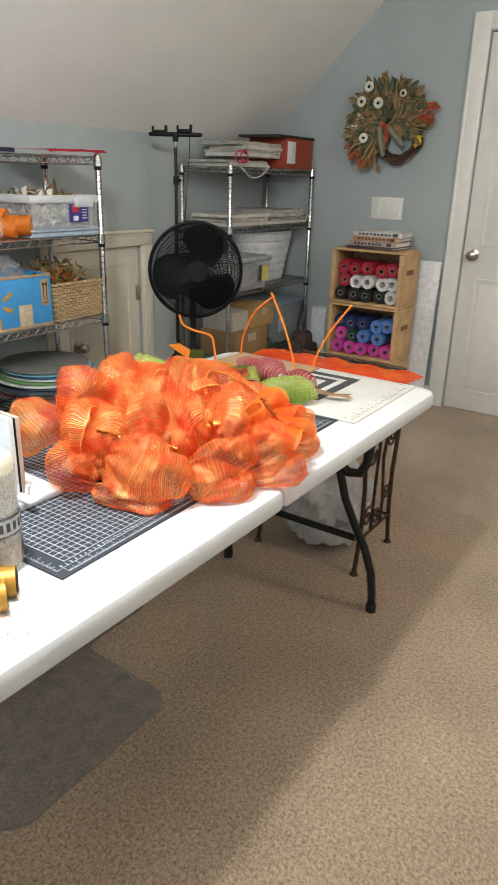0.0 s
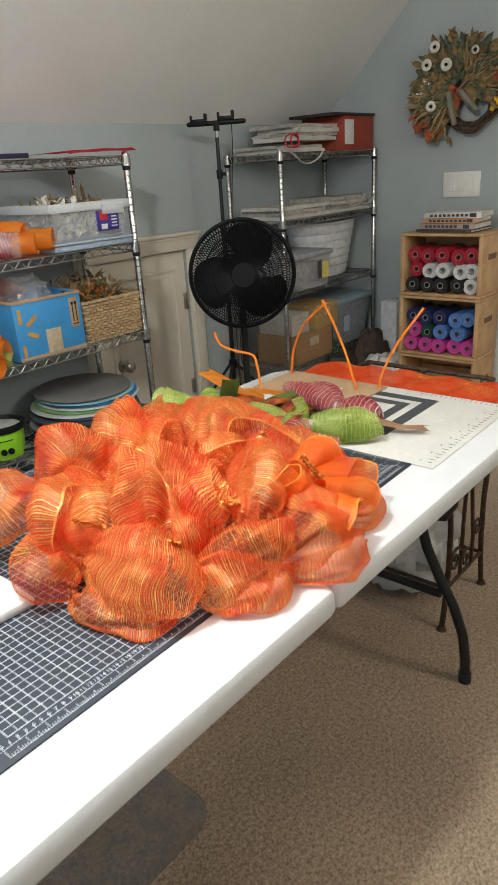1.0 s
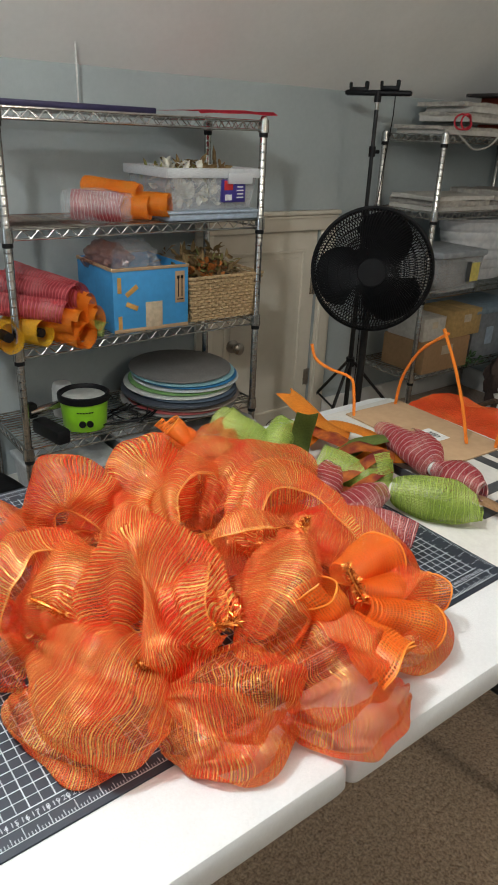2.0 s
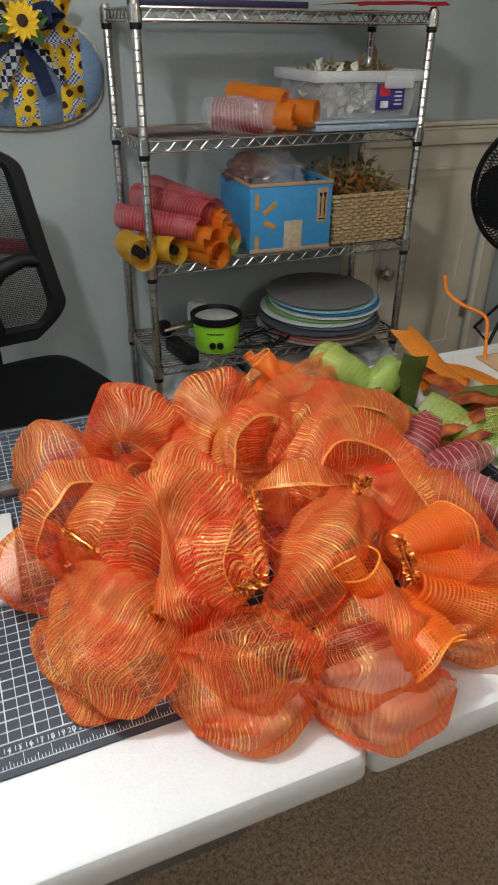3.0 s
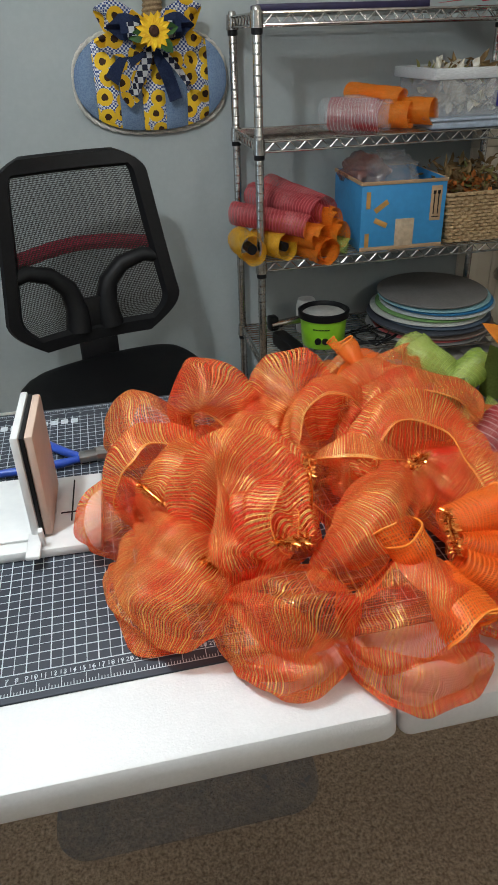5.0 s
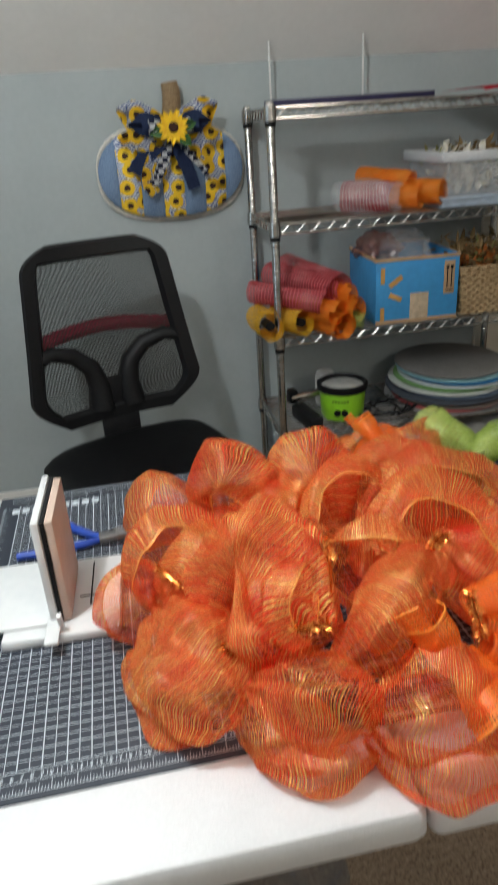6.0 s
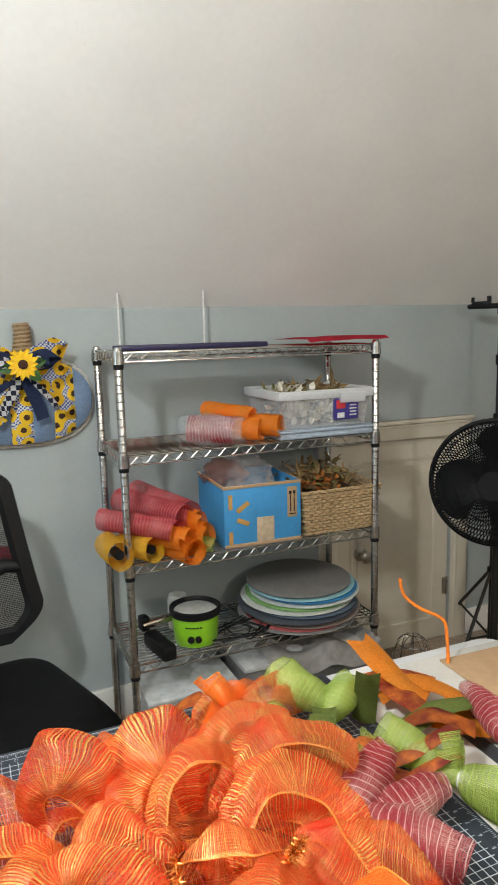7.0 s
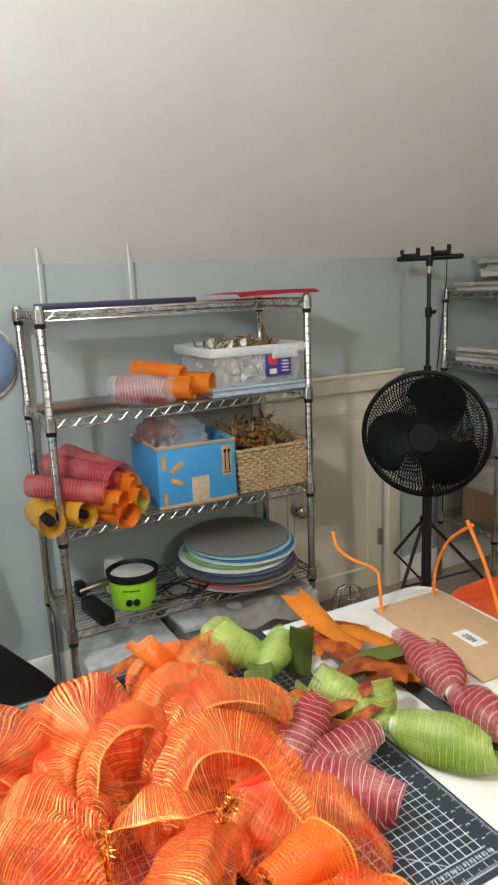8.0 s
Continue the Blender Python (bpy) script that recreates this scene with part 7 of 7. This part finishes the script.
solo("cotton_heap", crumple((5.66, 3.70, 0.14), (0.20, 0.12, 0.14), 21), mat("white_cotton", (0.72, 0.70, 0.66), 0.95, scale=50, bump=0.4), "heap of white cotton stuffing on the floor", "stuffing")
solo("fur_fabric", crumple((5.76, 3.86, 0.19), (0.14, 0.10, 0.19), 25), mat("dark_brown_fur", (0.07, 0.045, 0.035), 0.95, scale=90, bump=0.5), "heap of dark brown fabric on the floor", "fabric")

# ---- stacked wooden crates with ribbon spools ----
CX0, CY0, CY1, CH = 5.60, 3.156, 3.598, 0.317
SP = {"red": (0.42, 0.012, 0.03), "white": (0.78, 0.77, 0.75), "black": (0.02, 0.018, 0.018), "navy": (0.02, 0.03, 0.12), "blue": (0.10, 0.24, 0.62), "pink": (0.72, 0.06, 0.40), "dark green": (0.01, 0.07, 0.04)}
ROWS_SP = [
    [["pink", "pink", "pink", "pink", "pink"], ["pink", "dark green", "blue", "blue"], ["navy", "navy", "navy", "blue", "blue"]],
    [["black", "black", "black", "black", "white"], ["red", "white", "white", "white", "white"], ["red", "red", "red", "red", "red"]],
]
SPOOL_MESH = {}
for lvl in range(3):
    z0 = lvl * CH
    cr = thing("wooden_crate", (CX0, (CY0 + CY1) / 2, z0), 0, "pine crate on its side used as a shelf" if lvl else "pine crate on its side at the bottom of a stack", "crate", "stacked pine crates")
    hw = (CY1 - CY0) / 2
    for nm, c, s in (("bottom_board", (0.13, 0, 0.008), (0.25, 2 * hw, 0.014)), ("top_board", (0.13, 0, CH - 0.009), (0.25, 2 * hw, 0.014)),
                     ("end_board", (0.13, hw - 0.012, CH / 2), (0.25, 0.022, CH - 0.034)), ("end_board", (0.13, -hw + 0.012, CH / 2), (0.25, 0.022, CH - 0.034))):
        part(nm, box(BM(), c, s, 0.002), PINE, cr)
    for k in range(3):
        part("back_slat", box(BM(), (0.258, 0, 0.055 + k * 0.10), (0.008, 2 * hw - 0.002, 0.09), 0.0015), PINE, cr)
    # no hole is cut: a thin dark plate paints the slot's shade
    part("hand_slot", box(BM(), (0.13, -hw + 0.0005, CH * 0.62), (0.10, 0.002, 0.028), 0.0008), mat("slot_shadow_wood", (0.20, 0.11, 0.05), 0.8, scale=30), cr)
    if lvl == 0:
        continue
    for r, row in enumerate(ROWS_SP[lvl - 1]):
        for k, col in enumerate(row):
            rad = 0.0405
            y = hw - 0.024 - rad - 0.001 - k * 0.0815 - (0.012 if r == 1 else 0.0) - (0.006 * math.sin(k * 2 + r))
            y = max(y, -hw + 0.024 + rad)
            z = 0.0165 + rad + r * 0.0735 + 0.004 * math.sin(k * 3 + r)
            if col not in SPOOL_MESH:
                bm = lathe(BM(), [(0.012, -0.095), (0.030, -0.098), (rad - 0.003, -0.097), (rad, -0.090), (rad, 0.09), (rad - 0.003, 0.095), (0.012, 0.095), (0.012, -0.095)], 26, Matrix.Rotation(math.pi / 2, 4, "Y"))
                mm = mat("spool_" + col.replace(" ", "_"), SP[col], 0.45, scale=120, bump=0.15, bump_scale=300, stain=0.25, coat=0.3)
                mr = lathe(BM(), [(0.012, -0.0985), (0.0165, -0.099), (0.0165, 0.05), (0.012, 0.05)], 18, Matrix.Rotation(math.pi / 2, 4, "Y"))
                o = thing("ribbon_roll", (0, 0, 0), 0, "%s tulle roll on a cardboard core in a crate" % col, "ribbon roll", "tulle rolls in the crates")
                part("tulle", bm, mm, o)
                part("core", mr, mat("grey_card_core", (0.30, 0.28, 0.26), 0.8, scale=60), o, "grey cardboard core")
                SPOOL_MESH[col] = o
                o.matrix_world = pose(CX0 + 0.118 + 0.01 * math.sin(k * 5 + r), (CY0 + CY1) / 2 + y, z0 + z)
            else:
                copy_thing(SPOOL_MESH[col], pose(CX0 + 0.118 + 0.01 * math.sin(k * 5 + r), (CY0 + CY1) / 2 + y, z0 + z))
for i, (w, d, h, c, lab) in enumerate(((0.23, 0.30, 0.014, (0.10, 0.07, 0.06), "dark-covered book in a pile"), (0.22, 0.29, 0.026, (0.45, 0.35, 0.30), "thick tan book in a pile"), (0.20, 0.28, 0.022, (0.62, 0.33, 0.16), "orange and grey book in a pile"), (0.21, 0.29, 0.026, (0.66, 0.64, 0.60), "white-spined book on top of a pile"))):
    bk = thing("book", (CX0 + 0.13, 3.365 - 0.008 * i, 3 * CH + sum((0.016, 0.028, 0.024)[:i]) + 0.001), 3 * i - 4, lab, "book", "books on the crates")
    cov = mat("book_cover_%d" % i, c, 0.5, scale=40)
    part("pages", box(BM(), (0.002, 0, h / 2), (w - 0.012, d - 0.01, h - 0.006)), MATS["white_paper"], bk)
    part("cover", box(BM(), (0, 0, h - 0.0015), (w, d, 0.003), 0.001), cov, bk)
    part("cover", box(BM(), (0, 0, 0.0015), (w, d, 0.003), 0.001), cov, bk)
    sp_ = part("spine", box(BM(), (-w / 2 + 0.001, 0, h / 2), (0.003, d, h), 0.001), cov, bk)
    bm = BM()
    for k in range(7 + i):
        box(bm, (-w / 2 - 0.001, d * 0.36 - k * 0.022, h / 2), (0.001, 0.014, h * 0.45))
    box(bm, (-w / 2 - 0.001, -d * 0.36, h / 2), (0.001, 0.03, h * 0.7))
    part("bars", bm, mat("charcoal_print", (0.05, 0.05, 0.055), 0.6, scale=60), sp_)
lb = solo("foam_board", box(BM(), (0, 0, 0.44), (0.012, 0.22, 0.88), 0.001), WHT, "tall white foam board leaning behind the crates", "board", m=pose(5.89, 3.165, 0.003, 0, 4, 0))

# ---- dried flower wreath on the gable wall ----
wr = thing("dried_wreath", (EAST_X, 3.46, 1.62), 0, "grapevine wreath with dried leaves and white flowers", "wreath")
VINE = mat("grapevine", (0.09, 0.05, 0.03), 0.85, scale=80, color2=(0.05, 0.03, 0.02), bump=0.4)
for k in range(12):
    rnd = random.Random(k)
    r0, ph = 0.135 + rnd.uniform(-0.022, 0.022), rnd.uniform(0, 6)
    part("vine", tube(BM(), [(-0.05 + 0.018 * math.cos(a * 0.6 + ph), -0.05 + (r0 + 0.012 * math.sin(a * 0.9 + ph)) * math.cos(a * math.tau / 40), -0.05 + (r0 + 0.012 * math.cos(a * 0.7 + ph)) * math.sin(a * math.tau / 40)) for a in range(40)], 0.006, 6, closed=True), VINE, wr)


def spray(n, a0, a1, r0, r1, length, w, seed, flatness=0.35):
    bm = BM()
    rnd = random.Random(seed)
    for _ in range(n):
        a = radians(rnd.uniform(a0, a1))
        r = rnd.uniform(r0, r1)
        p = Vector((-0.07 - rnd.uniform(0, 0.05), r * math.cos(a), r * math.sin(a)))
        d = Vector((rnd.uniform(-1, 0.2) * flatness, math.cos(a) + rnd.gauss(0, 0.5), math.sin(a) + rnd.gauss(0, 0.5))).normalized()
        leaf_bm(bm, p, d, (-1, rnd.gauss(0, 0.3), rnd.gauss(0, 0.3)), length * rnd.uniform(0.6, 1.25), w * rnd.uniform(0.6, 1.3))
    return bm


SAGE = mat("dried_sage_leaves", (0.13, 0.14, 0.075), 0.85, scale=60, color2=(0.07, 0.08, 0.04))
WHEAT = mat("dried_wheat", (0.38, 0.27, 0.14), 0.85, scale=60, color2=(0.32, 0.22, 0.11))
RUSTL = mat("rust_leaves", (0.42, 0.10, 0.03), 0.8, scale=50, color2=(0.25, 0.05, 0.02))
part("sage_spray", spray(300, -60, 195, 0.02, 0.21, 0.06, 0.026, 1), SAGE, wr, "grey-green dried leaves")
part("wheat_spray", spray(90, 110, 190, 0.06, 0.17, 0.10, 0.010, 2), WHEAT, wr, "straw-coloured grasses")
part("wheat_spray", spray(110, -70, 5, 0.06, 0.20, 0.09, 0.012, 3), WHEAT, wr, "straw-coloured grasses")
part("bronze_spray", spray(320, -80, 205, 0.03, 0.23, 0.06, 0.03, 4), BRONZE, wr, "dark brown leaves")
part("rust_spray", spray(26, -62, -25, 0.16, 0.25, 0.05, 0.036, 5), RUSTL, wr, "rust red leaves")
part("rust_spray", spray(16, 155, 185, 0.18, 0.25, 0.055, 0.04, 6), RUSTL, wr, "rust red leaves")
part("rust_spray", spray(16, 200, 330, 0.0, 0.04, 0.06, 0.05, 7), RUSTL, wr, "rust red maple leaf")
BUR = mat("grey_green_burlap", (0.24, 0.23, 0.17), 0.9, scale=200, bump=0.3)
for a, b in (((-0.13, 0.03, -0.02), (-0.11, 0.0, -0.17)), ((-0.13, -0.03, -0.02), (-0.11, -0.11, -0.11))):
    part("ribbon_tail", tube(BM(), [a, ((a[0] + b[0]) / 2 - 0.01, (a[1] + b[1]) / 2, (a[2] + b[2]) / 2), b], [0.014, 0.016, 0.014], 6), BUR, wr)
for y, z, r in ((0.11, 0.19, 0.028), (0.15, 0.115, 0.028), (0.045, 0.105, 0.03), (0.12, -0.075, 0.027), (-0.10, 0.15, 0.02)):
    fl = part("white_flower", lathe(BM(), [(0, 0.006), (0.007, 0.006), (0.008, 0.0), (0.009, 0.004), (r * 0.7, 0.010), (r, 0.004), (r * 0.9, -0.004), (0.008, -0.004)], 18, pose(-0.135, y, z, 0, -90, 0)), SILK, wr, "white paper flower")
    part("centre", lathe(BM(), [(0, 0.009), (0.006, 0.008), (0.0085, 0.0)], 12, pose(-0.139, y, z, 0, -90, 0)), BLACK, fl, "dark centre")
part("white_spray", spray(40, -10, 30, 0.13, 0.20, 0.025, 0.014, 9), SILK, wr, "small white blossoms")
part("yellow_bloom", spray(14, 195, 215, 0.19, 0.23, 0.03, 0.016, 10), YEL, wr, "small yellow bloom")

# ---- scrollwork stand beyond the table end, with orange mesh laid on it ----
ST = thing("scroll_stand", (4.03, 2.735, 0), 0, "wrought iron scrollwork plant stand beyond the table end", "stand")
sx_, sy_, hh = 0.148, 0.205, 0.70


def scroll(cx, cz, r, turns, start, y, flip=1):
    pts = []
    n = 26
    for k in range(n):
        t = k / (n - 1)
        a = start + flip * t * turns * math.tau
        rr = r * (1 - 0.82 * t)
        pts.append((cx + rr * math.cos(a), y, cz + rr * math.sin(a)))
    return tube(BM(), pts, 0.0045, 6)


for px in (-1, 1):
    for py in (-1, 1):
        pts = [(px * sx_ * k1, py * sy_, z) for z, k1 in ((0.0, 1.0), (0.012, 0.99), (0.06, 0.92), (0.12, 0.86), (0.20, 0.80), (0.32, 0.80), (0.42, 0.90), (0.52, 0.98), (0.60, 0.95), (0.66, 0.86), (hh - 0.01, 0.84))]
        lg = part("leg", tube(BM(), pts, 0.0085, 8), IRON, ST)
        part("foot", tube(BM(), [(px * sx_, py * sy_, 0.0), (px * sx_, py * sy_, 0.012)], [0.016, 0.010], 10), IRON, lg)
for py in (-1, 1):
    y = py * sy_
    part("rail", tube(BM(), [(-sx_ * 0.85, y, 0.13), (sx_ * 0.85, y, 0.13)], 0.006, 6), IRON, ST)
    part("bar", tube(BM(), [(-0.035, y, 0.13), (-0.03, y, 0.3), (-0.02, y, 0.46), (-0.05, y, 0.53)], 0.006, 6), IRON, ST)
    part("bar", tube(BM(), [(0.045, y, 0.13), (0.05, y, 0.22), (0.02, y, 0.40), (0.05, y, 0.50), (0.09, y, 0.53)], 0.006, 6), IRON, ST)
    part("scroll", scroll(-0.072, 0.20, 0.042, 1.5, 0.0, y), IRON, ST)
    part("scroll", scroll(-0.075, 0.43, 0.035, 1.4, 0.5, y, -1), IRON, ST)
    part("scroll", scroll(0.082, 0.46, 0.035, 1.4, 2.8, y), IRON, ST)
    part("scroll", scroll(0.078, 0.24, 0.034, 1.4, 3.4, y, -1), IRON, ST)
    part("scroll", scroll(0.005, 0.17, 0.03, 1.3, 1.0, y), IRON, ST)
for px in (-1, 1):
    part("rail", tube(BM(), [(px * sx_ * 0.84, -sy_, 0.13), (px * sx_ * 0.84, sy_, 0.13)], 0.006, 6), IRON, ST)
for px in (-1, 1):
    part("top_rail", tube(BM(), [(px * sx_ * 0.84, -sy_, hh), (px * sx_ * 0.84, sy_, hh)], 0.007, 8), IRON, ST)
for py in (-1, 0, 1):
    part("top_rail", tube(BM(), [(-sx_ * 0.84, py * sy_, hh), (sx_ * 0.84, py * sy_, hh)], 0.007, 8), IRON, ST)


def drape(u, v):
    x, y = (u - 0.5) * 0.20, (v - 0.5) * 0.60
    z = 0.012 + 0.010 * noise.noise(Vector((u * 5, v * 9, 1))) + 0.006 * math.sin(v * 30 + u * 5)
    return Vector((x, y, z + 0.006))


solo("mesh_sheet", sheet(BM(), drape, 30, 50, 0.20, 0.60), mesh_mat("orange_red_mesh", (0.90, 0.10, 0.015), (0.85, 0.07, 0.01), (1, 0.4, 0.1), foil=0.1, hole=0.55, cover=0.4), "loose sheet of orange-red mesh laid on the stand", "mesh", m=pose(3.955, 2.72, hh + 0.001))
bag2 = solo("white_bag", crumple((0, 0, 0.2), (0.125, 0.18, 0.19), 47), mat("white_sack", (0.66, 0.65, 0.63), 0.7, scale=30, bump=0.2, stain=0.2), "bulging white sack standing on the floor inside the stand", "bag", m=pose(4.03, 2.76, 0.0))

# ---- clear chair mat ----
def lip_mat():
    bm = BM()
    pts = []

    def arc(cx, cy, r, a0, a1, n=8):
        for k in range(n + 1):
            a = radians(a0 + (a1 - a0) * k / n)
            pts.append((cx + r * math.cos(a), cy + r * math.sin(a)))
    arc(2.57, 2.715, 0.07, 180, 270)
    arc(2.955, 2.715, 0.07, 270, 360)
    arc(3.075, 2.95, 0.04, 180, 90)
    arc(3.27, 3.03, 0.04, 270, 360)
    arc(3.25, 3.78, 0.06, 0, 90)
    arc(2.33, 3.78, 0.06, 90, 180)
    arc(2.31, 3.03, 0.04, 180, 270)
    arc(2.46, 2.95, 0.04, 90, 0)
    lo = [bm.verts.new((x, y, 0.003)) for x, y in pts]
    hi = [bm.verts.new((x, y, 0.006)) for x, y in pts]
    bm.faces.new(hi)
    for k in range(len(pts)):
        bm.faces.new((lo[k], lo[(k + 1) % len(pts)], hi[(k + 1) % len(pts)], hi[k]))
    return bm


solo("chair_mat", lip_mat(), film_mat("clear_vinyl", (0.22, 0.205, 0.195), 0.5, 0.3), "clear grey vinyl chair mat lying on the carpet", "floor mat")
